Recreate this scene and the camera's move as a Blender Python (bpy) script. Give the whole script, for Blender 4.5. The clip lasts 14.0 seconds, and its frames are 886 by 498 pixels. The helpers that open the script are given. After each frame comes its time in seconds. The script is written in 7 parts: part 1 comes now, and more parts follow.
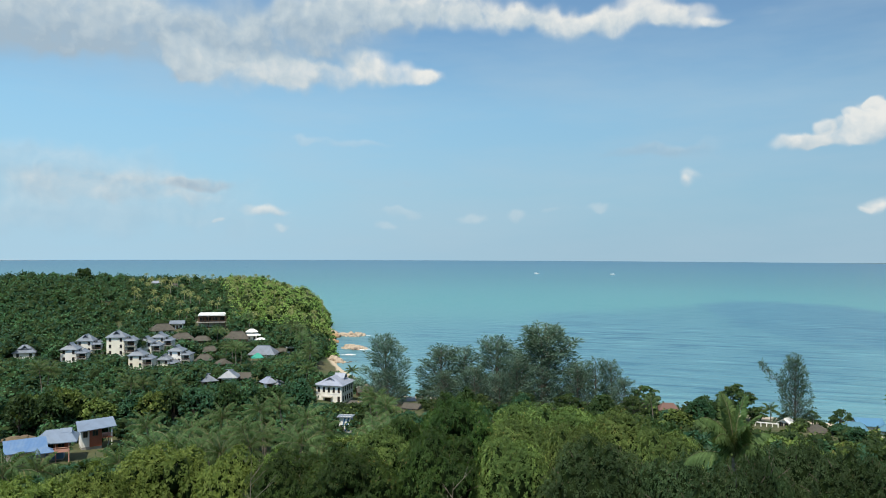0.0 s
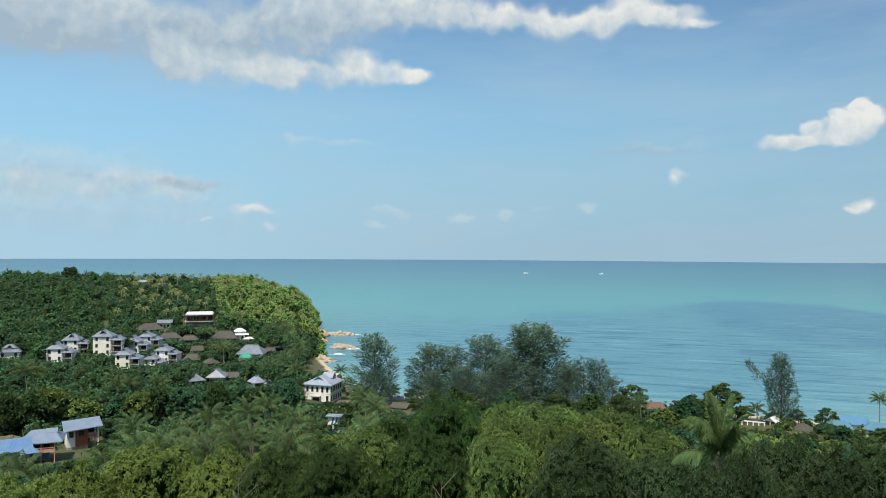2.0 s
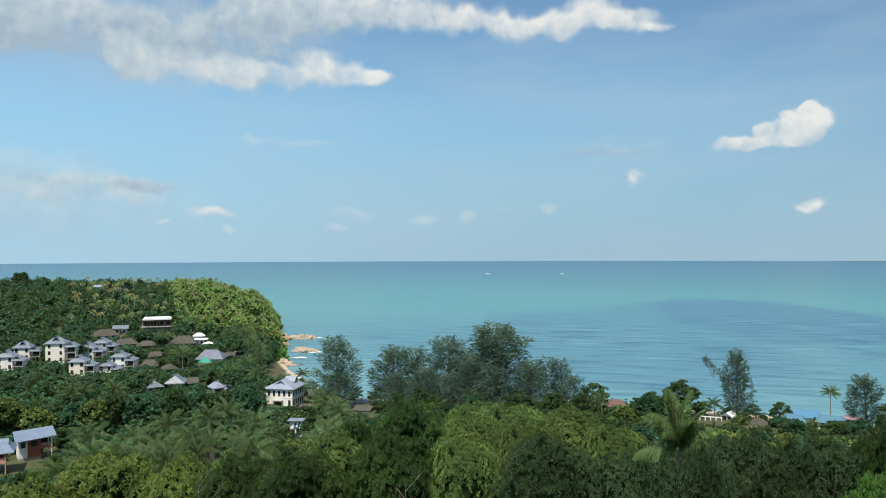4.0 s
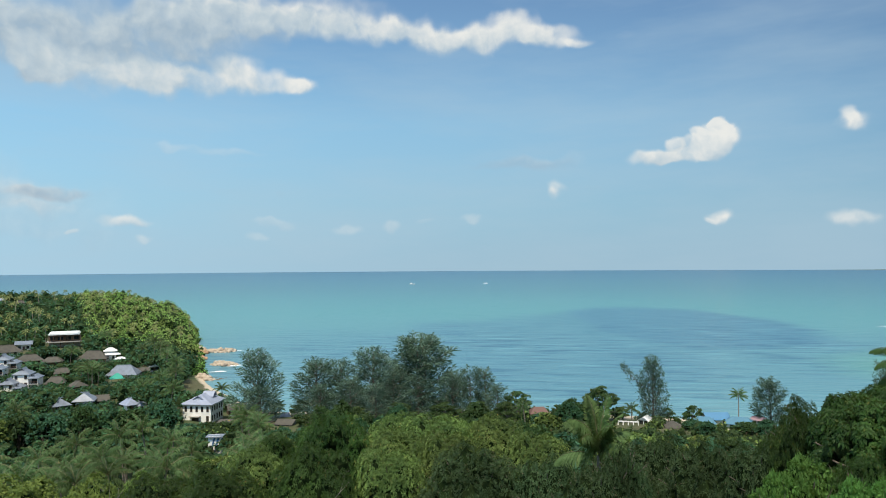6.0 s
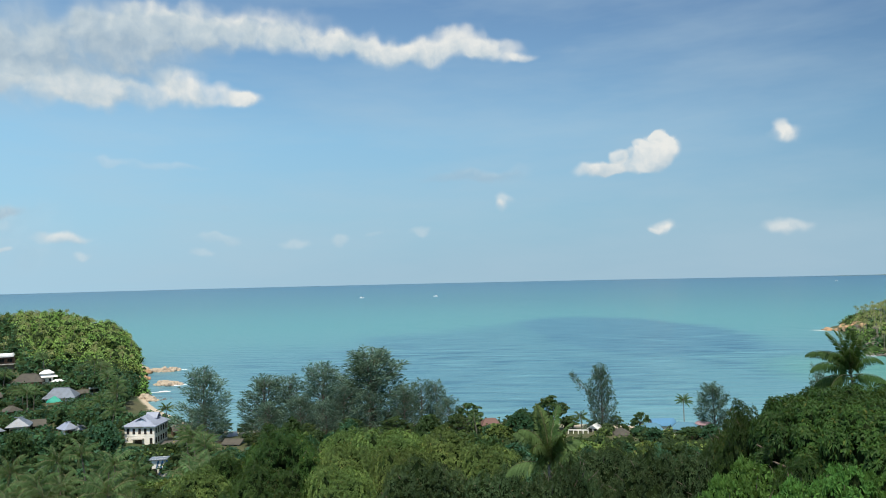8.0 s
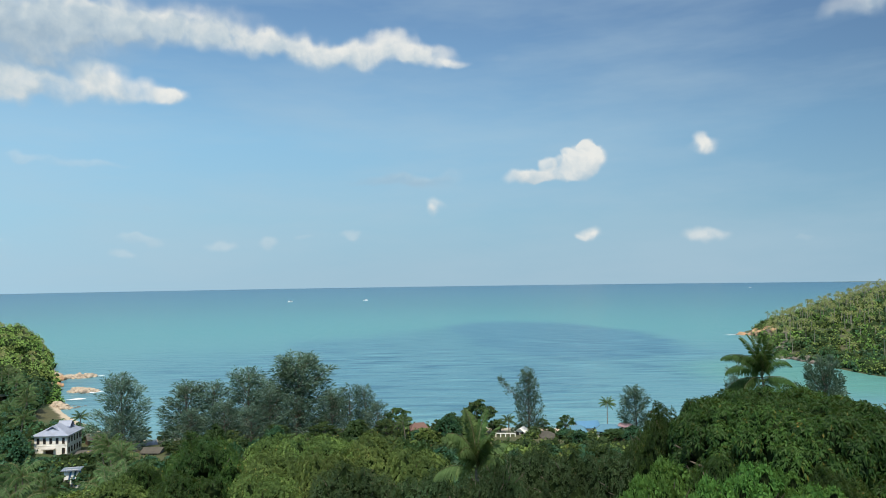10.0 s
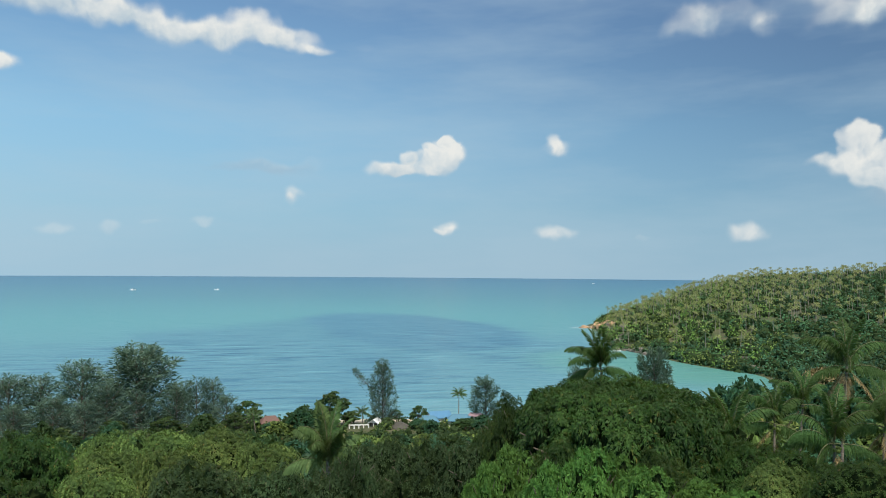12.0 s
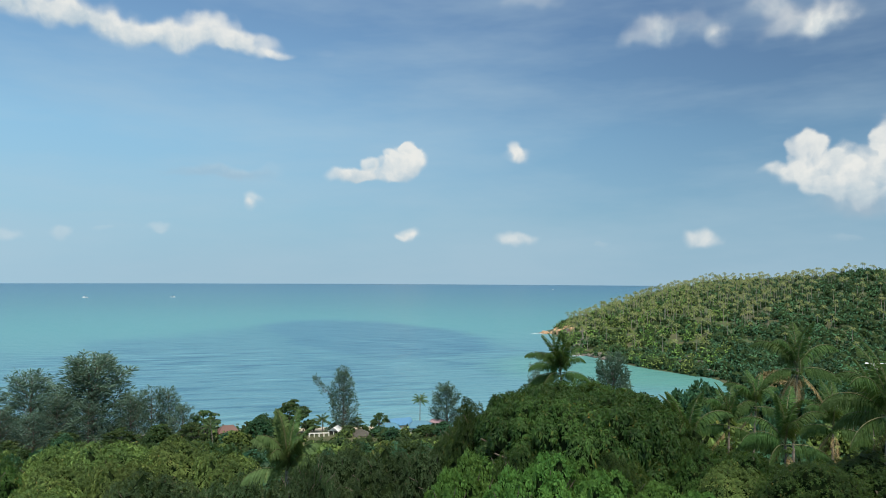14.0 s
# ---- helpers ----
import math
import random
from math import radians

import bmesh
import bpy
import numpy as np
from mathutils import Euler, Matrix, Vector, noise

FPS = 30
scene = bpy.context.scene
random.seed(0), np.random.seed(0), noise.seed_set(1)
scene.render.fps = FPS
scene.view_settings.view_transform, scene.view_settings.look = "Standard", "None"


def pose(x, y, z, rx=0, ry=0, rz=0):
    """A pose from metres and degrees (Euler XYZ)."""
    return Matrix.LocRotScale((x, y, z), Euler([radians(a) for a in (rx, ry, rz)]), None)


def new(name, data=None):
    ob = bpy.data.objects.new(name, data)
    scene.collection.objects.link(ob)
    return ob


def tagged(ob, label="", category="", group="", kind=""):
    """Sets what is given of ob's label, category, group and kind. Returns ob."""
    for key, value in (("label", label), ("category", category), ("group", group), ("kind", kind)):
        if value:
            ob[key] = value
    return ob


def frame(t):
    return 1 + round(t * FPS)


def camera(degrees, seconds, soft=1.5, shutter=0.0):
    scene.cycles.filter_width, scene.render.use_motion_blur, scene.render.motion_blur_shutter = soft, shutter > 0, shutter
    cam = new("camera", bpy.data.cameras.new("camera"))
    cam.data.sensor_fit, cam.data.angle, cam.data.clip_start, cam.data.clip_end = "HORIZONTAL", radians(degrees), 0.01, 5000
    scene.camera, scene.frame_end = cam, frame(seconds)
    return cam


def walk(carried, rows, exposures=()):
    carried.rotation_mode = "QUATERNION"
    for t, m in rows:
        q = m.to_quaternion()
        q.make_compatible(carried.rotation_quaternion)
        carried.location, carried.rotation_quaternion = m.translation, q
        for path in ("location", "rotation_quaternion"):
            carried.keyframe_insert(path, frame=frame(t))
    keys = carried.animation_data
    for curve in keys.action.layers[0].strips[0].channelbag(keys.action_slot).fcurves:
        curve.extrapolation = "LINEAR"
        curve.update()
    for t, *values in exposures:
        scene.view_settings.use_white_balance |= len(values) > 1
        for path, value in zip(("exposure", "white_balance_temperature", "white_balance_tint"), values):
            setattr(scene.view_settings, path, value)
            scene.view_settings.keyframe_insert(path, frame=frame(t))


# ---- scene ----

# ================= camera =================
# A phone held at arm's length and turned to the right on the spot: the eye swings on a short arm.
EYE, ARM = 55.0, 0.35
cam = camera(64.14, 14.0, soft=0.95)
ROWS = [  # seconds, yaw, pitch, lean to the right
    (0.0, 0.000, 0.283, -0.225),
    (0.5, -0.208, 0.270, -0.265),
    (1.0, -0.384, 0.258, -0.378),
    (1.5, -0.586, 0.252, -0.380),
    (2.0, -0.880, 0.236, -0.336),
    (2.5, -1.333, 0.215, -0.174),
    (5.0, -6.722, 0.623, 0.219),
    (5.5, -8.395, 0.839, 0.233),
    (6.0, -10.065, 1.151, 0.346),
    (6.5, -11.464, 1.481, 0.482),
    (7.0, -12.560, 1.794, 0.759),
    (9.5, -17.652, 2.480, 1.220),
    (10.0, -19.795, 2.384, 0.825),
    (10.5, -22.568, 2.196, 0.280),
    (11.0, -25.744, 1.956, -0.212),
    (11.5, -28.795, 1.770, -0.412),
    (12.0, -31.189, 1.690, -0.468),
    (12.5, -32.733, 1.751, -0.501),
    (13.0, -33.583, 1.921, -0.481),
    (13.5, -34.045, 2.087, -0.412),
    (14.0, -34.333, 2.221, -0.322),
]


def held(yaw, pitch, lean):
    a = radians(yaw)
    return pose(-ARM * math.sin(a), ARM * (math.cos(a) - 1), EYE, 90 + pitch, 0, yaw) @ pose(0, 0, 0, 0, 0, -lean)


walk(cam, [(t, held(yaw, pitch, lean)) for t, yaw, pitch, lean in ROWS])

# ================= sky and sun =================
SUN_UP, SUN_TURN = 62.0, 22.0        # height of the sun, and the way its light goes, degrees right of ahead
sun_data = bpy.data.lights.new("sun", "SUN")
sun_data.energy, sun_data.angle, sun_data.color = 5.0, radians(2.5), (1.0, 0.90, 0.74)
sun = new("sun", sun_data)
sun.rotation_euler = (radians(90 - SUN_UP), 0, radians(-SUN_TURN))

world = bpy.data.worlds.new("sky")
scene.world = world
world.use_nodes = True
wt = world.node_tree
wt.nodes.clear()


def wn(kind, **settings):
    n = wt.nodes.new(kind)
    for key, value in settings.items():
        setattr(n, key, value)
    return n


def wmath(op, a, b=None, c=None, clamp=False):
    n = wn("ShaderNodeMath", operation=op, use_clamp=clamp)
    for i, v in enumerate((a, b, c)):
        if v is None:
            continue
        if isinstance(v, (int, float)):
            n.inputs[i].default_value = v
        else:
            wt.links.new(v, n.inputs[i])
    return n.outputs[0]


def wmix(f, a, b):
    n = wn("ShaderNodeMix", data_type="RGBA")
    for i, v in ((0, f), (6, a), (7, b)):
        if isinstance(v, (int, float)):
            n.inputs[i].default_value = v
        elif isinstance(v, tuple):
            n.inputs[i].default_value = (*v, 1)
        else:
            wt.links.new(v, n.inputs[i])
    return n.outputs[2]


def wramp(f, *stops):
    n = wn("ShaderNodeValToRGB")
    while len(n.color_ramp.elements) < len(stops):
        n.color_ramp.elements.new(0.5)
    for e, (at, col) in zip(n.color_ramp.elements, stops):
        e.position, e.color = at, (*col, 1)
    wt.links.new(f, n.inputs[0])
    return n.outputs[0]


sky = wn("ShaderNodeTexSky", sky_type="NISHITA")
sky.sun_disc, sky.sun_elevation, sky.sun_rotation = False, radians(SUN_UP), radians(180 + SUN_TURN)
sky.air_density, sky.dust_density, sky.ozone_density = 1.0, 0.6, 2.0
way = wn("ShaderNodeTexCoord").outputs["Generated"]
xyz = wn("ShaderNodeSeparateXYZ")
wt.links.new(way, xyz.inputs[0])
turn = wmath("MULTIPLY", wmath("ARCTAN2", wmath("MULTIPLY", xyz.outputs[0], -1.0), xyz.outputs[1]), 57.2958)
rise = wmath("MULTIPLY", wmath("ARCSINE", xyz.outputs[2]), 57.2958)
plane = wn("ShaderNodeCombineXYZ")
wt.links.new(turn, plane.inputs[0])
wt.links.new(rise, plane.inputs[1])


def puff(scale, detail, amount, rough=0.55):
    """Billows that push the clouds' outlines about."""
    n = wn("ShaderNodeTexNoise", noise_dimensions="2D")
    n.inputs["Scale"].default_value, n.inputs["Detail"].default_value, n.inputs["Roughness"].default_value = scale, detail, rough
    wt.links.new(plane.outputs[0], n.inputs["Vector"])
    s = wn("ShaderNodeVectorMath", operation="MULTIPLY_ADD")
    wt.links.new(n.outputs["Color"], s.inputs[0])
    s.inputs[1].default_value, s.inputs[2].default_value = (amount * 1.4, amount, 0), (-amount * 0.7, -amount * 0.5, 0)
    return n.outputs[0], s.outputs[0]


broad, push_a = puff(0.32, 2, 2.4)
fine, push_b = puff(0.8, 4.5, 0.5, 0.55)
curl = wn("ShaderNodeVectorMath", operation="ADD")
wt.links.new(push_a, curl.inputs[0])
wt.links.new(push_b, curl.inputs[1])
bent = wn("ShaderNodeVectorMath", operation="ADD")
wt.links.new(plane.outputs[0], bent.inputs[0])
wt.links.new(curl.outputs[0], bent.inputs[1])
small = wn("ShaderNodeVectorMath", operation="MULTIPLY_ADD")
wt.links.new(curl.outputs[0], small.inputs[0])
small.inputs[1].default_value = (0.62, 0.55, 0)
wt.links.new(plane.outputs[0], small.inputs[2])
CLOUD = {"thick": None, "lit": None, True: bent.outputs[0], False: small.outputs[0]}


def cloud(az, el, wide, high, thick, white, core=0.25):
    """One billow of a cloud, at degrees left of ahead and above the horizon."""
    src = CLOUD[high > 1.0]
    kx, ky = 1 / (wide * 1.4), 1 / (high * 1.45)
    v = wn("ShaderNodeVectorMath", operation="MULTIPLY_ADD")
    wt.links.new(src, v.inputs[0])
    v.inputs[1].default_value, v.inputs[2].default_value = (kx, ky, 0), (-az * kx, -el * ky, 0)
    ln = wn("ShaderNodeVectorMath", operation="LENGTH")
    wt.links.new(v.outputs[0], ln.inputs[0])
    m = wn("ShaderNodeMapRange", interpolation_type="SMOOTHSTEP")
    for i, value in ((1, 1.0), (2, core), (3, 0.0), (4, thick)):
        m.inputs[i].default_value = value
    wt.links.new(ln.outputs["Value"], m.inputs[0])
    up = wn("ShaderNodeSeparateXYZ")
    wt.links.new(v.outputs[0], up.inputs[0])
    lit = wmath("MULTIPLY", m.outputs[0], wmath("MULTIPLY_ADD", up.outputs[1], 0.45, white))
    CLOUD["lit"] = lit if CLOUD["lit"] is None else wmath("ADD", CLOUD["lit"], lit)
    CLOUD["thick"] = m.outputs[0] if CLOUD["thick"] is None else wmath("ADD", CLOUD["thick"], m.outputs[0])
    for big in (True, False):  # each billow waits for the one before, which keeps the shader small
        nxt = wn("ShaderNodeVectorMath", operation="MULTIPLY_ADD")
        wt.links.new(CLOUD["thick"], nxt.inputs[0])
        nxt.inputs[1].default_value = (1e-6, 1e-6, 0)
        wt.links.new(CLOUD[big], nxt.inputs[2])
        CLOUD[big] = nxt.outputs[0]


# bank
cloud(19.8, 14.4, 2.84, 1.30, 0.90, 0.55)
cloud(15.9, 13.9, 4.66, 1.50, 0.90, 0.60)
cloud(10.2, 13.8, 5.31, 1.11, 0.85, 0.60)
cloud(6.2, 15.0, 1.90, 0.85, 0.80, 0.80)
cloud(3.9, 14.1, 3.19, 0.78, 0.85, 0.80)
cloud(1.2, 13.9, 1.10, 0.61, 0.80, 0.90)
cloud(23.6, 17.3, 2.70, 0.84, 0.50, 0.80)
cloud(25.1, 16.0, 11.23, 2.38, 0.95, 0.10)
cloud(31.5, 15.4, 5.67, 2.54, 0.90, 0.10)
cloud(12.0, 16.8, 7.86, 2.06, 0.85, 0.15)
cloud(8.5, 18.7, 7.15, 1.63, 0.9, 0.3)
cloud(27.0, 19.5, 9.0, 2.2, 0.55, 0.55)
# band
cloud(1.2, 19.2, 7.75, 1.47, 0.80, 0.60)
cloud(-5.2, 18.3, 5.44, 1.15, 0.85, 0.70)
cloud(-10.6, 17.6, 3.98, 1.07, 0.90, 0.70)
cloud(-15.4, 18.1, 3.41, 1.12, 0.90, 0.85)
cloud(-18.6, 17.7, 2.47, 0.79, 0.85, 0.90)
cloud(-20.7, 17.1, 1.44, 0.31, 0.60, 0.80)
# lone cumulus
cloud(-26.7, 8.0, 2.0, 0.52, 0.85, 0.75)
cloud(-28.6, 8.1, 1.8, 0.5, 0.95, 0.70, 0.35)
cloud(-29.6, 8.9, 1.0, 0.55, 0.9, 0.9, 0.4)
cloud(-30.8, 8.5, 1.4, 0.7, 0.95, 0.7, 0.4)
cloud(-31.4, 9.6, 1.0, 0.8, 1.00, 1.0, 0.45)
cloud(-32.1, 9.1, 0.9, 0.7, 0.80, 0.85)
cloud(-30.3, 9.5, 0.6, 0.5, 0.9, 1.0, 0.5)
cloud(-31.8, 10.2, 0.7, 0.5, 0.9, 1.0, 0.5)
cloud(-28.3, 8.9, 0.6, 0.4, 0.8, 0.95, 0.5)
cloud(-19.3, 6.1, 0.95, 0.62, 0.55, 0.95)
cloud(-19.0, 5.5, 0.6, 0.5, 0.4, 0.7)
cloud(-31.4, 3.3, 1.21, 0.46, 0.60, 0.90)
cloud(14.1, 3.2, 1.68, 0.34, 0.55, 0.90)
cloud(12.6, 2.1, 0.73, 0.26, 0.35, 0.80)
cloud(17.5, 2.4, 0.38, 0.21, 0.30, 0.80)
cloud(3.3, 3.2, 1.6, 0.36, 0.38, 0.95)
cloud(4.8, 2.1, 0.79, 0.36, 0.35, 0.90)
cloud(-2.2, 2.6, 1.37, 0.41, 0.40, 0.90)
cloud(-5.7, 2.9, 1.01, 0.46, 0.40, 0.90)
cloud(-12.4, 3.6, 1.2, 0.36, 0.40, 0.90)
cloud(-8.8, 3.4, 0.82, 0.18, 0.25, 0.90)
cloud(11.0, 8.8, 1.42, 0.34, 0.40, 0.80)
cloud(6.9, 8.6, 3.03, 0.31, 0.35, 0.70)
cloud(8.4, 10.5, 2.14, 0.60, 0.15, 0.60)
cloud(-16.6, 7.9, 4.44, 0.49, 0.50, 0.00)
cloud(18.7, 5.2, 2.80, 0.45, 0.58, 0.00)
cloud(6.9, 5.7, 1.73, 0.35, 0.15, 0.00)
cloud(2.9, 5.8, 0.62, 0.36, 0.20, 0.00)
cloud(-20.9, 8.3, 1.29, 0.52, 0.20, 0.80)
cloud(-22.2, 5.8, 1.28, 0.31, 0.20, 0.10)
cloud(29.0, 6.3, 10.0, 1.5, 0.50, 0.42)
cloud(24.0, 4.9, 9.6, 1.2, 0.46, 0.40)
cloud(26.0, 3.0, 15.0, 1.9, 0.42, 0.36)
# eastern side
cloud(-40.4, 9.7, 1.15, 0.62, 0.85, 0.85)
cloud(-40.1, 10.2, 0.7, 0.6, 0.75, 1.0)
cloud(-40.1, 3.0, 1.82, 0.59, 0.75, 0.90)
cloud(-54.6, 3.0, 1.45, 0.69, 0.80, 0.85)
cloud(-31.7, 3.6, 0.82, 0.46, 0.60, 0.90)
cloud(-30.8, 3.2, 0.64, 0.23, 0.40, 0.90)
cloud(-64.1, 2.8, 1.24, 0.32, 0.30, 0.50)
cloud(-46.9, 2.5, 0.52, 0.27, 0.25, 0.80)
cloud(-59.3, 7.9, 1.2, 0.55, 0.80, 0.85)
cloud(-60.7, 7.5, 1.0, 0.8, 0.90, 0.80)
cloud(-61.9, 8.9, 1.25, 1.25, 1.00, 1.05, 0.6)
cloud(-63.4, 6.9, 1.8, 1.3, 1.00, 0.75, 0.6)
cloud(-65.2, 7.2, 2.1, 1.6, 1.00, 0.70, 0.6)
cloud(-67.0, 9.2, 1.15, 1.5, 1.00, 0.95, 0.6)
cloud(-69.6, 9.2, 2.0, 2.9, 1.00, 0.80)
cloud(-65.0, 5.3, 3.23, 0.94, 0.70, 0.20)
cloud(-50.7, 18.4, 1.96, 1.13, 0.52, 0.75)
cloud(-53.8, 18.9, 2.89, 1.27, 0.40, 0.60)
cloud(-55.8, 17.9, 0.96, 0.95, 0.50, 0.75)
cloud(-59.0, 19.5, 1.92, 0.76, 0.50, 0.80)
cloud(-61.5, 18.0, 2.94, 1.36, 0.60, 0.75)
cloud(-63.5, 18.5, 2.12, 1.25, 0.50, 0.75)
cloud(-41.4, 21.3, 2.74, 0.57, 0.40, 0.80)
cloud(-24.9, 17.4, 0.90, 0.42, 0.15, 0.80)


def billow(shift):
    """Heaped lumps of cloud, at two sizes; shift moves them, to tell their lit from their shaded sides."""
    at = wn("ShaderNodeVectorMath", operation="ADD")
    wt.links.new(CLOUD[False], at.inputs[0])
    at.inputs[1].default_value = (*shift, 0)
    big = wn("ShaderNodeTexNoise", noise_dimensions="2D")
    big.inputs["Scale"].default_value, big.inputs["Detail"].default_value, big.inputs["Roughness"].default_value = 0.42, 3.5, 0.5
    wt.links.new(at.outputs[0], big.inputs["Vector"])
    return big.outputs[0]


lump = billow((0.0, 0.0))
body_of = wmath("MINIMUM", CLOUD["thick"], 1.25)
ragged = wmath("MULTIPLY", wmath("MULTIPLY_ADD", lump, 1.35, -0.66), wmath("MULTIPLY_ADD", body_of, 1.5, -0.45, clamp=True))  # thin veils stay even
full = wmath("MULTIPLY", body_of, wmath("ADD", ragged, 1.0))
edge = wn("ShaderNodeMapRange", interpolation_type="SMOOTHSTEP")
for i, value in ((1, 0.02), (2, 1.22), (3, 0.0), (4, 1.0)):
    edge.inputs[i].default_value = value
wt.links.new(full, edge.inputs[0])
cover = wmath("MULTIPLY", edge.outputs[0], wmath("MULTIPLY_ADD", fine, 0.3, 0.80), clamp=True)
share = wmath("DIVIDE", CLOUD["lit"], wmath("ADD", CLOUD["thick"], 0.001))
share = wmath("ADD", share, wmath("MULTIPLY", wmath("SUBTRACT", lump, billow((0.4, 0.5))), 0.9))
share = wmath("ADD", share, wmath("MULTIPLY_ADD", fine, 0.3, -0.16), clamp=True)
clear = wn("ShaderNodeVectorMath", operation="MULTIPLY")
wt.links.new(sky.outputs[0], clear.inputs[0])
clear.inputs[1].default_value = (0.1, 0.1, 0.1)
# haze over the sea: thick at the horizon, gone some twenty degrees up
haze = wramp(wmath("DIVIDE", rise, 40.0, clamp=True), (0.0, (1.0,) * 3), (0.16, (0.9,) * 3), (0.5, (0.45,) * 3), (1.0, (0.1,) * 3))
veil = wramp(wmath("DIVIDE", rise, 40.0, clamp=True), (0.0, (0.34, 0.52, 0.64)), (0.12, (0.31, 0.54, 0.69)), (0.28, (0.28, 0.56, 0.78)), (0.6, (0.15, 0.36, 0.68)))
# towards the sun the haze and thin cloud glow; away from it, to the right, the sky deepens
glow = wn("ShaderNodeVectorMath", operation="DOT_PRODUCT")
wt.links.new(way, glow.inputs[0])
glow.inputs[1].default_value = (-math.sin(radians(SUN_TURN)) * math.cos(radians(SUN_UP)), -math.cos(radians(SUN_TURN)) * math.cos(radians(SUN_UP)), math.sin(radians(SUN_UP)))
bright = wmath("MULTIPLY_ADD", wmath("POWER", wmath("MAXIMUM", glow.outputs["Value"], 0.0), 2.0), 4.5, 1.0)
west = wn("ShaderNodeMapRange", interpolation_type="SMOOTHSTEP")  # thicker, brighter haze over the land to the left
for i, value in ((1, -20.0), (2, 34.0), (3, 1.0), (4, 1.20)):
    west.inputs[i].default_value = value
wt.links.new(turn, west.inputs[0])
bright = wmath("MULTIPLY", bright, west.outputs[0])
deep = wn("ShaderNodeMapRange", interpolation_type="SMOOTHSTEP")
for i, value in ((1, -75.0), (2, -10.0), (3, 0.29), (4, 1.0)):
    deep.inputs[i].default_value = value
wt.links.new(turn, deep.inputs[0])
gain = wn("ShaderNodeVectorMath", operation="MULTIPLY")
wt.links.new(veil, gain.inputs[0])
high_up = wn("ShaderNodeMapRange", interpolation_type="SMOOTHSTEP")
for i, value in ((1, -3.0), (2, 18.0), (3, 0.9), (4, 0.0)):
    high_up.inputs[i].default_value = value
wt.links.new(rise, high_up.inputs[0])
keep = wmath("MULTIPLY_ADD", wmath("SUBTRACT", 1.0, deep.outputs[0]), high_up.outputs[0], deep.outputs[0])
tint = wn("ShaderNodeCombineXYZ")
for i, value in enumerate((1.15, 1.0, 0.80)):  # the deeper the bluer
    wt.links.new(wmath("MULTIPLY", bright, wmath("POWER", keep, value)), tint.inputs[i])
wt.links.new(tint.outputs[0], gain.inputs[1])
clear = wmix(haze, clear.outputs[0], gain.outputs[0])
# faint slanting streaks of high ice cloud
slant = wn("ShaderNodeMapping")
slant.inputs["Rotation"].default_value, slant.inputs["Scale"].default_value = (0, 0, radians(24)), (0.035, 0.16, 1)
wt.links.new(plane.outputs[0], slant.inputs[0])
wisps = wn("ShaderNodeTexNoise", noise_dimensions="2D")
wisps.inputs["Scale"].default_value, wisps.inputs["Detail"].default_value, wisps.inputs["Roughness"].default_value = 1.0, 5.0, 0.6
wt.links.new(slant.outputs[0], wisps.inputs["Vector"])
clear = wmix(wmath("MULTIPLY", wramp(wisps.outputs[0], (0.38, (0.0,) * 3), (0.72, (1.0,) * 3)), 0.34), clear, (0.44, 0.58, 0.68))
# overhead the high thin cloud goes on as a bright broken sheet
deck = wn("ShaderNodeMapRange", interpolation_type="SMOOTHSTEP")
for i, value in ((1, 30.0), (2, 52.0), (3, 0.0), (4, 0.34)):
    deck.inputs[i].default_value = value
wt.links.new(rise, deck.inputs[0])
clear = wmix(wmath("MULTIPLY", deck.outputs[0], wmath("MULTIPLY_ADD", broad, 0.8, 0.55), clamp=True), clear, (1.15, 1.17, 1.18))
body = wramp(share, (0.0, (0.37, 0.48, 0.575)), (0.45, (0.54, 0.63, 0.68)), (1.0, (0.82, 0.83, 0.80)))
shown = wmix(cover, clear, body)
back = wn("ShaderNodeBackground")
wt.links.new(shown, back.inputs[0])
back.inputs[1].default_value = 1.0
wt.links.new(back.outputs[0], wn("ShaderNodeOutputWorld").inputs[0])
world.cycles.sampling_method, world.cycles.sample_map_resolution = "MANUAL", 256

# ================= materials =================
def material(name, rough=0.6, metal=0.0):
    m = bpy.data.materials.new(name)
    m.use_nodes = True
    b = m.node_tree.nodes["Principled BSDF"]
    b.inputs["Roughness"].default_value, b.inputs["Metallic"].default_value = rough, metal
    return m, m.node_tree, b


def node(t, kind, **settings):
    n = t.nodes.new(kind)
    for key, value in settings.items():
        setattr(n, key, value)
    return n


def put(t, socket, v):
    if isinstance(v, (int, float)):
        socket.default_value = v
    elif isinstance(v, tuple):
        socket.default_value = v if len(v) == 4 or len(socket.default_value) == 3 else (*v, 1)
    else:
        t.links.new(v, socket)


def mix(t, f, a, b, mode="MIX"):
    n = node(t, "ShaderNodeMix", data_type="RGBA", blend_type=mode)
    for i, v in ((0, f), (6, a), (7, b)):
        put(t, n.inputs[i], v)
    return n.outputs[2]


def calc(t, op, a, b=0.0, c=0.0, clamp=False):
    n = node(t, "ShaderNodeMath", operation=op, use_clamp=clamp)
    for i, v in enumerate((a, b, c)):
        put(t, n.inputs[i], v)
    return n.outputs[0]


def ramp(t, f, *stops):
    n = node(t, "ShaderNodeValToRGB")
    while len(n.color_ramp.elements) < len(stops):
        n.color_ramp.elements.new(0.5)
    for e, (at, col) in zip(n.color_ramp.elements, stops):
        e.position, e.color = at, (*(col if isinstance(col, tuple) else (col,) * 3), 1)
    t.links.new(f, n.inputs[0])
    return n.outputs[0]


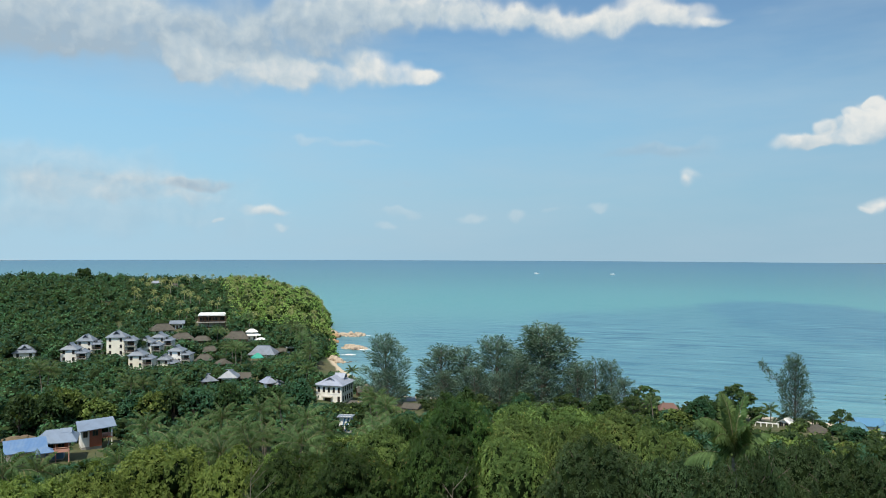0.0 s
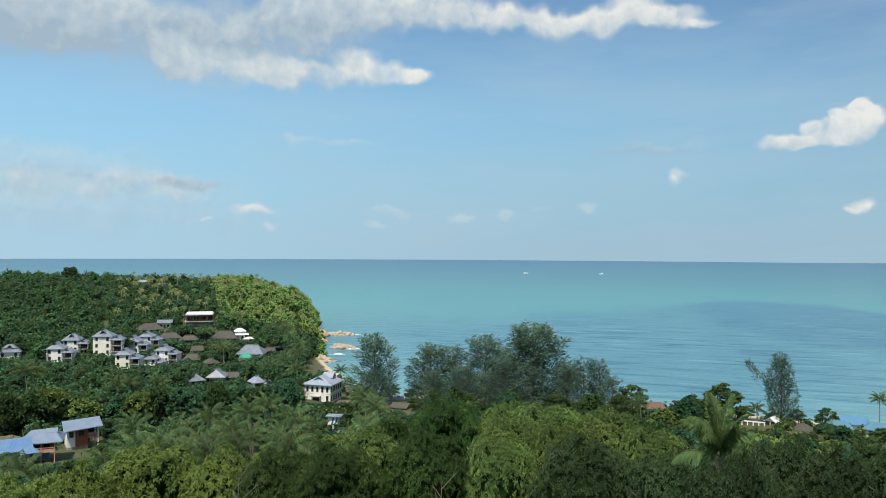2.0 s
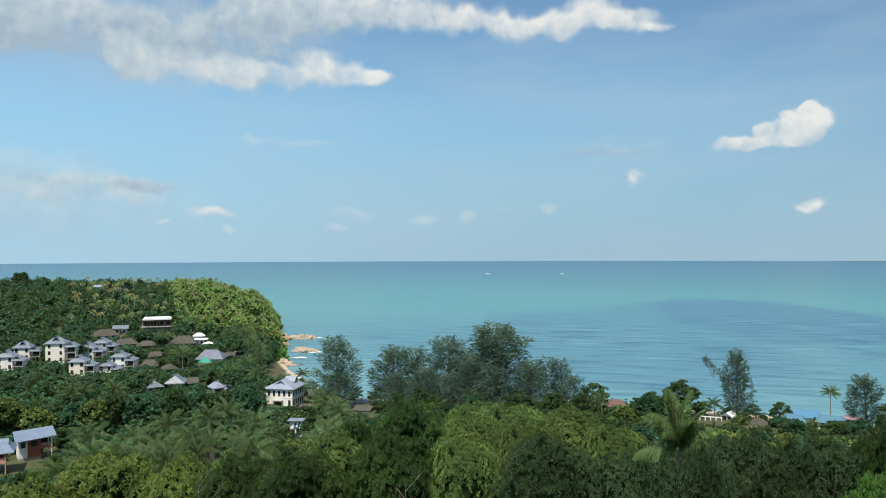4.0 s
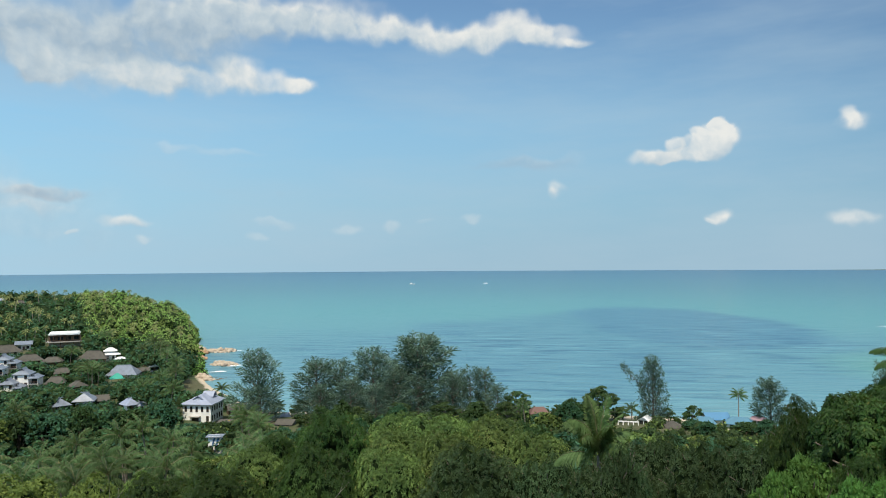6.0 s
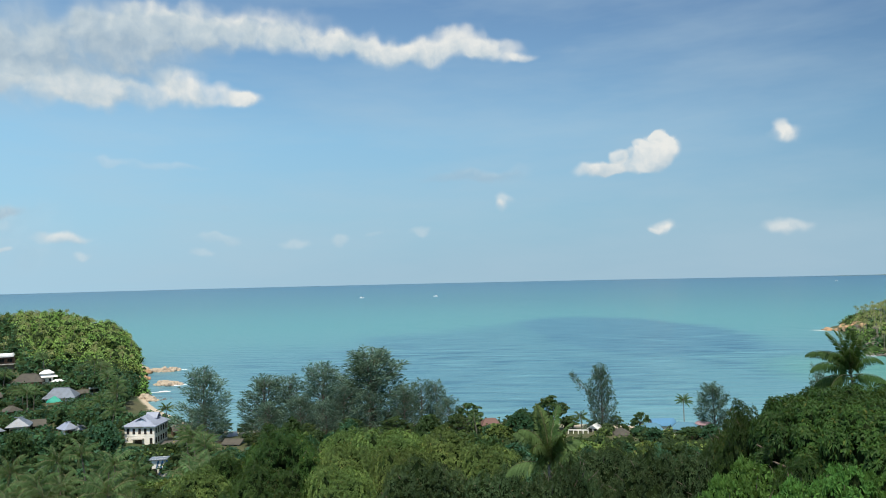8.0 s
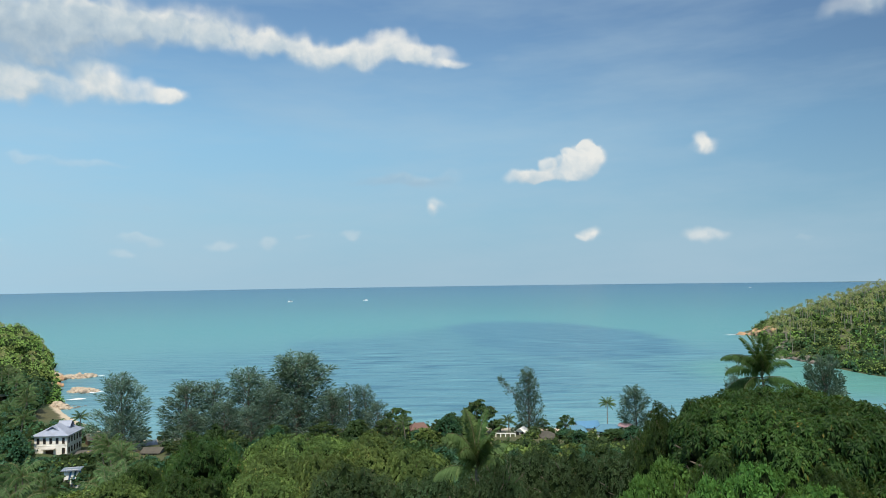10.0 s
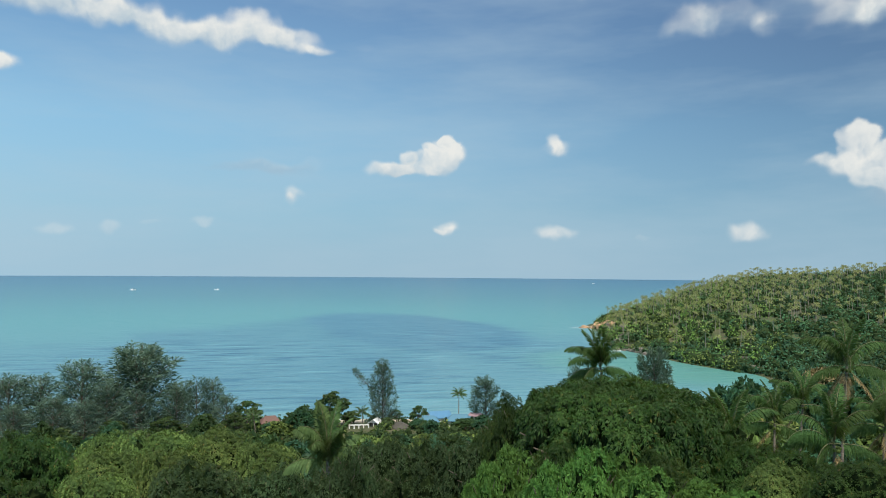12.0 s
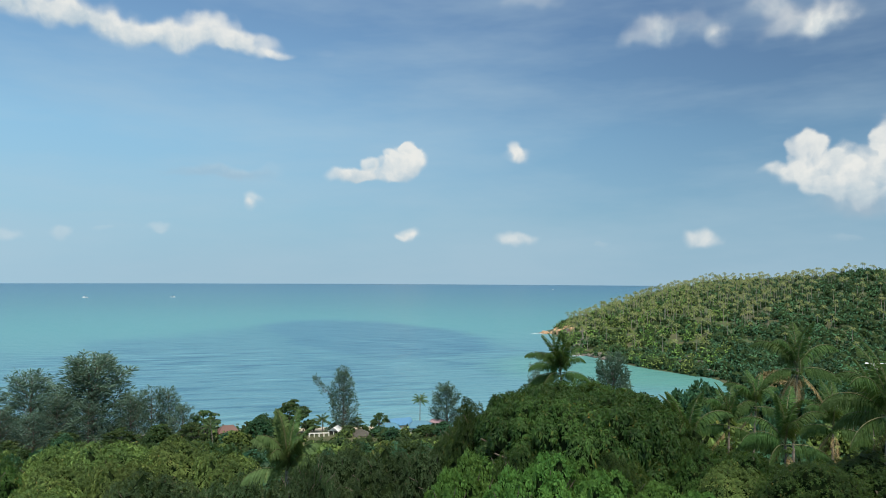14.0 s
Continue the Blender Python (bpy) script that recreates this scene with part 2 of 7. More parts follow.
def grain(t, scale, detail=3.0, rough=0.55, stretch=(1, 1, 1), where="Object"):
    co = node(t, "ShaderNodeTexCoord").outputs[where]
    mp = node(t, "ShaderNodeMapping")
    mp.inputs["Scale"].default_value = stretch
    t.links.new(co, mp.inputs[0])
    n = node(t, "ShaderNodeTexNoise")
    n.inputs["Scale"].default_value, n.inputs["Detail"].default_value, n.inputs["Roughness"].default_value = scale, detail, rough
    t.links.new(mp.outputs[0], n.inputs[0])
    return n.outputs[0]


def relief(t, b, height, strength, distance):
    n = node(t, "ShaderNodeBump")
    n.inputs["Strength"].default_value, n.inputs["Distance"].default_value = strength, distance
    t.links.new(height, n.inputs["Height"])
    t.links.new(n.outputs[0], b.inputs["Normal"])


def leafy(name, dark, mid, light, thin=0.25, rough=0.5, gloss=0.35, dry=None, even=0.0):
    """Foliage: every leaf takes its own shade, every tree its own cast; some light comes through."""
    m, t, b = material(name, rough)
    geo = node(t, "ShaderNodeNewGeometry").outputs["Random Per Island"]
    own = node(t, "ShaderNodeObjectInfo").outputs["Random"]
    stops = [(0.0, dark), (0.5, mid), (0.96, light)] + ([(0.992, dry)] if dry else [])
    col = ramp(t, geo, *stops)
    col = mix(t, even, col, mid)
    # one noise colours hollows dark and humps light, and raises the relief
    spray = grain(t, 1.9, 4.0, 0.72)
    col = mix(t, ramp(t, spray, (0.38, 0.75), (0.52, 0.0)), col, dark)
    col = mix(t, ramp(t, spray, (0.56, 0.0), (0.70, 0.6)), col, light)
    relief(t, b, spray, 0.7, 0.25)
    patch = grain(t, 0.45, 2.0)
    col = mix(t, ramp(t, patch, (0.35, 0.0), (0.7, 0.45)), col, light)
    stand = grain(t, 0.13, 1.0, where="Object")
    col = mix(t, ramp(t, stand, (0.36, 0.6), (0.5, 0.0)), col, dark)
    hsv = node(t, "ShaderNodeHueSaturation")
    put(t, hsv.inputs["Hue"], calc(t, "MULTIPLY_ADD", own, 0.026, 0.489))
    put(t, hsv.inputs["Value"], calc(t, "MULTIPLY_ADD", own, 0.45, 0.78))
    t.links.new(col, hsv.inputs["Color"])
    t.links.new(hsv.outputs[0], b.inputs["Base Color"])
    b.inputs["Specular IOR Level"].default_value = 0.45 * gloss
    tr = node(t, "ShaderNodeBsdfTranslucent")
    t.links.new(mix(t, 0.5, hsv.outputs[0], (0.22, 0.30, 0.04)), tr.inputs[0])
    sh = node(t, "ShaderNodeMixShader")
    sh.inputs[0].default_value = thin
    t.links.new(b.outputs[0], sh.inputs[1])
    t.links.new(tr.outputs[0], sh.inputs[2])
    t.links.new(sh.outputs[0], t.nodes["Material Output"].inputs[0])
    return m


def painted(name, col, stain, rough=0.6, scale=0.6, amount=0.35, bump=0.02, stretch=(1, 1, 1), metal=0.0):
    """Paint, plaster or sheet with weather stains at two scales and a fine relief."""
    m, t, b = material(name, rough, metal)
    big, fine = grain(t, scale, 4.0, 0.6, stretch), grain(t, scale * 14, 3.0, 0.6, stretch)
    c = mix(t, ramp(t, big, (0.42, 0.0), (0.75, amount)), col, stain)
    c = mix(t, ramp(t, fine, (0.45, 0.0), (0.8, amount * 0.6)), c, stain)
    t.links.new(c, b.inputs["Base Color"])
    relief(t, b, fine, 0.5, bump)
    return m


def ribbed(name, col, stain, pitch, rough=0.45, axis=0, depth=0.03, metal=0.0, amount=0.4):
    """Roof sheets or tile courses: fine ribs at a true pitch, with rain streaks."""
    m, t, b = material(name, rough, metal)
    co = node(t, "ShaderNodeTexCoord").outputs["Object"]
    sp = node(t, "ShaderNodeSeparateXYZ")
    t.links.new(co, sp.inputs[0])
    rib = calc(t, "SINE", calc(t, "MULTIPLY", sp.outputs[axis], 6.2832 / pitch))
    big, fine = grain(t, 0.5, 4.0), grain(t, 5.0, 3.0, 0.6, (1, 0.2, 1))
    c = mix(t, ramp(t, big, (0.4, 0.0), (0.75, amount)), col, stain)
    c = mix(t, ramp(t, fine, (0.5, 0.0), (0.8, amount * 0.7)), c, stain)
    c = mix(t, calc(t, "MULTIPLY_ADD", rib, 0.03, 0.03), c, stain)
    t.links.new(c, b.inputs["Base Color"])
    relief(t, b, rib, 0.3, depth)
    return m


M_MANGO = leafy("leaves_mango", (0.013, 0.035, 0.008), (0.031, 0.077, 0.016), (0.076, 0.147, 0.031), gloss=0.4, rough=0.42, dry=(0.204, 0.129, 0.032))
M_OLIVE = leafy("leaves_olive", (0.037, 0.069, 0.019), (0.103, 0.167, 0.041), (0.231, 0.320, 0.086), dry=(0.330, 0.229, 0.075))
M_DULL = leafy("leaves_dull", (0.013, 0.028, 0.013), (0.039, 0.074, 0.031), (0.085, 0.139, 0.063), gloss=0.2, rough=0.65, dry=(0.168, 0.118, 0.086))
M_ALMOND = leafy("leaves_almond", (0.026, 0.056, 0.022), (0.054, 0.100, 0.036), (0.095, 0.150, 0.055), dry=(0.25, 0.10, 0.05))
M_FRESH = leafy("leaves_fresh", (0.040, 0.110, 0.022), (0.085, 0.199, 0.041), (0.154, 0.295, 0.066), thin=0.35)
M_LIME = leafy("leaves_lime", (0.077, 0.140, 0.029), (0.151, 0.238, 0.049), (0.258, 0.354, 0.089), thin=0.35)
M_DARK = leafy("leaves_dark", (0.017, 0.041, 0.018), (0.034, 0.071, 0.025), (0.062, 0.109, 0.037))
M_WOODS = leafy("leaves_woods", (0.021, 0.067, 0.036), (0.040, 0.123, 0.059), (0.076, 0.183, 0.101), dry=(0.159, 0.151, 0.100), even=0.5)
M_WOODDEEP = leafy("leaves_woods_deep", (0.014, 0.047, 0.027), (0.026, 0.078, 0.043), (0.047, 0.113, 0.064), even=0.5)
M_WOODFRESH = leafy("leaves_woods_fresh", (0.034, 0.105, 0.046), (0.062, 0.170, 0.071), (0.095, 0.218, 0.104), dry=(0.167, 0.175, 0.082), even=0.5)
# headland greens: sunlight is put into these paler, yellower leaf colours
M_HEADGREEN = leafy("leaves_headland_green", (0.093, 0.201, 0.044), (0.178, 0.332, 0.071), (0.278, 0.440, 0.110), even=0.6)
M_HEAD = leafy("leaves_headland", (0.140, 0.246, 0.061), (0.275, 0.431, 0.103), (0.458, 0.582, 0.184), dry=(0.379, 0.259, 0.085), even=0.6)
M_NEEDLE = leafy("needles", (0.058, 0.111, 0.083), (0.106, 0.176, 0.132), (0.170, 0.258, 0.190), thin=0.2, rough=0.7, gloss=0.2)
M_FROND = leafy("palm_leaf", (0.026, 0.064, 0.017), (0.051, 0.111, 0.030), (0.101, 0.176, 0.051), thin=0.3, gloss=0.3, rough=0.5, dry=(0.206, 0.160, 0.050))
# scrub and palms of the sunny slopes: sunlight mixed into the leaf colour
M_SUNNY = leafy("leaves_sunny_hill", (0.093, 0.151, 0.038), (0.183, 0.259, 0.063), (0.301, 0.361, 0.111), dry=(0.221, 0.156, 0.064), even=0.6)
M_FRONDLIT = leafy("palm_leaf_sun_painted", (0.117, 0.156, 0.048), (0.221, 0.265, 0.089), (0.362, 0.389, 0.167), thin=0.25, dry=(0.364, 0.247, 0.104))
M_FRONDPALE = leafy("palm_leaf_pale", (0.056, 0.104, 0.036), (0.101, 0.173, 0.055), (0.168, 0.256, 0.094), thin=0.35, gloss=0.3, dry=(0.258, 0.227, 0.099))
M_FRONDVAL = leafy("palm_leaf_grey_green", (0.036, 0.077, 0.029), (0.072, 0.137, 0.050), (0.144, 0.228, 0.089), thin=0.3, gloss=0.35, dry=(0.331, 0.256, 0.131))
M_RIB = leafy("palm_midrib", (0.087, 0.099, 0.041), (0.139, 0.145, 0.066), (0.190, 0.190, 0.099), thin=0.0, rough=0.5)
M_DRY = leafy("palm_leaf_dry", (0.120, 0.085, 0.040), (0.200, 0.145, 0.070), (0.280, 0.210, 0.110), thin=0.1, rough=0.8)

# dark fills inside crowns and woods: the gaps' shade put into the colour
M_INNER = painted("inner_crown_shade", (0.012, 0.024, 0.007), (0.018, 0.026, 0.009), 0.95, 1.2, 0.8, 0.1)
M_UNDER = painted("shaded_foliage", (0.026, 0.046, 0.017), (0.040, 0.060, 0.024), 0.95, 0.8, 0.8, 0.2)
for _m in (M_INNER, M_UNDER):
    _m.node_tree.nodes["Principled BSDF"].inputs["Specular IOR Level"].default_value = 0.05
M_BARK, _t, _b = material("bark", 0.9)
_n = grain(_t, 2.5, 5.0, 0.65, (1, 1, 0.3))
_t.links.new(ramp(_t, _n, (0.3, (0.085, 0.066, 0.048)), (0.7, (0.19, 0.16, 0.125))), _b.inputs["Base Color"])
relief(_t, _b, _n, 0.6, 0.05)
M_PALMBARK, _t, _b = material("palm_bark", 0.9)
_n = grain(_t, 1.2, 4.0, 0.6, (1, 1, 5))
_t.links.new(ramp(_t, _n, (0.3, (0.10, 0.085, 0.065)), (0.7, (0.25, 0.22, 0.175))), _b.inputs["Base Color"])
relief(_t, _b, _n, 0.6, 0.03)
# far trunks: paler copy of the palm bark with sunlight in its colour
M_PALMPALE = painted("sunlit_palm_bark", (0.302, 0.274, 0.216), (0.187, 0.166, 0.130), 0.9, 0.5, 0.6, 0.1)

# ground: leaf litter and grass, bare laterite in places, sand along the water
M_GROUND, _t, _b = material("ground", 0.95)
_a, _c = grain(_t, 0.03, 5.0), grain(_t, 0.7, 5.0, 0.65)
_col = mix(_t, ramp(_t, _a, (0.42, 0.0), (0.6, 1.0)), (0.055, 0.082, 0.026), (0.085, 0.085, 0.036))
_col = mix(_t, ramp(_t, _c, (0.4, 0.0), (0.75, 0.7)), _col, (0.030, 0.036, 0.016))
_sp = node(_t, "ShaderNodeSeparateXYZ")
_t.links.new(node(_t, "ShaderNodeTexCoord").outputs["Object"], _sp.inputs[0])
_sand = ramp(_t, calc(_t, "MULTIPLY_ADD", calc(_t, "MULTIPLY_ADD", _c, 1.2, _sp.outputs[2]), -0.5, 0.98), (0.15, 0.0), (0.35, 1.0))
_sand = calc(_t, "MULTIPLY", _sand, ramp(_t, calc(_t, "DIVIDE", _sp.outputs[0], 500.0), (0.46, 1.0), (0.52, 0.0)))
_col = mix(_t, _sand, _col, mix(_t, _c, (0.40, 0.33, 0.23), (0.55, 0.48, 0.37)))
_t.links.new(_col, _b.inputs["Base Color"])
relief(_t, _b, _c, 0.8, 0.3)

M_EARTH = painted("bare_earth", (0.15, 0.112, 0.075), (0.07, 0.075, 0.035), 0.95, 0.35, 0.8, 0.15)

# sea: turquoise over sand, deeper and bluer outwards, cloud shade painted as a broad rippled blue-grey patch in the
# bay, dark far band
M_SEA, _t, _b = material("sea_water", 0.28)
_co = node(_t, "ShaderNodeTexCoord").outputs["Object"]
_sp = node(_t, "ShaderNodeSeparateXYZ")
_t.links.new(_co, _sp.inputs[0])
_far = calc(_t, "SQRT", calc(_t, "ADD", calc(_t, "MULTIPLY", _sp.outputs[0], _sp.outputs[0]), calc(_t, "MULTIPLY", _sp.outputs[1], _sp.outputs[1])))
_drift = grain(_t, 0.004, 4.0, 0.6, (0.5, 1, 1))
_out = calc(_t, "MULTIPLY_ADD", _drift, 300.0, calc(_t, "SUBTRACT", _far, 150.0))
# darker and bluer by distance from the eye, with a drifting edge
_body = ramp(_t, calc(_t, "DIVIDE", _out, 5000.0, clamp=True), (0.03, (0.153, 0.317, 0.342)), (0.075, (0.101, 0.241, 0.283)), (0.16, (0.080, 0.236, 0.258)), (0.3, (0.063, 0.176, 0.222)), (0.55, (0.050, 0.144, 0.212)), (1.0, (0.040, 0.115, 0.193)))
# the patch: cloud shade painted into the colour, two long ovals side by side in the bay with wavering rims
_vr = node(_t, "ShaderNodeVectorRotate", rotation_type="Z_AXIS")
_vr.inputs["Angle"].default_value = radians(17)
_t.links.new(_co, _vr.inputs[0])
_waver = calc(_t, "MULTIPLY_ADD", grain(_t, 0.008, 5.0, 0.6, (1, 0.6, 1)), 1.1, -0.55)


def ruffled_shade(cx, cy, wide, long_, turn, soft, hard):
    """Mask for the painted cloud shade and its ripples: 1 inside an oval whose long axis leans right of ahead by turn
    degrees.
    """
    at = node(_t, "ShaderNodeVectorMath", operation="SUBTRACT")
    _t.links.new(_co, at.inputs[0])
    at.inputs[1].default_value = (cx, cy, 0)
    rot = node(_t, "ShaderNodeVectorRotate", rotation_type="Z_AXIS")
    rot.inputs["Angle"].default_value = radians(turn)
    _t.links.new(at.outputs[0], rot.inputs[0])
    v = node(_t, "ShaderNodeVectorMath", operation="MULTIPLY")
    _t.links.new(rot.outputs[0], v.inputs[0])
    v.inputs[1].default_value = (1 / wide, 1 / long_, 0)
    ln = node(_t, "ShaderNodeVectorMath", operation="LENGTH")
    _t.links.new(v.outputs[0], ln.inputs[0])
    return ramp(_t, calc(_t, "MULTIPLY", calc(_t, "ADD", ln.outputs["Value"], _waver), 0.5), (hard * 0.5, 1.0), (soft * 0.5, 0.0))


_patch = calc(_t, "MAXIMUM", calc(_t, "MULTIPLY", ruffled_shade(320, 590, 96, 220, 15, 1.14, 0.80), 0.82), calc(_t, "MULTIPLY", ruffled_shade(172, 490, 134, 245, 24, 1.16, 0.80), 0.52))
_patch = calc(_t, "MAXIMUM", _patch, calc(_t, "MULTIPLY", ruffled_shade(150, 430, 260, 160, 10, 1.25, 0.6), 0.36))
_body = mix(_t, _patch, _body, (0.054, 0.156, 0.232))
# green shallows over the sand of the far cove
_v = node(_t, "ShaderNodeVectorMath", operation="MULTIPLY_ADD")
_t.links.new(_co, _v.inputs[0])
_v.inputs[1].default_value, _v.inputs[2].default_value = (1 / 130, 1 / 130, 0), (-350 / 130, -285 / 130, 0)
_l = node(_t, "ShaderNodeVectorMath", operation="LENGTH")
_t.links.new(_v.outputs[0], _l.inputs[0])
_body = mix(_t, ramp(_t, calc(_t, "MULTIPLY_ADD", _drift, 0.3, _l.outputs["Value"]), (0.65, 0.85), (1.25, 0.0)), _body, (0.088, 0.250, 0.212))
# long low swell lines and chop; the swells' bright and dark lines are painted in the colour
_sw = node(_t, "ShaderNodeTexNoise")
_mp = node(_t, "ShaderNodeMapping")
_mp.inputs["Scale"].default_value = (0.024, 0.15, 1)
_t.links.new(_vr.outputs[0], _mp.inputs[0])
_t.links.new(_mp.outputs[0], _sw.inputs[0])
_sw.inputs["Scale"].default_value, _sw.inputs["Detail"].default_value, _sw.inputs["Roughness"].default_value = 1.0, 4.0, 0.62
_chop = grain(_t, 0.35, 4.0, 0.6, (0.5, 1.0, 1))
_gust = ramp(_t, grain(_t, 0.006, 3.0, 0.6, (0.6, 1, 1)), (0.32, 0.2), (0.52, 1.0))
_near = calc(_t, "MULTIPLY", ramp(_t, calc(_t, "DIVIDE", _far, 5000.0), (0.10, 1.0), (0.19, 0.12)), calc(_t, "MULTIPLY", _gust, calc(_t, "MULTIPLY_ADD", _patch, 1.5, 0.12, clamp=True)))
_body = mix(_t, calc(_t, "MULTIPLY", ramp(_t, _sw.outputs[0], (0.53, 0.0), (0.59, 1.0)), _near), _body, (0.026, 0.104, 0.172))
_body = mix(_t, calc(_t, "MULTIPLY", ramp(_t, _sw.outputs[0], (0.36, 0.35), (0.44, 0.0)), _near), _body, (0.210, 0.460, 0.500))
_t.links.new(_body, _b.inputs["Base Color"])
_b.inputs["IOR"].default_value = 1.33
_b.inputs["Specular IOR Level"].default_value = 0.12
relief(_t, _b, calc(_t, "MULTIPLY_ADD", _chop, 0.25, calc(_t, "MULTIPLY", _sw.outputs[0], 1.4)), 0.5, 1.6)
M_FOAM = painted("foam", (0.80, 0.83, 0.83), (0.45, 0.62, 0.64), 0.7, 0.5, 0.5)
M_ROCK = painted("granite_warm", (0.47, 0.395, 0.30), (0.15, 0.118, 0.09), 0.9, 0.4, 0.95, 0.2)
M_ROCKRED = painted("granite_orange", (0.46, 0.29, 0.16), (0.20, 0.13, 0.085), 0.9, 0.25, 0.75, 0.12)
M_ROCKDARK = painted("granite_grey", (0.16, 0.14, 0.115), (0.07, 0.062, 0.052), 0.9, 0.25, 0.75, 0.12)

M_WHITE = painted("white_plaster", (0.84, 0.83, 0.78), (0.60, 0.58, 0.50), 0.75, 0.35, 0.35)
M_CREAM = painted("cream_plaster", (0.83, 0.80, 0.69), (0.60, 0.56, 0.45), 0.75, 0.35, 0.4)
M_RED = painted("red_brown_paint", (0.30, 0.085, 0.045), (0.16, 0.055, 0.035), 0.6, 0.6, 0.5)
M_PINK = painted("pink_paint", (0.60, 0.33, 0.27), (0.40, 0.22, 0.17), 0.65, 0.6, 0.4)
M_TIMBER = painted("dark_timber", (0.11, 0.065, 0.04), (0.05, 0.034, 0.024), 0.7, 0.8, 0.6)
M_SLATE = ribbed("grey_roof_tiles", (0.184, 0.220, 0.268), (0.099, 0.116, 0.145), 0.33, amount=0.7)
M_SILVER = ribbed("pale_blue_roof_sheet", (0.172, 0.233, 0.323), (0.112, 0.148, 0.202), 0.25, 0.5, amount=0.6)
M_LILAC = ribbed("pale_lilac_roof", (0.277, 0.317, 0.404), (0.185, 0.207, 0.266), 0.35, 0.5, amount=0.6)
M_BLUE = ribbed("blue_roof_sheet", (0.084, 0.225, 0.375), (0.063, 0.150, 0.255), 0.25, 0.4)
M_TARP = ribbed("faded_blue_sheet", (0.084, 0.176, 0.344), (0.168, 0.247, 0.352), 0.25, 0.45, amount=0.8)
M_CYAN = ribbed("light_blue_roof", (0.076, 0.194, 0.266), (0.058, 0.137, 0.192), 0.3, 0.45)
M_THATCH = ribbed("dark_thatch", (0.050, 0.042, 0.034), (0.025, 0.022, 0.018), 0.3, 0.9, amount=0.8)
M_BROWN = ribbed("weathered_brown_roof", (0.088, 0.082, 0.066), (0.046, 0.045, 0.040), 0.3, 0.9, amount=0.8)
M_RUST = ribbed("red_brown_tiles", (0.143, 0.081, 0.066), (0.090, 0.056, 0.049), 0.3, 0.8)
M_WHITEROOF = ribbed("white_roof", (0.76, 0.77, 0.76), (0.55, 0.56, 0.55), 0.4, 0.5)
M_TEAL = painted("teal_awning", (0.02, 0.31, 0.23), (0.015, 0.20, 0.16), 0.6, 0.6, 0.4)
M_PINKROOF = ribbed("faded_pink_roof", (0.300, 0.198, 0.216), (0.216, 0.150, 0.162), 0.3, 0.6)
M_CONCRETE = painted("concrete", (0.38, 0.37, 0.34), (0.22, 0.21, 0.19), 0.85, 0.5, 0.5)
M_GLASS, _t, _b = material("window_glass", 0.08)
_b.inputs["Base Color"].default_value = (0.02, 0.026, 0.032, 1)
_b.inputs["Specular IOR Level"].default_value = 0.6
M_BOAT = painted("white_boat_paint", (0.82, 0.82, 0.80), (0.6, 0.6, 0.58), 0.4, 0.3, 0.2)
M_HULL = painted("blue_boat_paint", (0.10, 0.22, 0.42), (0.07, 0.14, 0.26), 0.4, 0.3, 0.2)

# ================= the land =================
REACH = (0, 35, 75, 120, 180, 245, 290, 350, 415, 490, 550, 635, 735, 855, 1040, 1400)
SHELF = {}


def shelf(az, *z):
    """Heights of the land along one bearing (degrees left of ahead), at the distances of REACH."""
    SHELF[az] = z


shelf(-110, 47, 48, 50, 54, 60, 68, 80, 84, 88, 92, 96, 100, 104, 106, 90, 40)
shelf(-80, 47, 47, 42, 37, 31, 25, 20, 17, 18, 22, 30, 42, 58, 78, 76, 30)
shelf(-66, 47, 43, 34, 27, 20, 13, 8, 6, 6, 9, 16, 29, 45, 61, 59, 15)
shelf(-60, 47, 41, 32, 24, 17, 10, 5, 3, 4, 9, 16, 28, 40, 50, 45, 10)
shelf(-55, 47, 39, 30, 22, 14, 6, 1, -2.5, -0.4, 9, 18, 30, 40, 48, 20, -8)
shelf(-51, 47, 38, 29, 20, 12, 4, -1, -4, -3, 5, 15, 25, 33, 33, -5, -8)
shelf(-48, 47, 37, 28, 19, 10, 3, -1.5, -5, -5, 1.2, 10, 18, 23, 14, -8, -8)
shelf(-45.3, 47, 35, 27, 18, 9, 2, -2.5, -6, -6, -2.5, 3.5, 7, 10, 0, -8, -8)
shelf(-43, 47, 34, 26, 17, 8, 1.6, -3, -6, -7, -7, -6, -3, 0.8, -6, -8, -8)
shelf(-40, 47, 34, 26, 16, 7, 1.6, -3, -6, -7, -7, -7, -7, -7, -7, -8, -8)
shelf(-20, 47, 33, 24, 14, 6, 1.8, -2.5, -6, -7, -7, -7, -7, -7, -7, -8, -8)
shelf(4, 47, 33, 24, 14, 6, 2.2, -1.5, -4, -6, -7, -7, -7, -7, -7, -8, -8)
shelf(7.6, 47, 33, 24, 14, 6, 3, 1.8, -1.6, -3, -4, -6, -7, -7, -7, -8, -8)
shelf(9.2, 47, 33, 24, 13, 6, 4, 3, 1.2, 1.5, 1.5, 0.5, -4, -7, -7, -8, -8)
shelf(10.8, 47, 33, 23, 12, 6, 4, 3.5, 3.5, 6, 15, 20, 8, -6, -7, -8, -8)
shelf(14, 47, 33, 22, 11, 6, 4, 3.5, 4.5, 9, 17, 24, 25, 5, -7, -8, -8)
shelf(20, 47, 33, 22, 11, 6, 4, 4, 6, 10.5, 17, 22, 26, 22, 0, -8, -8)
shelf(27, 47, 33, 21, 11, 6, 5, 5, 8, 12.5, 18, 23, 28, 26, 8, -8, -8)
shelf(35, 47, 34, 23, 13, 8, 8, 9, 11, 15, 20, 25, 30, 30, 14, -8, -8)
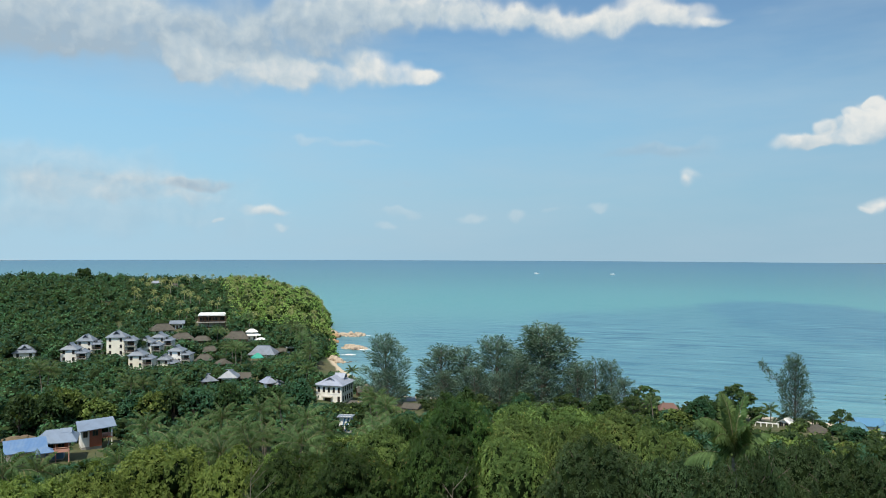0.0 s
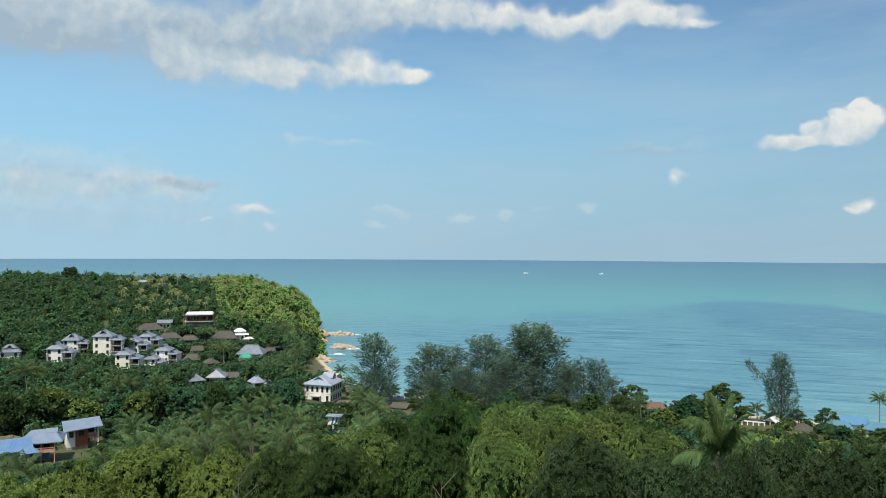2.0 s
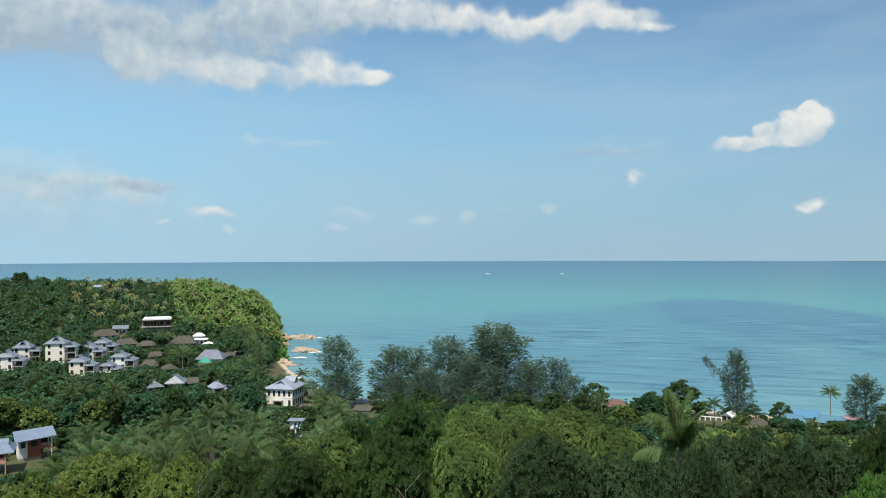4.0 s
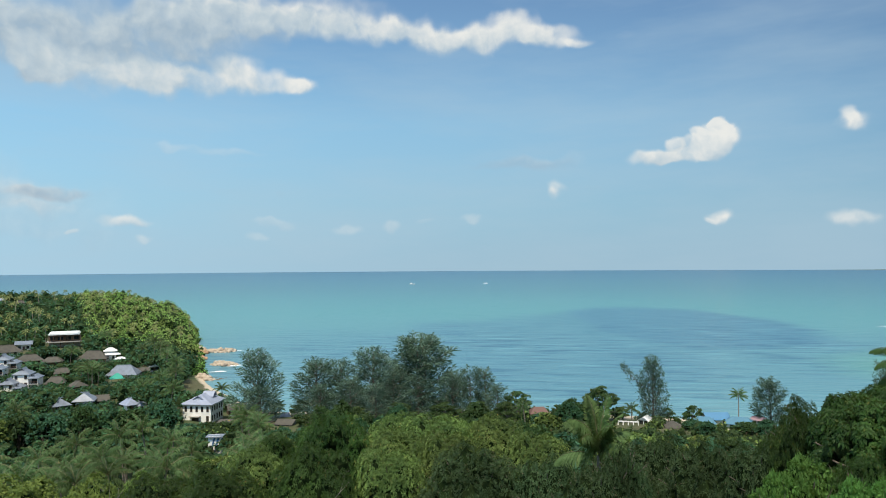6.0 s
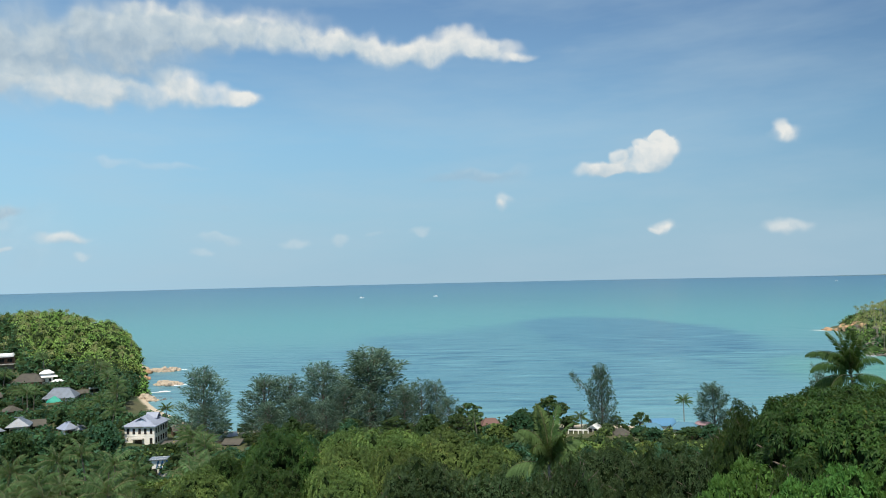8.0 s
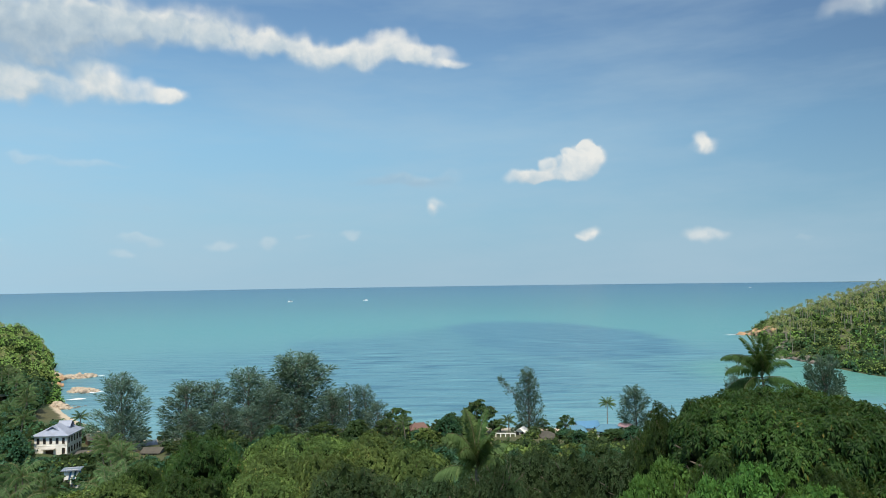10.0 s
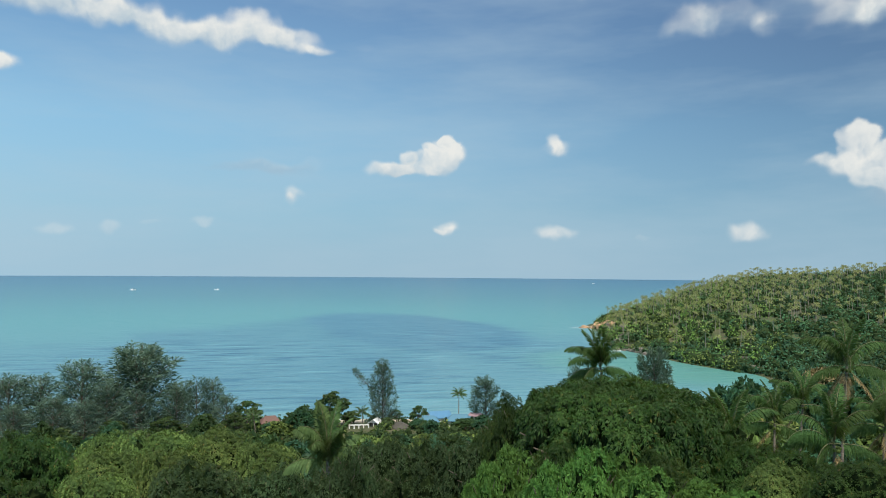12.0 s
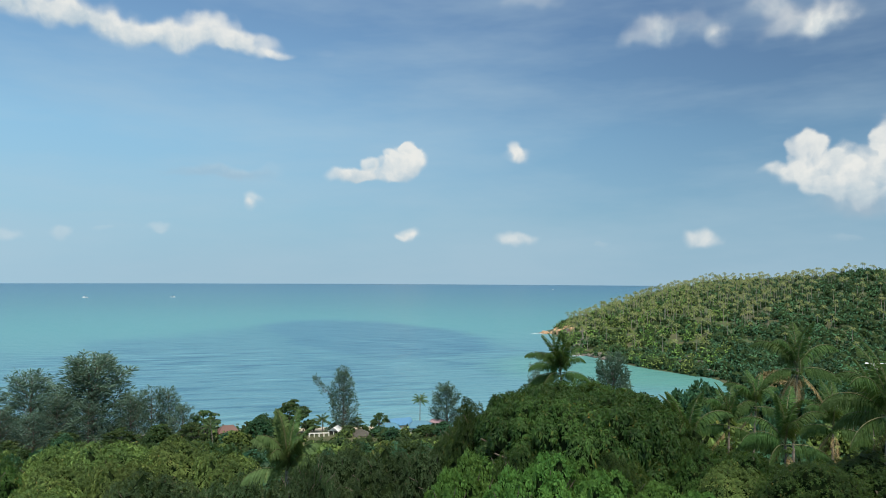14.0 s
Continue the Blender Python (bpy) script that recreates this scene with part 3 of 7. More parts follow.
shelf(60, 47, 44, 36, 30, 28, 28, 28, 30, 33, 36, 38, 40, 40, 30, 8, -8)
shelf(110, 47, 48, 50, 54, 60, 68, 80, 84, 88, 92, 96, 100, 104, 106, 90, 40)
_AZ = np.array(sorted(SHELF))
_TAB = np.array([SHELF[a] for a in _AZ], float)
_RE = np.array(REACH, float)
_SR, _CR = math.sin(radians(12)), math.cos(radians(12))


def land(x, y):
    """Height of the ground. Ahead it follows the shelves; behind the eye it climbs to the island's ridge."""
    x, y = np.asarray(x, float), np.asarray(y, float)
    az, d = np.degrees(np.arctan2(-x, y)), np.hypot(x, y)
    a = np.clip(az, _AZ[0], _AZ[-1])
    i = np.clip(np.searchsorted(_AZ, a) - 1, 0, len(_AZ) - 2)
    fa = (a - _AZ[i]) / (_AZ[i + 1] - _AZ[i])
    r = np.clip(d, 0, _RE[-1])
    j = np.clip(np.searchsorted(_RE, r) - 1, 0, len(_RE) - 2)
    fr = (r - _RE[j]) / (_RE[j + 1] - _RE[j])
    z = (_TAB[i, j] * (1 - fa) + _TAB[i + 1, j] * fa) * (1 - fr) + (_TAB[i, j + 1] * (1 - fa) + _TAB[i + 1, j + 1] * fa) * fr
    # the ridge: across and along the way that it faces
    across, along = x * _CR - y * _SR, x * _SR + y * _CR
    crest = 110 + 12 * np.sin(across / 61.0) + 5 * np.sin(across / 23.0)
    up = np.clip((-60 - along) / 300.0, 0, 1)
    down = np.clip((-380 - along) / 700.0, 0, 1)
    ridge = 47 + (crest - 47) * up * up * (3 - 2 * up) * (1 - down)
    blend = np.clip((-20 - along) / 120.0, 0, 1)
    return z * (1 - blend) + np.maximum(ridge, 0) * blend


def spot(az, d):
    """The place at a bearing (degrees left of ahead) and a distance."""
    return -d * math.sin(radians(az)), d * math.cos(radians(az))


def ground_at(az, d):
    return float(land(*spot(az, d)))


def raw_mesh(name, verts, faces, mat, smooth=False):
    me = bpy.data.meshes.new(name)
    me.from_pydata(verts, [], faces)
    me.materials.append(mat)
    if smooth:
        me.polygons.foreach_set("use_smooth", [True] * len(me.polygons))
    me.update()
    return me


def sheet(name, xs, ys, height, mat):
    gx, gy = np.meshgrid(xs, ys)
    gz = height(gx, gy)
    v = np.stack([gx.ravel(), gy.ravel(), gz.ravel()], -1)
    w, h = len(xs), len(ys)
    k = np.arange(w * h).reshape(h, w)
    f = np.stack([k[:-1, :-1], k[:-1, 1:], k[1:, 1:], k[1:, :-1]], -1).reshape(-1, 4)
    return raw_mesh(name, v.tolist(), f.tolist(), mat, True)


def grown(lo, hi, mid_lo, mid_hi, step, far):
    """Grid lines: close together in the middle, wide apart outside."""
    a = list(np.arange(mid_lo, mid_hi + 0.1, step))
    x, s = mid_lo, step
    while x > lo:
        s = min(s * 1.35, far)
        x -= s
        a.insert(0, x)
    x, s = mid_hi, step
    while x < hi:
        s = min(s * 1.35, far)
        x += s
        a.append(x)
    return np.array(a)


def bumpy(x, y):
    z = land(x, y)
    n = np.sin(x / 7.3 + np.sin(y / 11.0)) * np.sin(y / 8.1 + 1.3 * np.sin(x / 13.0))
    return z + np.where(z > 1.5, 0.5, 0.08) * n


tagged(new("ground", sheet("ground", grown(-4900, 4900, -460, 700, 7.0, 350), grown(-4900, 4900, -300, 820, 7.0, 350), bumpy, M_GROUND)),
       "green and brown hillside falling to a sandy bay", "ground", kind="structure")

# the sea: rings out to the horizon
_rings = [0.0] + [150 * 1.09 ** k for k in range(41)]
_rings = [r for r in _rings if r < 4800] + [4900.0]
_v, _f, _n = [(0, 0, 0)], [], 240
for r in _rings[1:]:
    _v += [(r * math.cos(2 * math.pi * k / _n), r * math.sin(2 * math.pi * k / _n), 0) for k in range(_n)]
_f += [(0, 1 + k, 1 + (k + 1) % _n) for k in range(_n)]
for q in range(len(_rings) - 2):
    s = 1 + q * _n
    _f += [(s + k, s + _n + k, s + _n + (k + 1) % _n, s + (k + 1) % _n) for k in range(_n)]
tagged(new("sea", raw_mesh("sea", _v, _f, M_SEA, True)), "calm turquoise sea with a rippled patch painted in blue-grey cloud shade", "sea", kind="structure")

# ================= how things are built =================
def linked(name, me, parent=None, m=None, label=""):
    ob = new(name, me)
    if m is not None:
        ob.matrix_basis = m
    if parent is not None:
        ob.parent = parent
    if label:
        ob["label"] = label
    return ob


def part(name, bm, mat, parent, label="", m=None):
    me = bpy.data.meshes.new(name)
    bm.normal_update()
    bm.to_mesh(me)
    bm.free()
    me.materials.append(mat)
    return linked(name, me, parent, m, label)


def thing(name, label, category, x, y, z, rz=0, group="", scale=1.0, kind=""):
    ob = new(name)
    ob.empty_display_size = 0.5
    ob.matrix_basis = pose(x, y, z, 0, 0, rz) @ Matrix.Scale(scale, 4)
    return tagged(ob, label, category, group, kind)


def quads(name, v, mat, more=None, inner=None):
    """One mesh of many loose quads, v being (n, 4, 3); more: further (verts, faces)."""
    v = np.asarray(v, float).reshape(-1, 3)
    n = len(v)
    f = np.arange(n).reshape(-1, 4)
    verts, faces = v.tolist(), f.tolist()
    if more:
        for mv, mf in more:
            k = len(verts)
            verts += [tuple(p) for p in mv]
            faces += [tuple(i + k for i in q) for q in mf]
    me = raw_mesh(name, verts, faces, mat)
    if inner:
        me.materials.append(inner)
        me.polygons.foreach_set("material_index", [0] * len(f) + [1] * (len(faces) - len(f)))
    elif more:
        me.polygons.foreach_set("use_smooth", [False] * len(f) + [True] * (len(faces) - len(f)))
    return me


def unit(v):
    return v / np.maximum(np.linalg.norm(v, axis=-1, keepdims=True), 1e-9)


def leaves(base, axis, length, width, rng, sag=0.0, face=None):
    """Rhombic leaves: from base along axis, turned at random about it or, with face, towards that way; sag bends the tip down."""
    axis = unit(axis)
    r = rng.normal(size=base.shape) if face is None else face + rng.normal(size=base.shape) * 0.38
    side = unit(np.cross(axis, r))
    length, width = np.asarray(length)[:, None], np.asarray(width)[:, None]
    tip = base + axis * length
    tip[:, 2] -= (sag * length)[:, 0]
    mid = base + axis * length * 0.5
    return np.stack([base, mid + side * width * 0.5, tip, mid - side * width * 0.5], 1)


def rosettes(p, d, per, leaf, wide, droop, rng):
    """Whorls of long leaves at twig ends p: they spread round the outward way d, hang, and turn their faces out and up."""
    m = len(p)
    t1 = unit(np.cross(d, rng.normal(size=d.shape)))
    t2 = np.cross(d, t1)
    out = []
    for k in range(per):
        w = 6.2832 * k / per + rng.normal(size=(m, 1)) * 0.35
        ray = np.cos(w) * t1 + np.sin(w) * t2
        ax = unit(ray * 0.85 + d * rng.uniform(0.15, 0.75, (m, 1)) - np.array([0, 0, 1]) * droop * rng.uniform(0.5, 1.4, (m, 1)))
        face = unit(d * 0.8 + ray * 0.35 + np.array([0, 0, 0.55]) + rng.normal(size=d.shape) * 0.28)
        side = unit(np.cross(ax, face))
        ln = leaf * rng.uniform(0.65, 1.2, (m, 1))
        wd = wide * rng.uniform(0.8, 1.2, (m, 1))
        base = p + ray * 0.03
        tip = base + ax * ln
        tip[:, 2] -= droop * 0.35 * ln[:, 0]
        mid = base + ax * ln * 0.48
        out.append(np.stack([base, mid + side * wd * 0.5, tip, mid - side * wd * 0.5], 1))
    return np.concatenate(out)


_ico = {}


def ball(level):
    """Vertices and faces of a unit icosphere."""
    if level not in _ico:
        bm = bmesh.new()
        bmesh.ops.create_icosphere(bm, subdivisions=level, radius=1)
        bm.verts.ensure_lookup_table()
        _ico[level] = (np.array([v.co[:] for v in bm.verts]), [tuple(w.index for w in f.verts) for f in bm.faces])
        bm.free()
    return _ico[level]


def lumps(rng, radius, high, n, small=0.17, large=0.33):
    """Lobes of a crown, whose base is at z = 0: centres and radii."""
    k = np.arange(n) + 0.5
    phi = k * 2.39996 + rng.uniform(0, 6.28)
    t = np.sqrt(k / n)
    rad = rng.uniform(small, large, n) * radius
    r = t * (radius - rad * 0.75)
    z = high * (1 - 0.66 * t ** 3.2) * rng.uniform(0.80, 1.06, n) - rad * 0.8
    c = np.stack([r * np.cos(phi), r * np.sin(phi), np.maximum(z, rad * 0.6)], -1)
    return c, rad


def tube(path, radii, sides=7):
    """A tapered tube along points: vertices and faces."""
    path = np.asarray(path, float)
    v, f = [], []
    for i, p in enumerate(path):
        d = path[min(i + 1, len(path) - 1)] - path[max(i - 1, 0)]
        d = d / (np.linalg.norm(d) + 1e-9)
        a = np.cross(d, (0.3, 1, 0.1))
        a = a / (np.linalg.norm(a) + 1e-9)
        b = np.cross(d, a)
        for k in range(sides):
            w = 2 * math.pi * k / sides
            v.append(tuple(p + radii[i] * (math.cos(w) * a + math.sin(w) * b)))
        if i:
            s = (i - 1) * sides
            f += [(s + k, s + (k + 1) % sides, s + sides + (k + 1) % sides, s + sides + k) for k in range(sides)]
    return v, f


def joined(pieces):
    v, f = [], []
    for pv, pf in pieces:
        k = len(v)
        v += [tuple(p) for p in pv]
        f += [tuple(i + k for i in q) for q in pf]
    return v, f


def limbs(rng, c, rad, height, base, thick, n=9):
    """Trunk and main limbs that reach into the lobes."""
    fork = base * 0.62
    out = [tube([(0, 0, -1.5), (0.1 * thick, 0, fork * 0.5), (0, 0.2 * thick, fork)], [thick * 1.35, thick, thick * 0.85])]
    pick = rng.choice(len(c), size=min(n, len(c)), replace=False)
    for i in pick:
        e = c[i] + np.array([0, 0, base])
        m = np.array([e[0] * 0.45, e[1] * 0.45, fork + (e[2] - fork) * 0.6])
        out.append(tube([(0, 0, fork * 0.9), m, e, e + unit(e - m) * rad[i] * 0.7], [thick * 0.6, thick * 0.38, thick * 0.2, thick * 0.07], 5))
    return joined(out)


def broadleaf(seed, radius, high, base, n_lobes, n_sprigs, per, leaf, wide, droop, mat_bark, mat_leaf, core=0.66, squash=1.0, lobes=None, whorl=False, lump=(0.17, 0.33)):
    """A crown of lobes clothed in sprigs of leaves, over a trunk with limbs. Returns the two meshes."""
    rng = np.random.default_rng(seed)
    c, rad = lobes or lumps(rng, radius, high, n_lobes, *lump)
    n_lobes = len(c)
    w = rad ** 2
    pick = rng.choice(n_lobes, size=n_sprigs * 2, p=w / w.sum())
    d = unit(rng.normal(size=(len(pick), 3)) + np.array([0, 0, 0.85]) + 0.5 * unit(c[pick] * np.array([1, 1, 0.3])))
    p = c[pick] + d * (rad[pick] * rng.uniform(0.86, 1.10, len(pick)))[:, None] * np.array([1, 1, squash])
    # keep the sprigs that lie outside the other lobes
    keep = np.ones(len(p), bool)
    for i in range(n_lobes):
        keep &= (np.linalg.norm((p - c[i]) / np.array([1, 1, squash]), axis=1) > rad[i] * 0.82)
    p, d = p[keep][:n_sprigs], d[keep][:n_sprigs]
    whorls = rosettes(p, d, per, leaf, wide, droop, rng) if whorl else None
    b = np.repeat(p, per, 0)
    a = np.repeat(d, per, 0) * 0.55 + rng.normal(size=b.shape) * 0.62
    a[:, 2] = a[:, 2] * (0.3 if squash < 0.5 else 1.0) - droop
    n = len(b)
    q = leaves(b, a, leaf * rng.uniform(0.7, 1.25, n), wide * rng.uniform(0.8, 1.2, n), rng, droop * 0.35, unit(np.repeat(d, per, 0) + np.array([0, 0, 0.5]))) if whorls is None else whorls
    # a second, sparser shell of larger leaves deeper in
    k = n_sprigs // 3 if n_sprigs > 600 else n_sprigs // 5
    pick = rng.choice(n_lobes, size=k, p=w / w.sum())
    d = unit(rng.normal(size=(k, 3)) + np.array([0, 0, 0.4]))
    b = np.repeat(c[pick] + d * (rad[pick] * rng.uniform(0.62, 0.86, k))[:, None] * np.array([1, 1, squash]), 2, 0)
    a = np.repeat(d, 2, 0) * 0.3 + rng.normal(size=b.shape) * 0.8
    if whorls is None:
        q = np.concatenate([q, leaves(b, a, leaf * 1.7 * rng.uniform(0.7, 1.2, len(b)), wide * 2.4 * np.ones(len(b)), rng, 0.1)])
    else:
        q = np.concatenate([q, rosettes(b[::2], d, 5, leaf * 1.3, wide * 1.9, droop, rng)])
    # a dark ball in each lobe paints in the shade between leaves
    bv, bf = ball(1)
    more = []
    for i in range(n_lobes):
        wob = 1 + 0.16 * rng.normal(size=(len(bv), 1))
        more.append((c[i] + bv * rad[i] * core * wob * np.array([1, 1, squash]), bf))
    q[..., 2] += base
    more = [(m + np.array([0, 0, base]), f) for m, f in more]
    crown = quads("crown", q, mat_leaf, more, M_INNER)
    tv, tf = limbs(rng, c, rad, high, base, 0.05 * radius + 0.02, 9)
    return raw_mesh("trunk", tv, tf, mat_bark, True), crown


def frond(seed, length, start, bend, pairs, leaflet, mat, hang=0.75, wide=0.075, n=12, rib=4, girth=1.0):
    """One palm leaf: a bowed midrib with leaflets on both sides; it leaves the trunk along +x, rising by start degrees."""
    rng = np.random.default_rng(seed)
    pts, ang, p = [], radians(start), np.array([0.0, 0.0, 0.0])
    for i in range(n + 1):
        pts.append(p.copy())
        s = length / n
        p = p + s * np.array([math.cos(ang), 0.03 * rng.normal(), math.sin(ang)])
        ang -= radians(bend) / n * (0.4 + 1.2 * i / n)
    pts = np.array(pts)
    t = np.linspace(0.16, 0.99, pairs)
    k = np.clip((t * n).astype(int), 0, n - 1)
    f = (t * n - k)[:, None]
    at = pts[k] * (1 - f) + pts[k + 1] * f
    along = unit(pts[k + 1] - pts[k])
    size = leaflet * np.sin(np.pi * np.clip(0.18 + 0.78 * t, 0, 1)) ** 0.7
    out = []
    for sgn in (-1, 1):
        side = np.array([0, sgn, 0]) + np.zeros((pairs, 3))
        ax = along * (0.35 + 0.5 * t[:, None]) + side * 0.8 + np.array([0, 0, -1]) * (hang * (0.5 + 0.5 * rng.random((pairs, 1))))
        ax = unit(ax + 0.08 * rng.normal(size=ax.shape))
        mid = at + ax * size[:, None] * 0.5
        tip = at + ax * size[:, None]
        tip[:, 2] -= size * 0.22 * hang
        wv = along * wide
        out.append(np.stack([at - wv * 0.5, mid - wv * 0.6, tip, mid + wv * 0.6], 1))
    q = np.concatenate(out)
    return quads("frond", q, mat, [tube(pts, np.linspace(0.05, 0.012, n + 1) * length / 4.5 * girth, rib)], M_RIB)


def palm_trunk(seed, height, lean, thick=0.17):
    rng = np.random.default_rng(seed)
    a = rng.uniform(0, 6.28)
    pts = [(lean * height * s * s * math.cos(a), lean * height * s * s * math.sin(a), height * s - 1.2 * (s == 0)) for s in np.linspace(0, 1, 9)]
    r = [thick * (1.5 if s == 0 else 1.12 - 0.4 * s) for s in np.linspace(0, 1, 9)]
    v, f = tube(pts, r, 8)
    return raw_mesh("trunk", v, f, M_PALMBARK, True), pts[-1]


def box(bm, x0, x1, y0, y1, z0, z1):
    v = [bm.verts.new((x, y, z)) for z in (z0, z1) for y in (y0, y1) for x in (x0, x1)]
    for q in ((0, 2, 3, 1), (4, 5, 7, 6), (0, 1, 5, 4), (2, 6, 7, 3), (0, 4, 6, 2), (1, 3, 7, 5)):
        bm.faces.new([v[i] for i in q])


def boxes(*sizes):
    bm = bmesh.new()
    for s in sizes:
        box(bm, *s)
    return bm


def slab_of(bm, tops, thick):
    """Solid roof slabs: each list of corners, with a thickness below."""
    for corners in tops:
        up = [bm.verts.new(c) for c in corners]
        lo = [bm.verts.new((c[0], c[1], c[2] - thick)) for c in corners]
        bm.faces.new(up)
        bm.faces.new(lo[::-1])
        for i in range(len(up)):
            k = (i + 1) % len(up)
            bm.faces.new((up[k], up[i], lo[i], lo[k]))


def hip(x0, x1, y0, y1, z, rise, ridge=0.4, thick=0.18, bm=None):
    """A hipped roof over a rectangle; ridge: the share of the longer side that the ridge takes."""
    bm = bm or bmesh.new()
    cx, cy, t = (x0 + x1) / 2, (y0 + y1) / 2, z + rise
    if x1 - x0 >= y1 - y0:
        a, b = (cx - ridge * (x1 - x0) / 2, cy, t), (cx + ridge * (x1 - x0) / 2, cy, t)
        tops = [[(x0, y0, z), (x1, y0, z), b, a], [(x1, y1, z), (x0, y1, z), a, b], [(x0, y1, z), (x0, y0, z), a], [(x1, y0, z), (x1, y1, z), b]]
    else:
        a, b = (cx, cy - ridge * (y1 - y0) / 2, t), (cx, cy + ridge * (y1 - y0) / 2, t)
        tops = [[(x0, y1, z), (x0, y0, z), a, b], [(x1, y0, z), (x1, y1, z), b, a], [(x0, y0, z), (x1, y0, z), a], [(x1, y1, z), (x0, y1, z), b]]
    slab_of(bm, tops, thick)
    return bm


def gable(x0, x1, y0, y1, z, rise, along="x", thick=0.16, bm=None):
    """A pitched roof with its ridge along x or y."""
    bm = bm or bmesh.new()
    cx, cy, t = (x0 + x1) / 2, (y0 + y1) / 2, z + rise
    if along == "x":
        tops = [[(x0, y0, z), (x1, y0, z), (x1, cy, t), (x0, cy, t)], [(x1, y1, z), (x0, y1, z), (x0, cy, t), (x1, cy, t)]]
    else:
        tops = [[(x0, y1, z), (x0, y0, z), (cx, y0, t), (cx, y1, t)], [(x1, y0, z), (x1, y1, z), (cx, y1, t), (cx, y0, t)]]
    slab_of(bm, tops, thick)
    return bm


def window(parent, x, z, y, w, h, face="front", frame_mat=None):
    """A window on a wall: a frame proud of it, with its pane as a piece of the frame and a sill. y: the wall's plane."""
    fm = frame_mat or M_TIMBER
    t = 0.09

    def turned(x0, x1, d0, d1, z0, z1):
        if face == "front":
            return (x0, x1, y + d0, y + d1, z0, z1)
        if face == "right":
            return (y - d1, y - d0, x0, x1, z0, z1)
        return (y + d0, y + d1, x0, x1, z0, z1)

    win = part("window", boxes(turned(x - w / 2 - t, x + w / 2 + t, -0.07, 0.03, z + h, z + h + t),
                               turned(x - w / 2 - t, x + w / 2 + t, -0.12, 0.03, z - t, z),
                               turned(x - w / 2 - t, x - w / 2, -0.07, 0.03, z, z + h),
                               turned(x + w / 2, x + w / 2 + t, -0.07, 0.03, z, z + h),
                               turned(x - 0.03, x + 0.03, -0.06, 0.03, z, z + h)), fm, parent)
    part("pane", boxes(turned(x - w / 2, x + w / 2, -0.035, 0.02, z, z + h)), M_GLASS, win)
    return win

# ================= trees: the kinds =================
def kinds_of(n, f):
    return [f(k) for k in range(n)]


def dome(seed, radius, high, n, bulge):
    """Lobes of a broad even crown: many small ones set close under a flattened dome."""
    rng = np.random.default_rng(seed)
    k = np.arange(n) + 0.5
    phi, t = k * 2.39996, np.sqrt(k / n)
    rad = rng.uniform(0.75, 1.25, n) * bulge
    z = high * (1 - t ** 7) ** 0.45 * rng.uniform(0.93, 1.04, n) + 0.12 * high
    r = t * (radius - rad)
    return np.stack([r * np.cos(phi), r * np.sin(phi), z - rad], -1), rad


NEAR_MANGO = kinds_of(3, lambda k: broadleaf(11 + k, 6.2, 7.2, 3.4, 34, 2000, 8, 0.30, 0.10, 0.42, M_BARK, M_MANGO, 0.7, whorl=True, lump=(0.22, 0.36)))
NEAR_OLIVE = kinds_of(3, lambda k: broadleaf(21 + k, 5.6, 6.4, 3.6, 21, 2100, 8, 0.31, 0.115, 0.30, M_BARK, M_OLIVE, 0.7, whorl=True, lump=(0.30, 0.46)))
NEAR_DULL = kinds_of(2, lambda k: broadleaf(31 + k, 5.8, 5.4, 3.6, 44, 2100, 7, 0.23, 0.095, 0.12, M_BARK, M_DULL, 0.7, whorl=True, lump=(0.20, 0.34)))
NEAR_FRESH = kinds_of(2, lambda k: broadleaf(41 + k, 4.4, 6.2, 3.0, 42, 1300, 8, 0.36, 0.125, 0.22, M_BARK, M_FRESH, 0.66, whorl=True, lump=(0.13, 0.25)))
NEAR_LIME = kinds_of(2, lambda k: broadleaf(51 + k, 5.0, 5.6, 3.2, 26, 1700, 8, 0.29, 0.12, 0.24, M_BARK, M_LIME, 0.7, whorl=True, lump=(0.22, 0.38)))
GREAT_MANGO = broadleaf(15, 8.8, 7.4, 3.4, 120, 6600, 8, 0.31, 0.095, 0.50, M_BARK, M_MANGO, 0.82, lobes=dome(15, 8.8, 6.4, 120, 1.1), whorl=True)
MID_WOODS = kinds_of(5, lambda k: broadleaf(61 + k, 4.6, 5.6 + 0.5 * k, 2.8, 20, 380, 3, 0.74, 0.42, 0.15, M_BARK, M_WOODS))
MID_OLIVE = kinds_of(3, lambda k: broadleaf(71 + k, 4.4, 5.2, 2.6, 18, 360, 3, 0.72, 0.41, 0.15, M_BARK, M_OLIVE))
MID_DARK = kinds_of(3, lambda k: broadleaf(81 + k, 4.4, 5.6, 2.6, 18, 360, 3, 0.72, 0.40, 0.25, M_BARK, M_DARK))


def tiers(seed):
    """Lobes of an almond tree: flat layers, one above the other, wide below and narrow on top."""
    rng = np.random.default_rng(seed)
    c, rad = [], []
    for z, r, n in ((1.2, 5.0, 8), (3.1, 4.2, 7), (4.8, 2.9, 5), (6.1, 1.2, 2)):
        for k in range(n):
            w = 6.2832 * k / n + rng.uniform(-0.3, 0.3) + z
            s = r * rng.uniform(0.65, 1.1)
            c.append((s * math.cos(w), s * math.sin(w), z + rng.uniform(-0.3, 0.3)))
            rad.append(rng.uniform(1.0, 1.7))
    return np.array(c), np.array(rad)


UMBRELLA = kinds_of(3, lambda k: broadleaf(91 + k, 5.6, 5.6, 2.0, 22, 900, 4, 0.52, 0.32, 0.0, M_BARK, M_ALMOND, 0.45, 0.24, tiers(91 + k)))


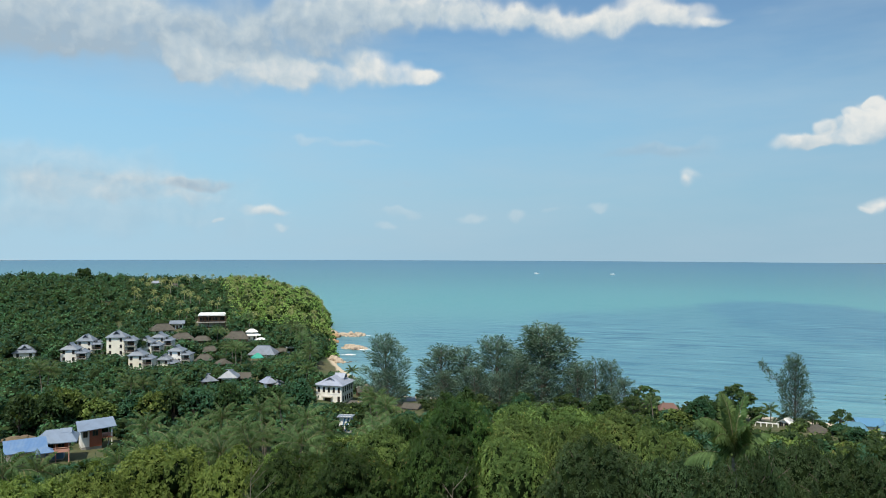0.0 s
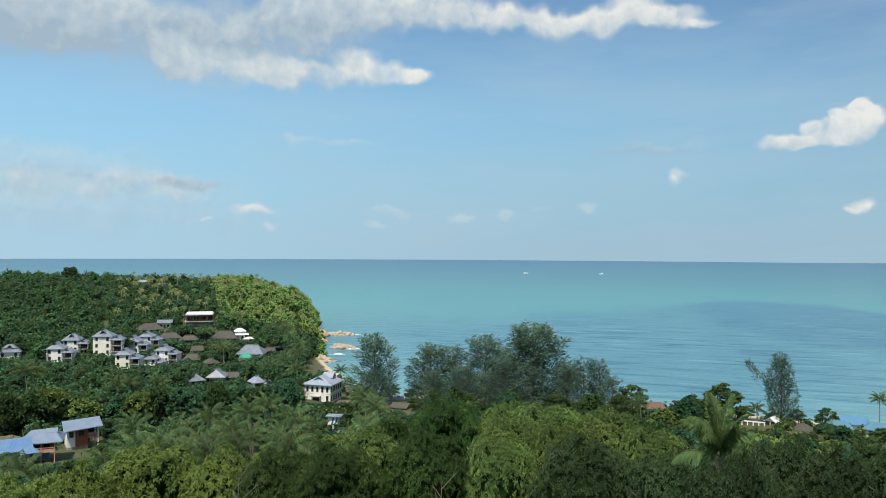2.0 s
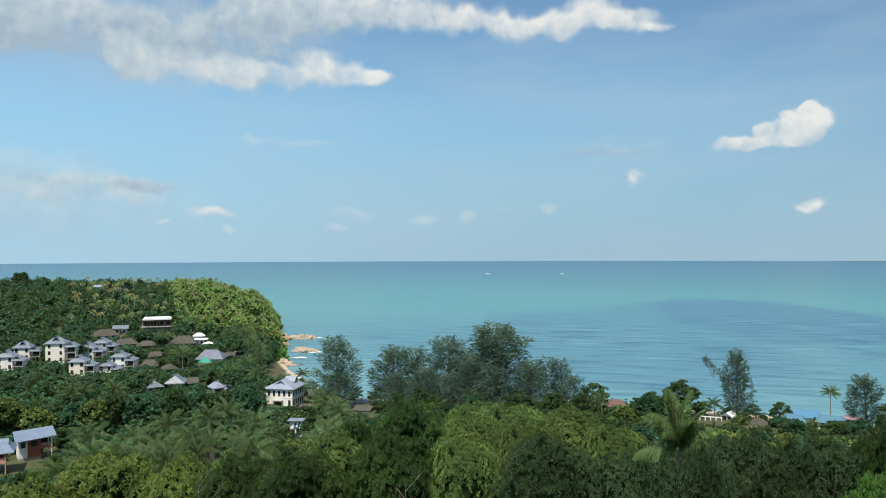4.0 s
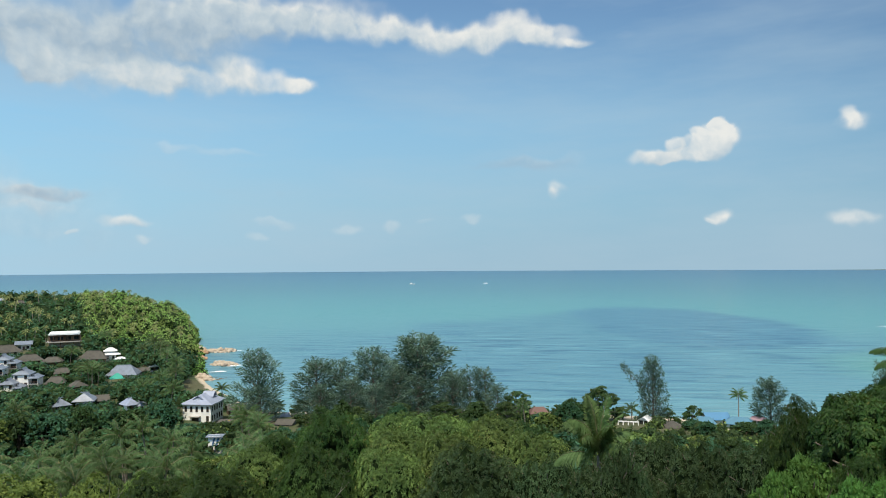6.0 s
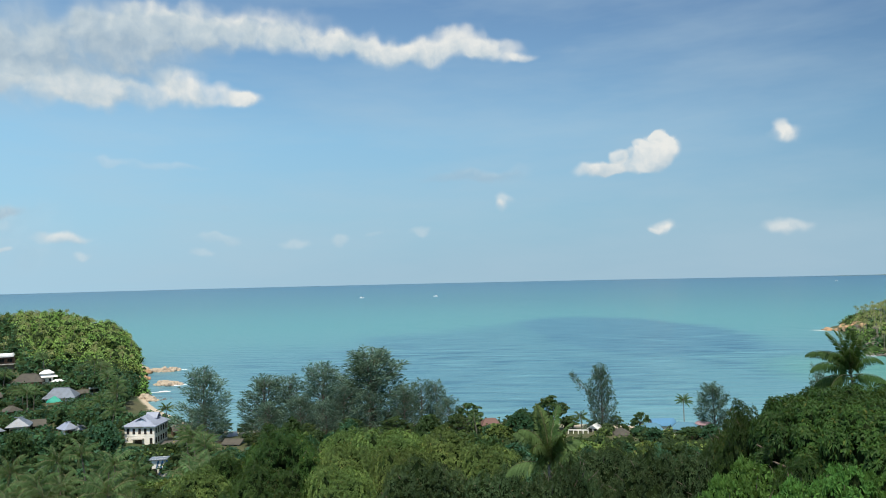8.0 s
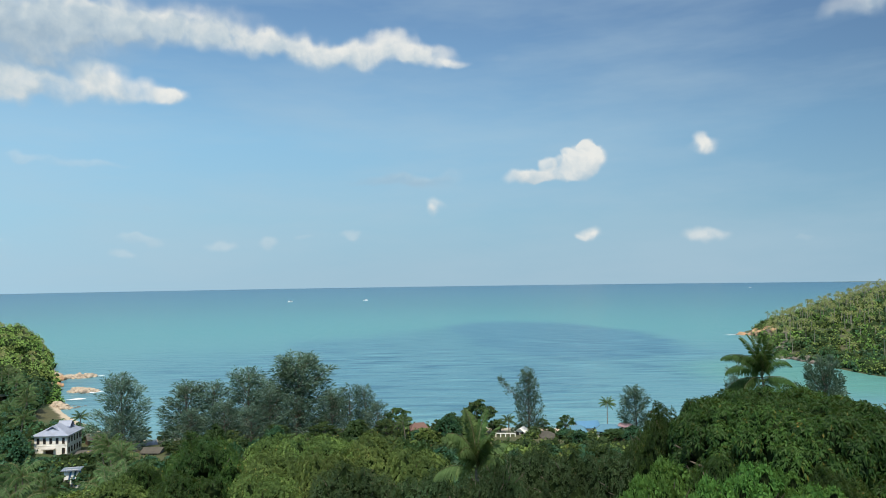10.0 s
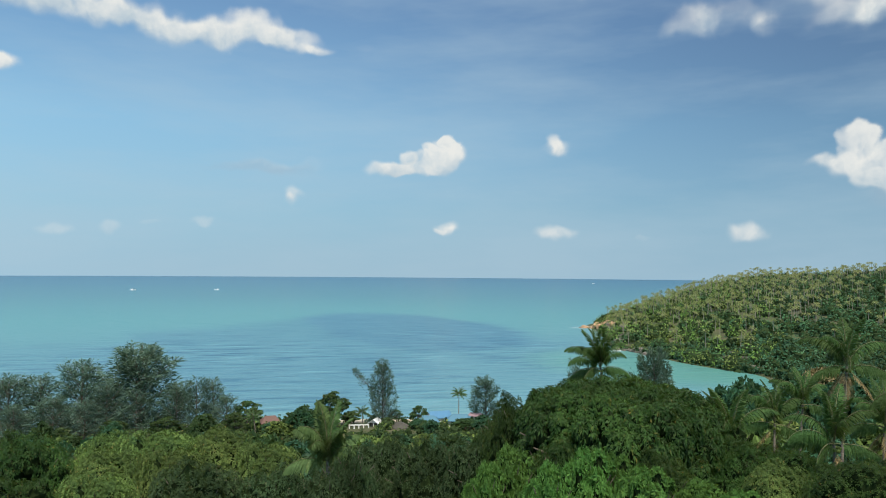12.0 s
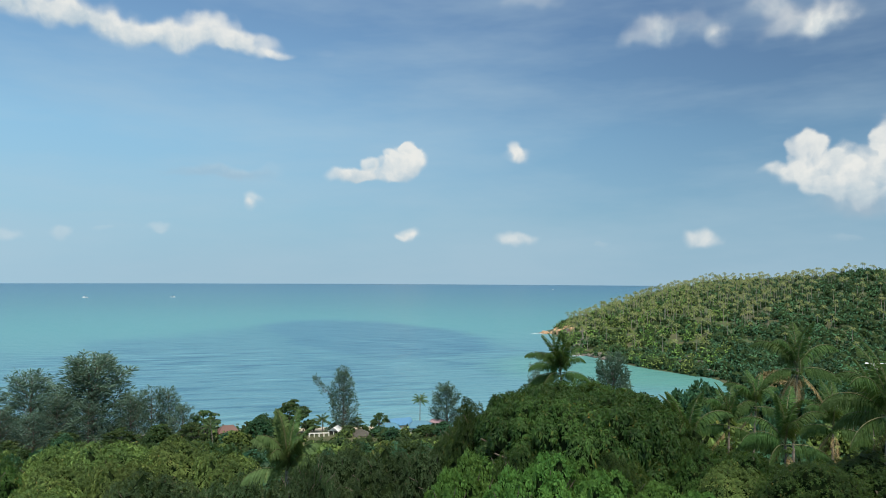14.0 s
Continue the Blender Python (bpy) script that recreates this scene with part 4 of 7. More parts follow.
def casuarina(seed, height, spread, n_plumes, per, low=0.12, lean=0.0, arm=None, top_heavy=0.0):
    """A she-oak: rising limbs that end in feathery plumes of fine needle sprays, with gaps of sky between."""
    rng = np.random.default_rng(seed)
    axis = lambda z: np.array([lean * z * z / height, 0, z])
    pieces = [tube([axis(height * u) - np.array([0, 0, 1.5 * (u == 0)]) for u in np.linspace(0, 0.95, 8)], [0.012 * height * (1.1 - u) for u in np.linspace(0, 1, 8)], 6)]
    b, a, ln = [], [], []
    ends = []
    for i in range(n_plumes):
        u = low + (1 - low) * ((i + rng.random()) / n_plumes) ** (1.1 + top_heavy)
        wide = spread * (0.16 + 0.9 * (1 - u) ** 0.45) * rng.uniform(0.72, 1.15)
        w, r = i * 2.39996 + rng.normal() * 0.3, wide * math.sqrt(rng.uniform(0.2, 1.0))
        tip = axis(height * u) + np.array([math.cos(w) * r, math.sin(w) * r, 0])
        root = axis(max(0.08 * height, height * u - 0.55 * r - 0.14 * height))
        ends.append((root, tip))
    if arm:
        for i in range(9):
            u = 0.3 + 0.085 * i
            at = np.array([arm[0] * u, 0, arm[1] + (arm[2] - arm[1]) * u])
            ends.append((at, at + np.array([rng.uniform(-0.4, 1.3), rng.normal() * 0.7, rng.uniform(0.8, 2.2)])))
        pieces.append(tube([(0, 0, arm[1]), (arm[0] * 0.5, 0, arm[1] + (arm[2] - arm[1]) * 0.45), (arm[0], 0, arm[2])], [0.006 * height, 0.004 * height, 0.001 * height], 5))
    for root, tip in ends:
        way = unit(tip - root + np.array([0, 0, 0.25 * spread]))
        long_ = height * rng.uniform(0.12, 0.21)
        start = tip - way * long_
        pieces.append(tube([root, start * 0.6 + root * 0.4 - np.array([0, 0, 0.02 * height]), tip], [0.004 * height, 0.0026 * height, 0.0007 * height], 4))
        u = rng.random((per, 1)) ** 0.85
        off = rng.normal(size=(per, 3)) * (0.145 * long_) * (1.25 - 0.9 * u)
        b.append(start + way * long_ * u + off)
        a.append(way * 0.9 + unit(off) * 0.55 + rng.normal(size=(per, 3)) * 0.25)
        ln.append(rng.uniform(0.03, 0.065, per) * height)
    b, a, ln = np.concatenate(b), np.concatenate(a), np.concatenate(ln)
    q = leaves(b, a, ln, (0.0062 + 0.005 * rng.random(len(b))) * height, rng, sag=0.28)
    v, f = joined(pieces)
    return raw_mesh("trunk", v, f, M_BARK, True), quads("crown", q, M_NEEDLE)


CAS_TALL = casuarina(101, 26.0, 9.0, 130, 74, 0.14)
CAS_MID = casuarina(102, 20.0, 6.0, 96, 60, 0.12)
CAS_ARM = casuarina(107, 20.0, 5.2, 100, 50, 0.06, 0.0, (7.4, 8.5, 16.0), 0.0)
CAS_SLIM = casuarina(103, 20.0, 4.4, 60, 52, 0.12, 0.03)
CAS_BUSHY = casuarina(104, 15.0, 5.6, 76, 66, 0.05)
CAS_WISPY = casuarina(105, 22.0, 5.4, 64, 50, 0.22, -0.05)
CAS_SOFT = casuarina(108, 13.0, 5.0, 84, 130, 0.04)
CAS_BLOWN = casuarina(106, 14.0, 4.0, 74, 70, 0.2, -0.25)

TREES = {}


def reach(me):
    """How high and how wide a crown is as made."""
    if me.name not in TREES:
        v = np.empty(len(me.vertices) * 3)
        me.vertices.foreach_get("co", v)
        v = v.reshape(-1, 3)
        TREES[me.name] = (float(np.percentile(v[:, 2], 99.9)), float(np.percentile(np.hypot(v[:, 0], v[:, 1]), 97)))
    return TREES[me.name]


def tree(kind_name, meshes, label, category, x, y, top, wide=1.0, rz=0.0, group="", sink=0.0):
    """A tree on the ground at x, y, grown so that its top reaches the height top."""
    z = float(land(x, y)) - sink
    h = max(2.0, top - z)
    s = h / reach(meshes[1])[0]
    ob = thing(kind_name, label, category, x, y, z, rz, group)
    ob.matrix_basis = pose(x, y, z, 0, 0, rz) @ Matrix.Diagonal((s * wide, s * wide, s, 1))
    linked("trunk", meshes[0], ob)
    linked("crown", meshes[1], ob)
    return ob


def elev(d, el):
    """The height at distance d that is seen el degrees above the eye's level."""
    return EYE + d * math.tan(radians(el))


TAKEN = []  # places already grown over: x, y, radius


def grow(kind_name, meshes, label, category, az, d, el, half, rz=0.0, group=""):
    """A tree whose top is seen el degrees up at bearing az and distance d, with a crown of half degrees to each side."""
    x, y = spot(az, d)
    top = elev(d, el)
    h = max(2.0, top - float(land(x, y)))
    want = d * math.tan(radians(half))
    made, radius_made = reach(meshes[1])
    s = h / made
    TAKEN.append((x, y, want * 0.75))
    ob = tree(kind_name, meshes, label, category, x, y, top, want / (radius_made * s), rz, group)
    if kind_name != "casuarina_tree":  # the crown keeps its own proportions; only the stem is drawn out
        squat = min(1.0, 1.05 * want / radius_made / s)
        ob.children[-1].matrix_basis = Matrix.Translation((0, 0, made * (1 - squat))) @ Matrix.Diagonal((1, 1, squat, 1))
    return ob



# ---- the slope below the eye: the great trees that fill the foreground ----
G_FORE = "trees on the slope below the eye"
grow("mango_tree", GREAT_MANGO, "very broad domed dark green mango tree with drooping leaves", "tree", -45.6, 54, -8.55, 8.9, 20, G_FORE)
for k, az, d, el, half in ((0, -37.4, 57, -9.7, 3.3), (1, -52.6, 52, -10.4, 3.4), (2, -35.6, 58, -11.3, 2.6), (2, -40.2, 46, -13.0, 3.6), (0, -48.6, 45, -13.4, 3.6)):
    grow("mango_tree", NEAR_MANGO[k], "dark green mango tree with drooping leaves beside a greater one", "tree", az, d, el, half, 67 * k + az, G_FORE)
for k, az, d, el, half in ((0, -1.2, 88, -11.2, 3.7), (2, 3.6, 84, -12.9, 2.6), (1, 0.2, 60, -14.0, 4.4), (0, 7.4, 58, -14.9, 4.6), (1, 12.2, 60, -15.3, 4.4)):
    grow("mango_tree", NEAR_MANGO[k], "rounded deep green fruit tree with glossy leaves", "tree", az, d, el, half, 50 * k + az, G_FORE)
for k, az, d, el, half in ((2, 5.2, 70, -13.9, 3.6), (0, -5.6, 60, -14.6, 3.8), (0, -9.4, 84, -11.9, 4.0), (1, -14.2, 86, -12.1, 3.6), (2, -6.0, 92, -11.8, 3.0), (0, -17.6, 78, -13.3, 3.4), (1, -6.3, 74, -13.0, 3.6), (0, -10.6, 70, -13.3, 3.4), (1, -56.8, 43, -13.5, 3.4)):
    grow("broadleaf_tree", NEAR_OLIVE[k], "dense olive green tree with a lumpy crown", "tree", az, d, el, half, 80 * k + az, G_FORE)
for k, az, d, el, half in ((0, -12.6, 58, -14.1, 5.2), (1, -18.4, 56, -14.8, 4.2), (1, -26.6, 70, -12.9, 3.8), (0, -30.6, 62, -13.2, 4.4), (0, -23.8, 60, -14.3, 4.2), (1, -22.6, 45, -14.8, 4.2), (0, -24.4, 46, -13.9, 2.8), (0, -20.4, 44, -16.8, 3.8), (1, -34.2, 58, -12.7, 3.8)):
    grow("feathery_tree", NEAR_DULL[k], "dull grey-green tree with fine small leaves", "tree", az, d, el, half, 70 * k + az, G_FORE)
for k, az, d, el, half in ((0, -37.0, 40, -13.9, 3.6), (1, -43.2, 40, -13.6, 3.4), (0, -40.2, 36, -15.0, 3.4), (1, -36.8, 44, -15.2, 3.2), (1, -47.6, 37, -14.6, 3.4), (0, -51.4, 38, -15.4, 3.2), (1, -45.2, 42, -13.9, 2.6), (0, -35.2, 38, -15.2, 3.0), (1, -54.4, 40, -15.6, 2.8)):
    grow("young_tree", NEAR_FRESH[k], "young tree with large bright green drooping leaves", "tree", az, d, el, half, 95 * k + az, G_FORE)
for k, az, d, el, half in ((0, 21.4, 72, -14.4, 4.6), (1, 16.4, 66, -15.0, 3.8), (1, 26.4, 68, -15.2, 3.8), (0, 30.6, 58, -15.6, 4.0), (1, 13.2, 76, -15.2, 2.8), (0, 34.0, 60, -15.0, 4.0)):
    grow("yellow_green_tree", NEAR_LIME[k], "yellow-green broadleaf tree in full leaf", "tree", az, d, el, half, 85 * k + az, G_FORE)
for k, az, d, el, half in ((1, -54.9, 48, -12.5, 3.4), (2, -57.6, 49, -12.4, 3.6), (0, -60.0, 48, -13.2, 3.4), (2, -61.8, 42, -12.6, 4.4), (1, -66.2, 46, -11.8, 4.6), (2, -55.4, 60, -12.2, 3.4), (1, -71.0, 48, -10.5, 4.6)):
    grow("broadleaf_tree", NEAR_MANGO[k], "low dark green tree beneath the palms", "tree", az, d, el, half, 40 * k + az, G_FORE)

# ---- coconut palms: each leaf a part of its own ----
FRONDS = [frond(201, 5.0, 85, 52, 64, 0.95, M_FROND, 0.5, 0.10), frond(202, 5.4, 72, 122, 66, 1.05, M_FROND, 1.3, 0.095), frond(203, 5.4, 50, 128, 66, 1.1, M_FROND, 2.0, 0.095),
          frond(204, 4.8, 8, 88, 60, 1.05, M_FROND, 2.4, 0.095), frond(205, 4.2, -45, 40, 28, 0.85, M_DRY, 0.9, 0.10)]


def coconut(az, d, el, size, label, seed, full=17, dry=2, lean=0.06, up=0, rise=0.0):
    """A coconut palm whose crown's heart stands at that bearing, distance and height."""
    rng = random.Random(seed)
    x, y = spot(az, d)
    z = float(land(x, y))
    h = max(3.0, elev(d, el) - z)
    trunk, tip = palm_trunk(seed, h, lean, 0.16 * size)
    ob = thing("coconut_palm", label, "palm tree", x - tip[0], y - tip[1], z, 0, "coconut palms on the slope")
    linked("trunk", trunk, ob)
    for i in range(full):
        s = (i + 0.5) / full
        k = 0 if s < 0.2 + 0.05 * up else 1 if s < 0.48 + 0.08 * up else 2 if s < 0.78 else 3
        w = i * 137.5 + rng.uniform(-14, 14)
        w -= 30 * math.sin(radians(w - az - 180))  # the sea wind sweeps the leaves to one side
        m = Matrix.Translation(tip) @ pose(0, 0, 0.25 * (1 - s), 0, rng.uniform(-9, 9) - rise, w) @ Matrix.Scale(size * rng.uniform(0.88, 1.08), 4)
        linked("frond", FRONDS[k], ob, m)
    for i in range(dry):
        m = Matrix.Translation(tip) @ pose(0, 0, -0.15, 0, rng.uniform(-8, 8), i * 97 + rng.uniform(0, 60)) @ Matrix.Scale(size, 4)
        linked("frond", FRONDS[4], ob, m, "hanging dry brown frond")
    nuts = bmesh.new()
    for i in range(7):
        bmesh.ops.create_icosphere(nuts, subdivisions=1, radius=0.15, matrix=Matrix.Translation((tip[0] + 0.3 * math.cos(i * 0.9), tip[1] + 0.3 * math.sin(i * 0.9), tip[2] - 0.2 - 0.05 * (i % 3))))
    part("coconuts", nuts, M_OLIVE, ob)
    TAKEN.append((x, y, 1.5))
    return ob


coconut(-43.9, 82, -7.6, 0.92, "coconut palm standing clear above the mango tree", 301, 23, 2, 0.05, 3)
coconut(-61.0, 62, -6.5, 0.76, "tall coconut palm with hanging half-dry fronds", 302, 11, 6, 0.04, 2)
coconut(-53.5, 54, -12.4, 0.84, "young coconut palm with upright fresh fronds", 303, 8, 0, 0.03, 9)
coconut(-60.2, 50, -11.9, 0.70, "coconut palm with spreading dark fronds", 304, 13, 3, 0.03, 3)
coconut(-66.6, 46, -9.3, 0.78, "coconut palm with broad bright fronds", 305, 13, 1, 0.05, 2)
coconut(-56.4, 60, -10.9, 0.66, "coconut palm crowded among other palms", 306, 12, 2, 0.05, 2)
coconut(-63.2, 66, -10.4, 0.74, "coconut palm with yellowing lower fronds", 307, 12, 3, 0.05, 3)
coconut(-58.2, 84, -9.4, 0.8, "coconut palm half hidden by its neighbours", 308, 12, 2, 0.06, 2)
coconut(-65.4, 74, -8.6, 0.8, "coconut palm at the edge of the slope", 309, 12, 2, 0.05, 2)


def young_palm(az, d, el, label):
    """A young palm whose long pale leaves rise like a plume; one old leaf droops to the ground."""
    x, y = spot(az, d)
    z = float(land(x, y))
    h = max(1.5, elev(d, el) - z)
    trunk, tip = palm_trunk(311, h, 0.0, 0.2)
    ob = thing("coconut_palm", label, "palm tree", x, y, z, 0, "coconut palms on the slope")
    linked("trunk", trunk, ob)
    for k, (turn, start, bend, long_) in enumerate(((170, 88, 26, 4.4), (30, 89, 30, 4.2), (120, 86, 50, 4.3), (345, 82, 60, 3.6), (205, 82, 96, 3.9), (160, 76, 112, 3.8), (245, 72, 124, 3.7), (15, 70, 96, 3.0), (290, 80, 90, 3.6), (186, 20, 90, 3.4), (320, 62, 120, 3.0))):
        linked("frond", frond(320 + k, long_, start, bend, 64, 1.0, M_FRONDPALE, 1.2 if bend > 80 else 0.5, 0.13), ob, Matrix.Translation(tip) @ pose(0, 0, 0, 0, 0, az + turn) @ Matrix.Scale(0.98, 4))
    TAKEN.append((x, y, 1.5))


young_palm(-22.4, 50, -14.9, "young coconut palm with arching pale fronds")

for k, az, d, el, half in ((0, -52.9, 150, -8.3, 1.8), (1, -54.6, 172, -7.7, 1.9), (2, -56.4, 156, -7.9, 2.0), (3, -58.3, 178, -7.3, 1.9), (4, -60.2, 160, -7.6, 2.1), (0, -62.4, 182, -7.0, 2.0), (1, -64.6, 166, -7.2, 2.1), (2, -66.8, 176, -6.8, 2.0), (3, -69.2, 168, -6.9, 2.2), (4, -55.4, 128, -9.1, 2.0), (0, -58.9, 126, -9.0, 2.1), (2, -62.8, 130, -8.8, 2.2)):
    grow("broadleaf_tree", MID_WOODS[k], "tall green tree on the slope above the far cove", "tree", az, d, el, half, 47 * k + az, "trees above the far cove")

# ---- the shore: she-oaks, umbrella trees and small palms ----
G_SHORE = "trees along the beach"
for meshes, az, d, el, half in ((CAS_MID, 4.6, 250, -6.5, 2.2), (CAS_MID, 0.1, 250, -7.4, 2.3), (CAS_WISPY, -1.9, 246, -7.5, 2.1), (CAS_TALL, -8.2, 250, -5.7, 4.1), (CAS_MID, -4.4, 248, -6.6, 2.6),
                                (CAS_BUSHY, -6.0, 240, -8.2, 1.9), (CAS_BUSHY, -10.8, 240, -8.6, 1.7), (CAS_BUSHY, -12.2, 246, -8.2, 1.9), (CAS_SLIM, -13.5, 246, -8.3, 1.2), (CAS_BUSHY, -2.6, 238, -8.9, 1.9),
                                (CAS_BLOWN, -34.8, 250, -8.2, 1.8), (CAS_SOFT, -47.9, 190, -5.8, 2.3), (CAS_SLIM, -42.0, 200, -6.8, 0.9), (CAS_BUSHY, -8.0, 238, -8.9, 2.0), (CAS_BUSHY, -14.4, 240, -9.6, 1.6), (CAS_BUSHY, -0.2, 240, -9.4, 1.6), (CAS_BUSHY, 4.4, 244, -9.2, 1.7), (CAS_BUSHY, -4.6, 236, -9.4, 1.7)):
    grow("casuarina_tree", meshes, "airy grey-green casuarina with fine needles near the beach", "tree", az, d, el, half, az * 40, G_SHORE)
tree("casuarina_tree", CAS_ARM, "tall casuarina with one long slanting bough near the beach", "tree", *spot(-26.5, 246), elev(246, -7.15), 1.15, -26.5 + 180, G_SHORE)
TAKEN.append((*spot(-26.5, 246), 3.0))
for k, az, d, el, half in ((0, -16.0, 240, -10.2, 1.5), (1, -22.4, 242, -9.7, 1.9), (0, -15.0, 230, -11.0, 1.2), (1, -29.4, 244, -10.8, 0.9), (1, 1.6, 262, -11.0, 0.8), (0, -36.2, 238, -10.2, 0.9), (0, -19.2, 240, -11.2, 0.8), (1, -27.6, 250, -11.1, 0.7), (0, -24.0, 250, -11.2, 0.8), (0, -3.0, 232, -11.3, 1.4), (1, -6.5, 232, -11.1, 1.5), (0, -10.0, 232, -11.1, 1.5), (1, -12.8, 232, -11.0, 1.3), (0, 0.4, 232, -11.7, 1.3)):
    grow("almond_tree", UMBRELLA[(k + int(abs(az))) % 3], "dark tiered almond tree near the beach", "tree", az, d, el, half, az * 30, G_SHORE)


def low_palm(seed, n, pairs, mat):
    """A palm seen from afar: all of its leaves in one crown."""
    rng = random.Random(seed)
    sets, which = [], []
    for i in range(n):
        s = (i + 0.5) / n
        st = 84 - 100 * s
        me = frond(seed + i, 4.6, st, 96 - 30 * s, pairs, 0.9, mat, 1.1 + 1.1 * s, 0.2, 7, 3, 1.35)
        m = pose(0, 0, 0, 0, 0, i * 137.5 + rng.uniform(-15, 15))
        v = [tuple(m @ w.co) for w in me.vertices]
        sets.append((v, [tuple(p.vertices) for p in me.polygons]))
        which += [p.material_index for p in me.polygons]
        bpy.data.meshes.remove(me)
    v, f = joined(sets)
    crown = raw_mesh("crown", v, f, mat)
    crown.materials.append(M_RIB)
    crown.polygons.foreach_set("material_index", which)
    return crown


LOW_CROWN = [low_palm(400 + 30 * k, 14 + k, 18, M_FRONDVAL) for k in range(3)]
LOW_TRUNK = [palm_trunk(500 + k, 10.0, 0.05 + 0.03 * k, 0.17) for k in range(3)]


def far_palm(x, y, crown_z, k, size, label, group, rz):
    z = float(land(x, y))
    h = max(3.5, crown_z - z)
    trunk, tip = LOW_TRUNK[k]
    ob = thing("coconut_palm", label, "palm tree", x, y, z, rz, group)
    linked("trunk", trunk, ob, Matrix.Diagonal((1, 1, h / 10.0, 1)))
    linked("crown", LOW_CROWN[k], ob, Matrix.Translation((tip[0], tip[1], h)) @ Matrix.Scale(size, 4))
    TAKEN.append((x, y, 2.0))


for az, d, el in ((-32.6, 248, -9.9), (-24.9, 240, -11.3), (-16.6, 226, -11.4), (0.8, 262, -10.9), (0.1, 266, -11.0), (2.9, 258, -11.1), (7.2, 272, -9.4), (5.9, 236, -11.2), (5.2, 226, -12.0), (4.2, 222, -12.4), (5.7, 196, -11.7), (4.5, 200, -11.9)):
    far_palm(*spot(az, d), elev(d, el), int(abs(az)) % 3, 0.72, "small coconut palm near the beach", "coconut palms near the beach", az * 33)

# ================= houses =================
SIGHT = []  # bearings, distance and sight-line below which nothing in front may rise


def keep_clear(az, half, d, el):
    SIGHT.append((az - half, az + half, d, el))


def seat(az, el):
    """How far off the line of sight el degrees up at that bearing meets the land."""
    for d in np.arange(150.0, 800.0, 1.0):
        if ground_at(az, d) >= elev(d, el):
            return float(d)
    return 700.0


def facing(az, turn=0.0):
    """The turn about z of a house whose front looks at the eye's hill, turned by some degrees more."""
    return az + turn


def site(name, label, category, az, d, z, turn, group, radius=7.0):
    x, y = spot(az, d)
    ob = thing(name, label, category, x, y, z, facing(az, turn), group)
    TAKEN.append((x, y, radius))
    return ob


def footing(ob, x0, x1, y0, y1, drop=4.0):
    """Plinth down into the slope."""
    part("plinth", boxes((x0 + 0.05, x1 - 0.05, y0 + 0.05, y1 - 0.05, -drop, 0.0)), M_CONCRETE, ob)


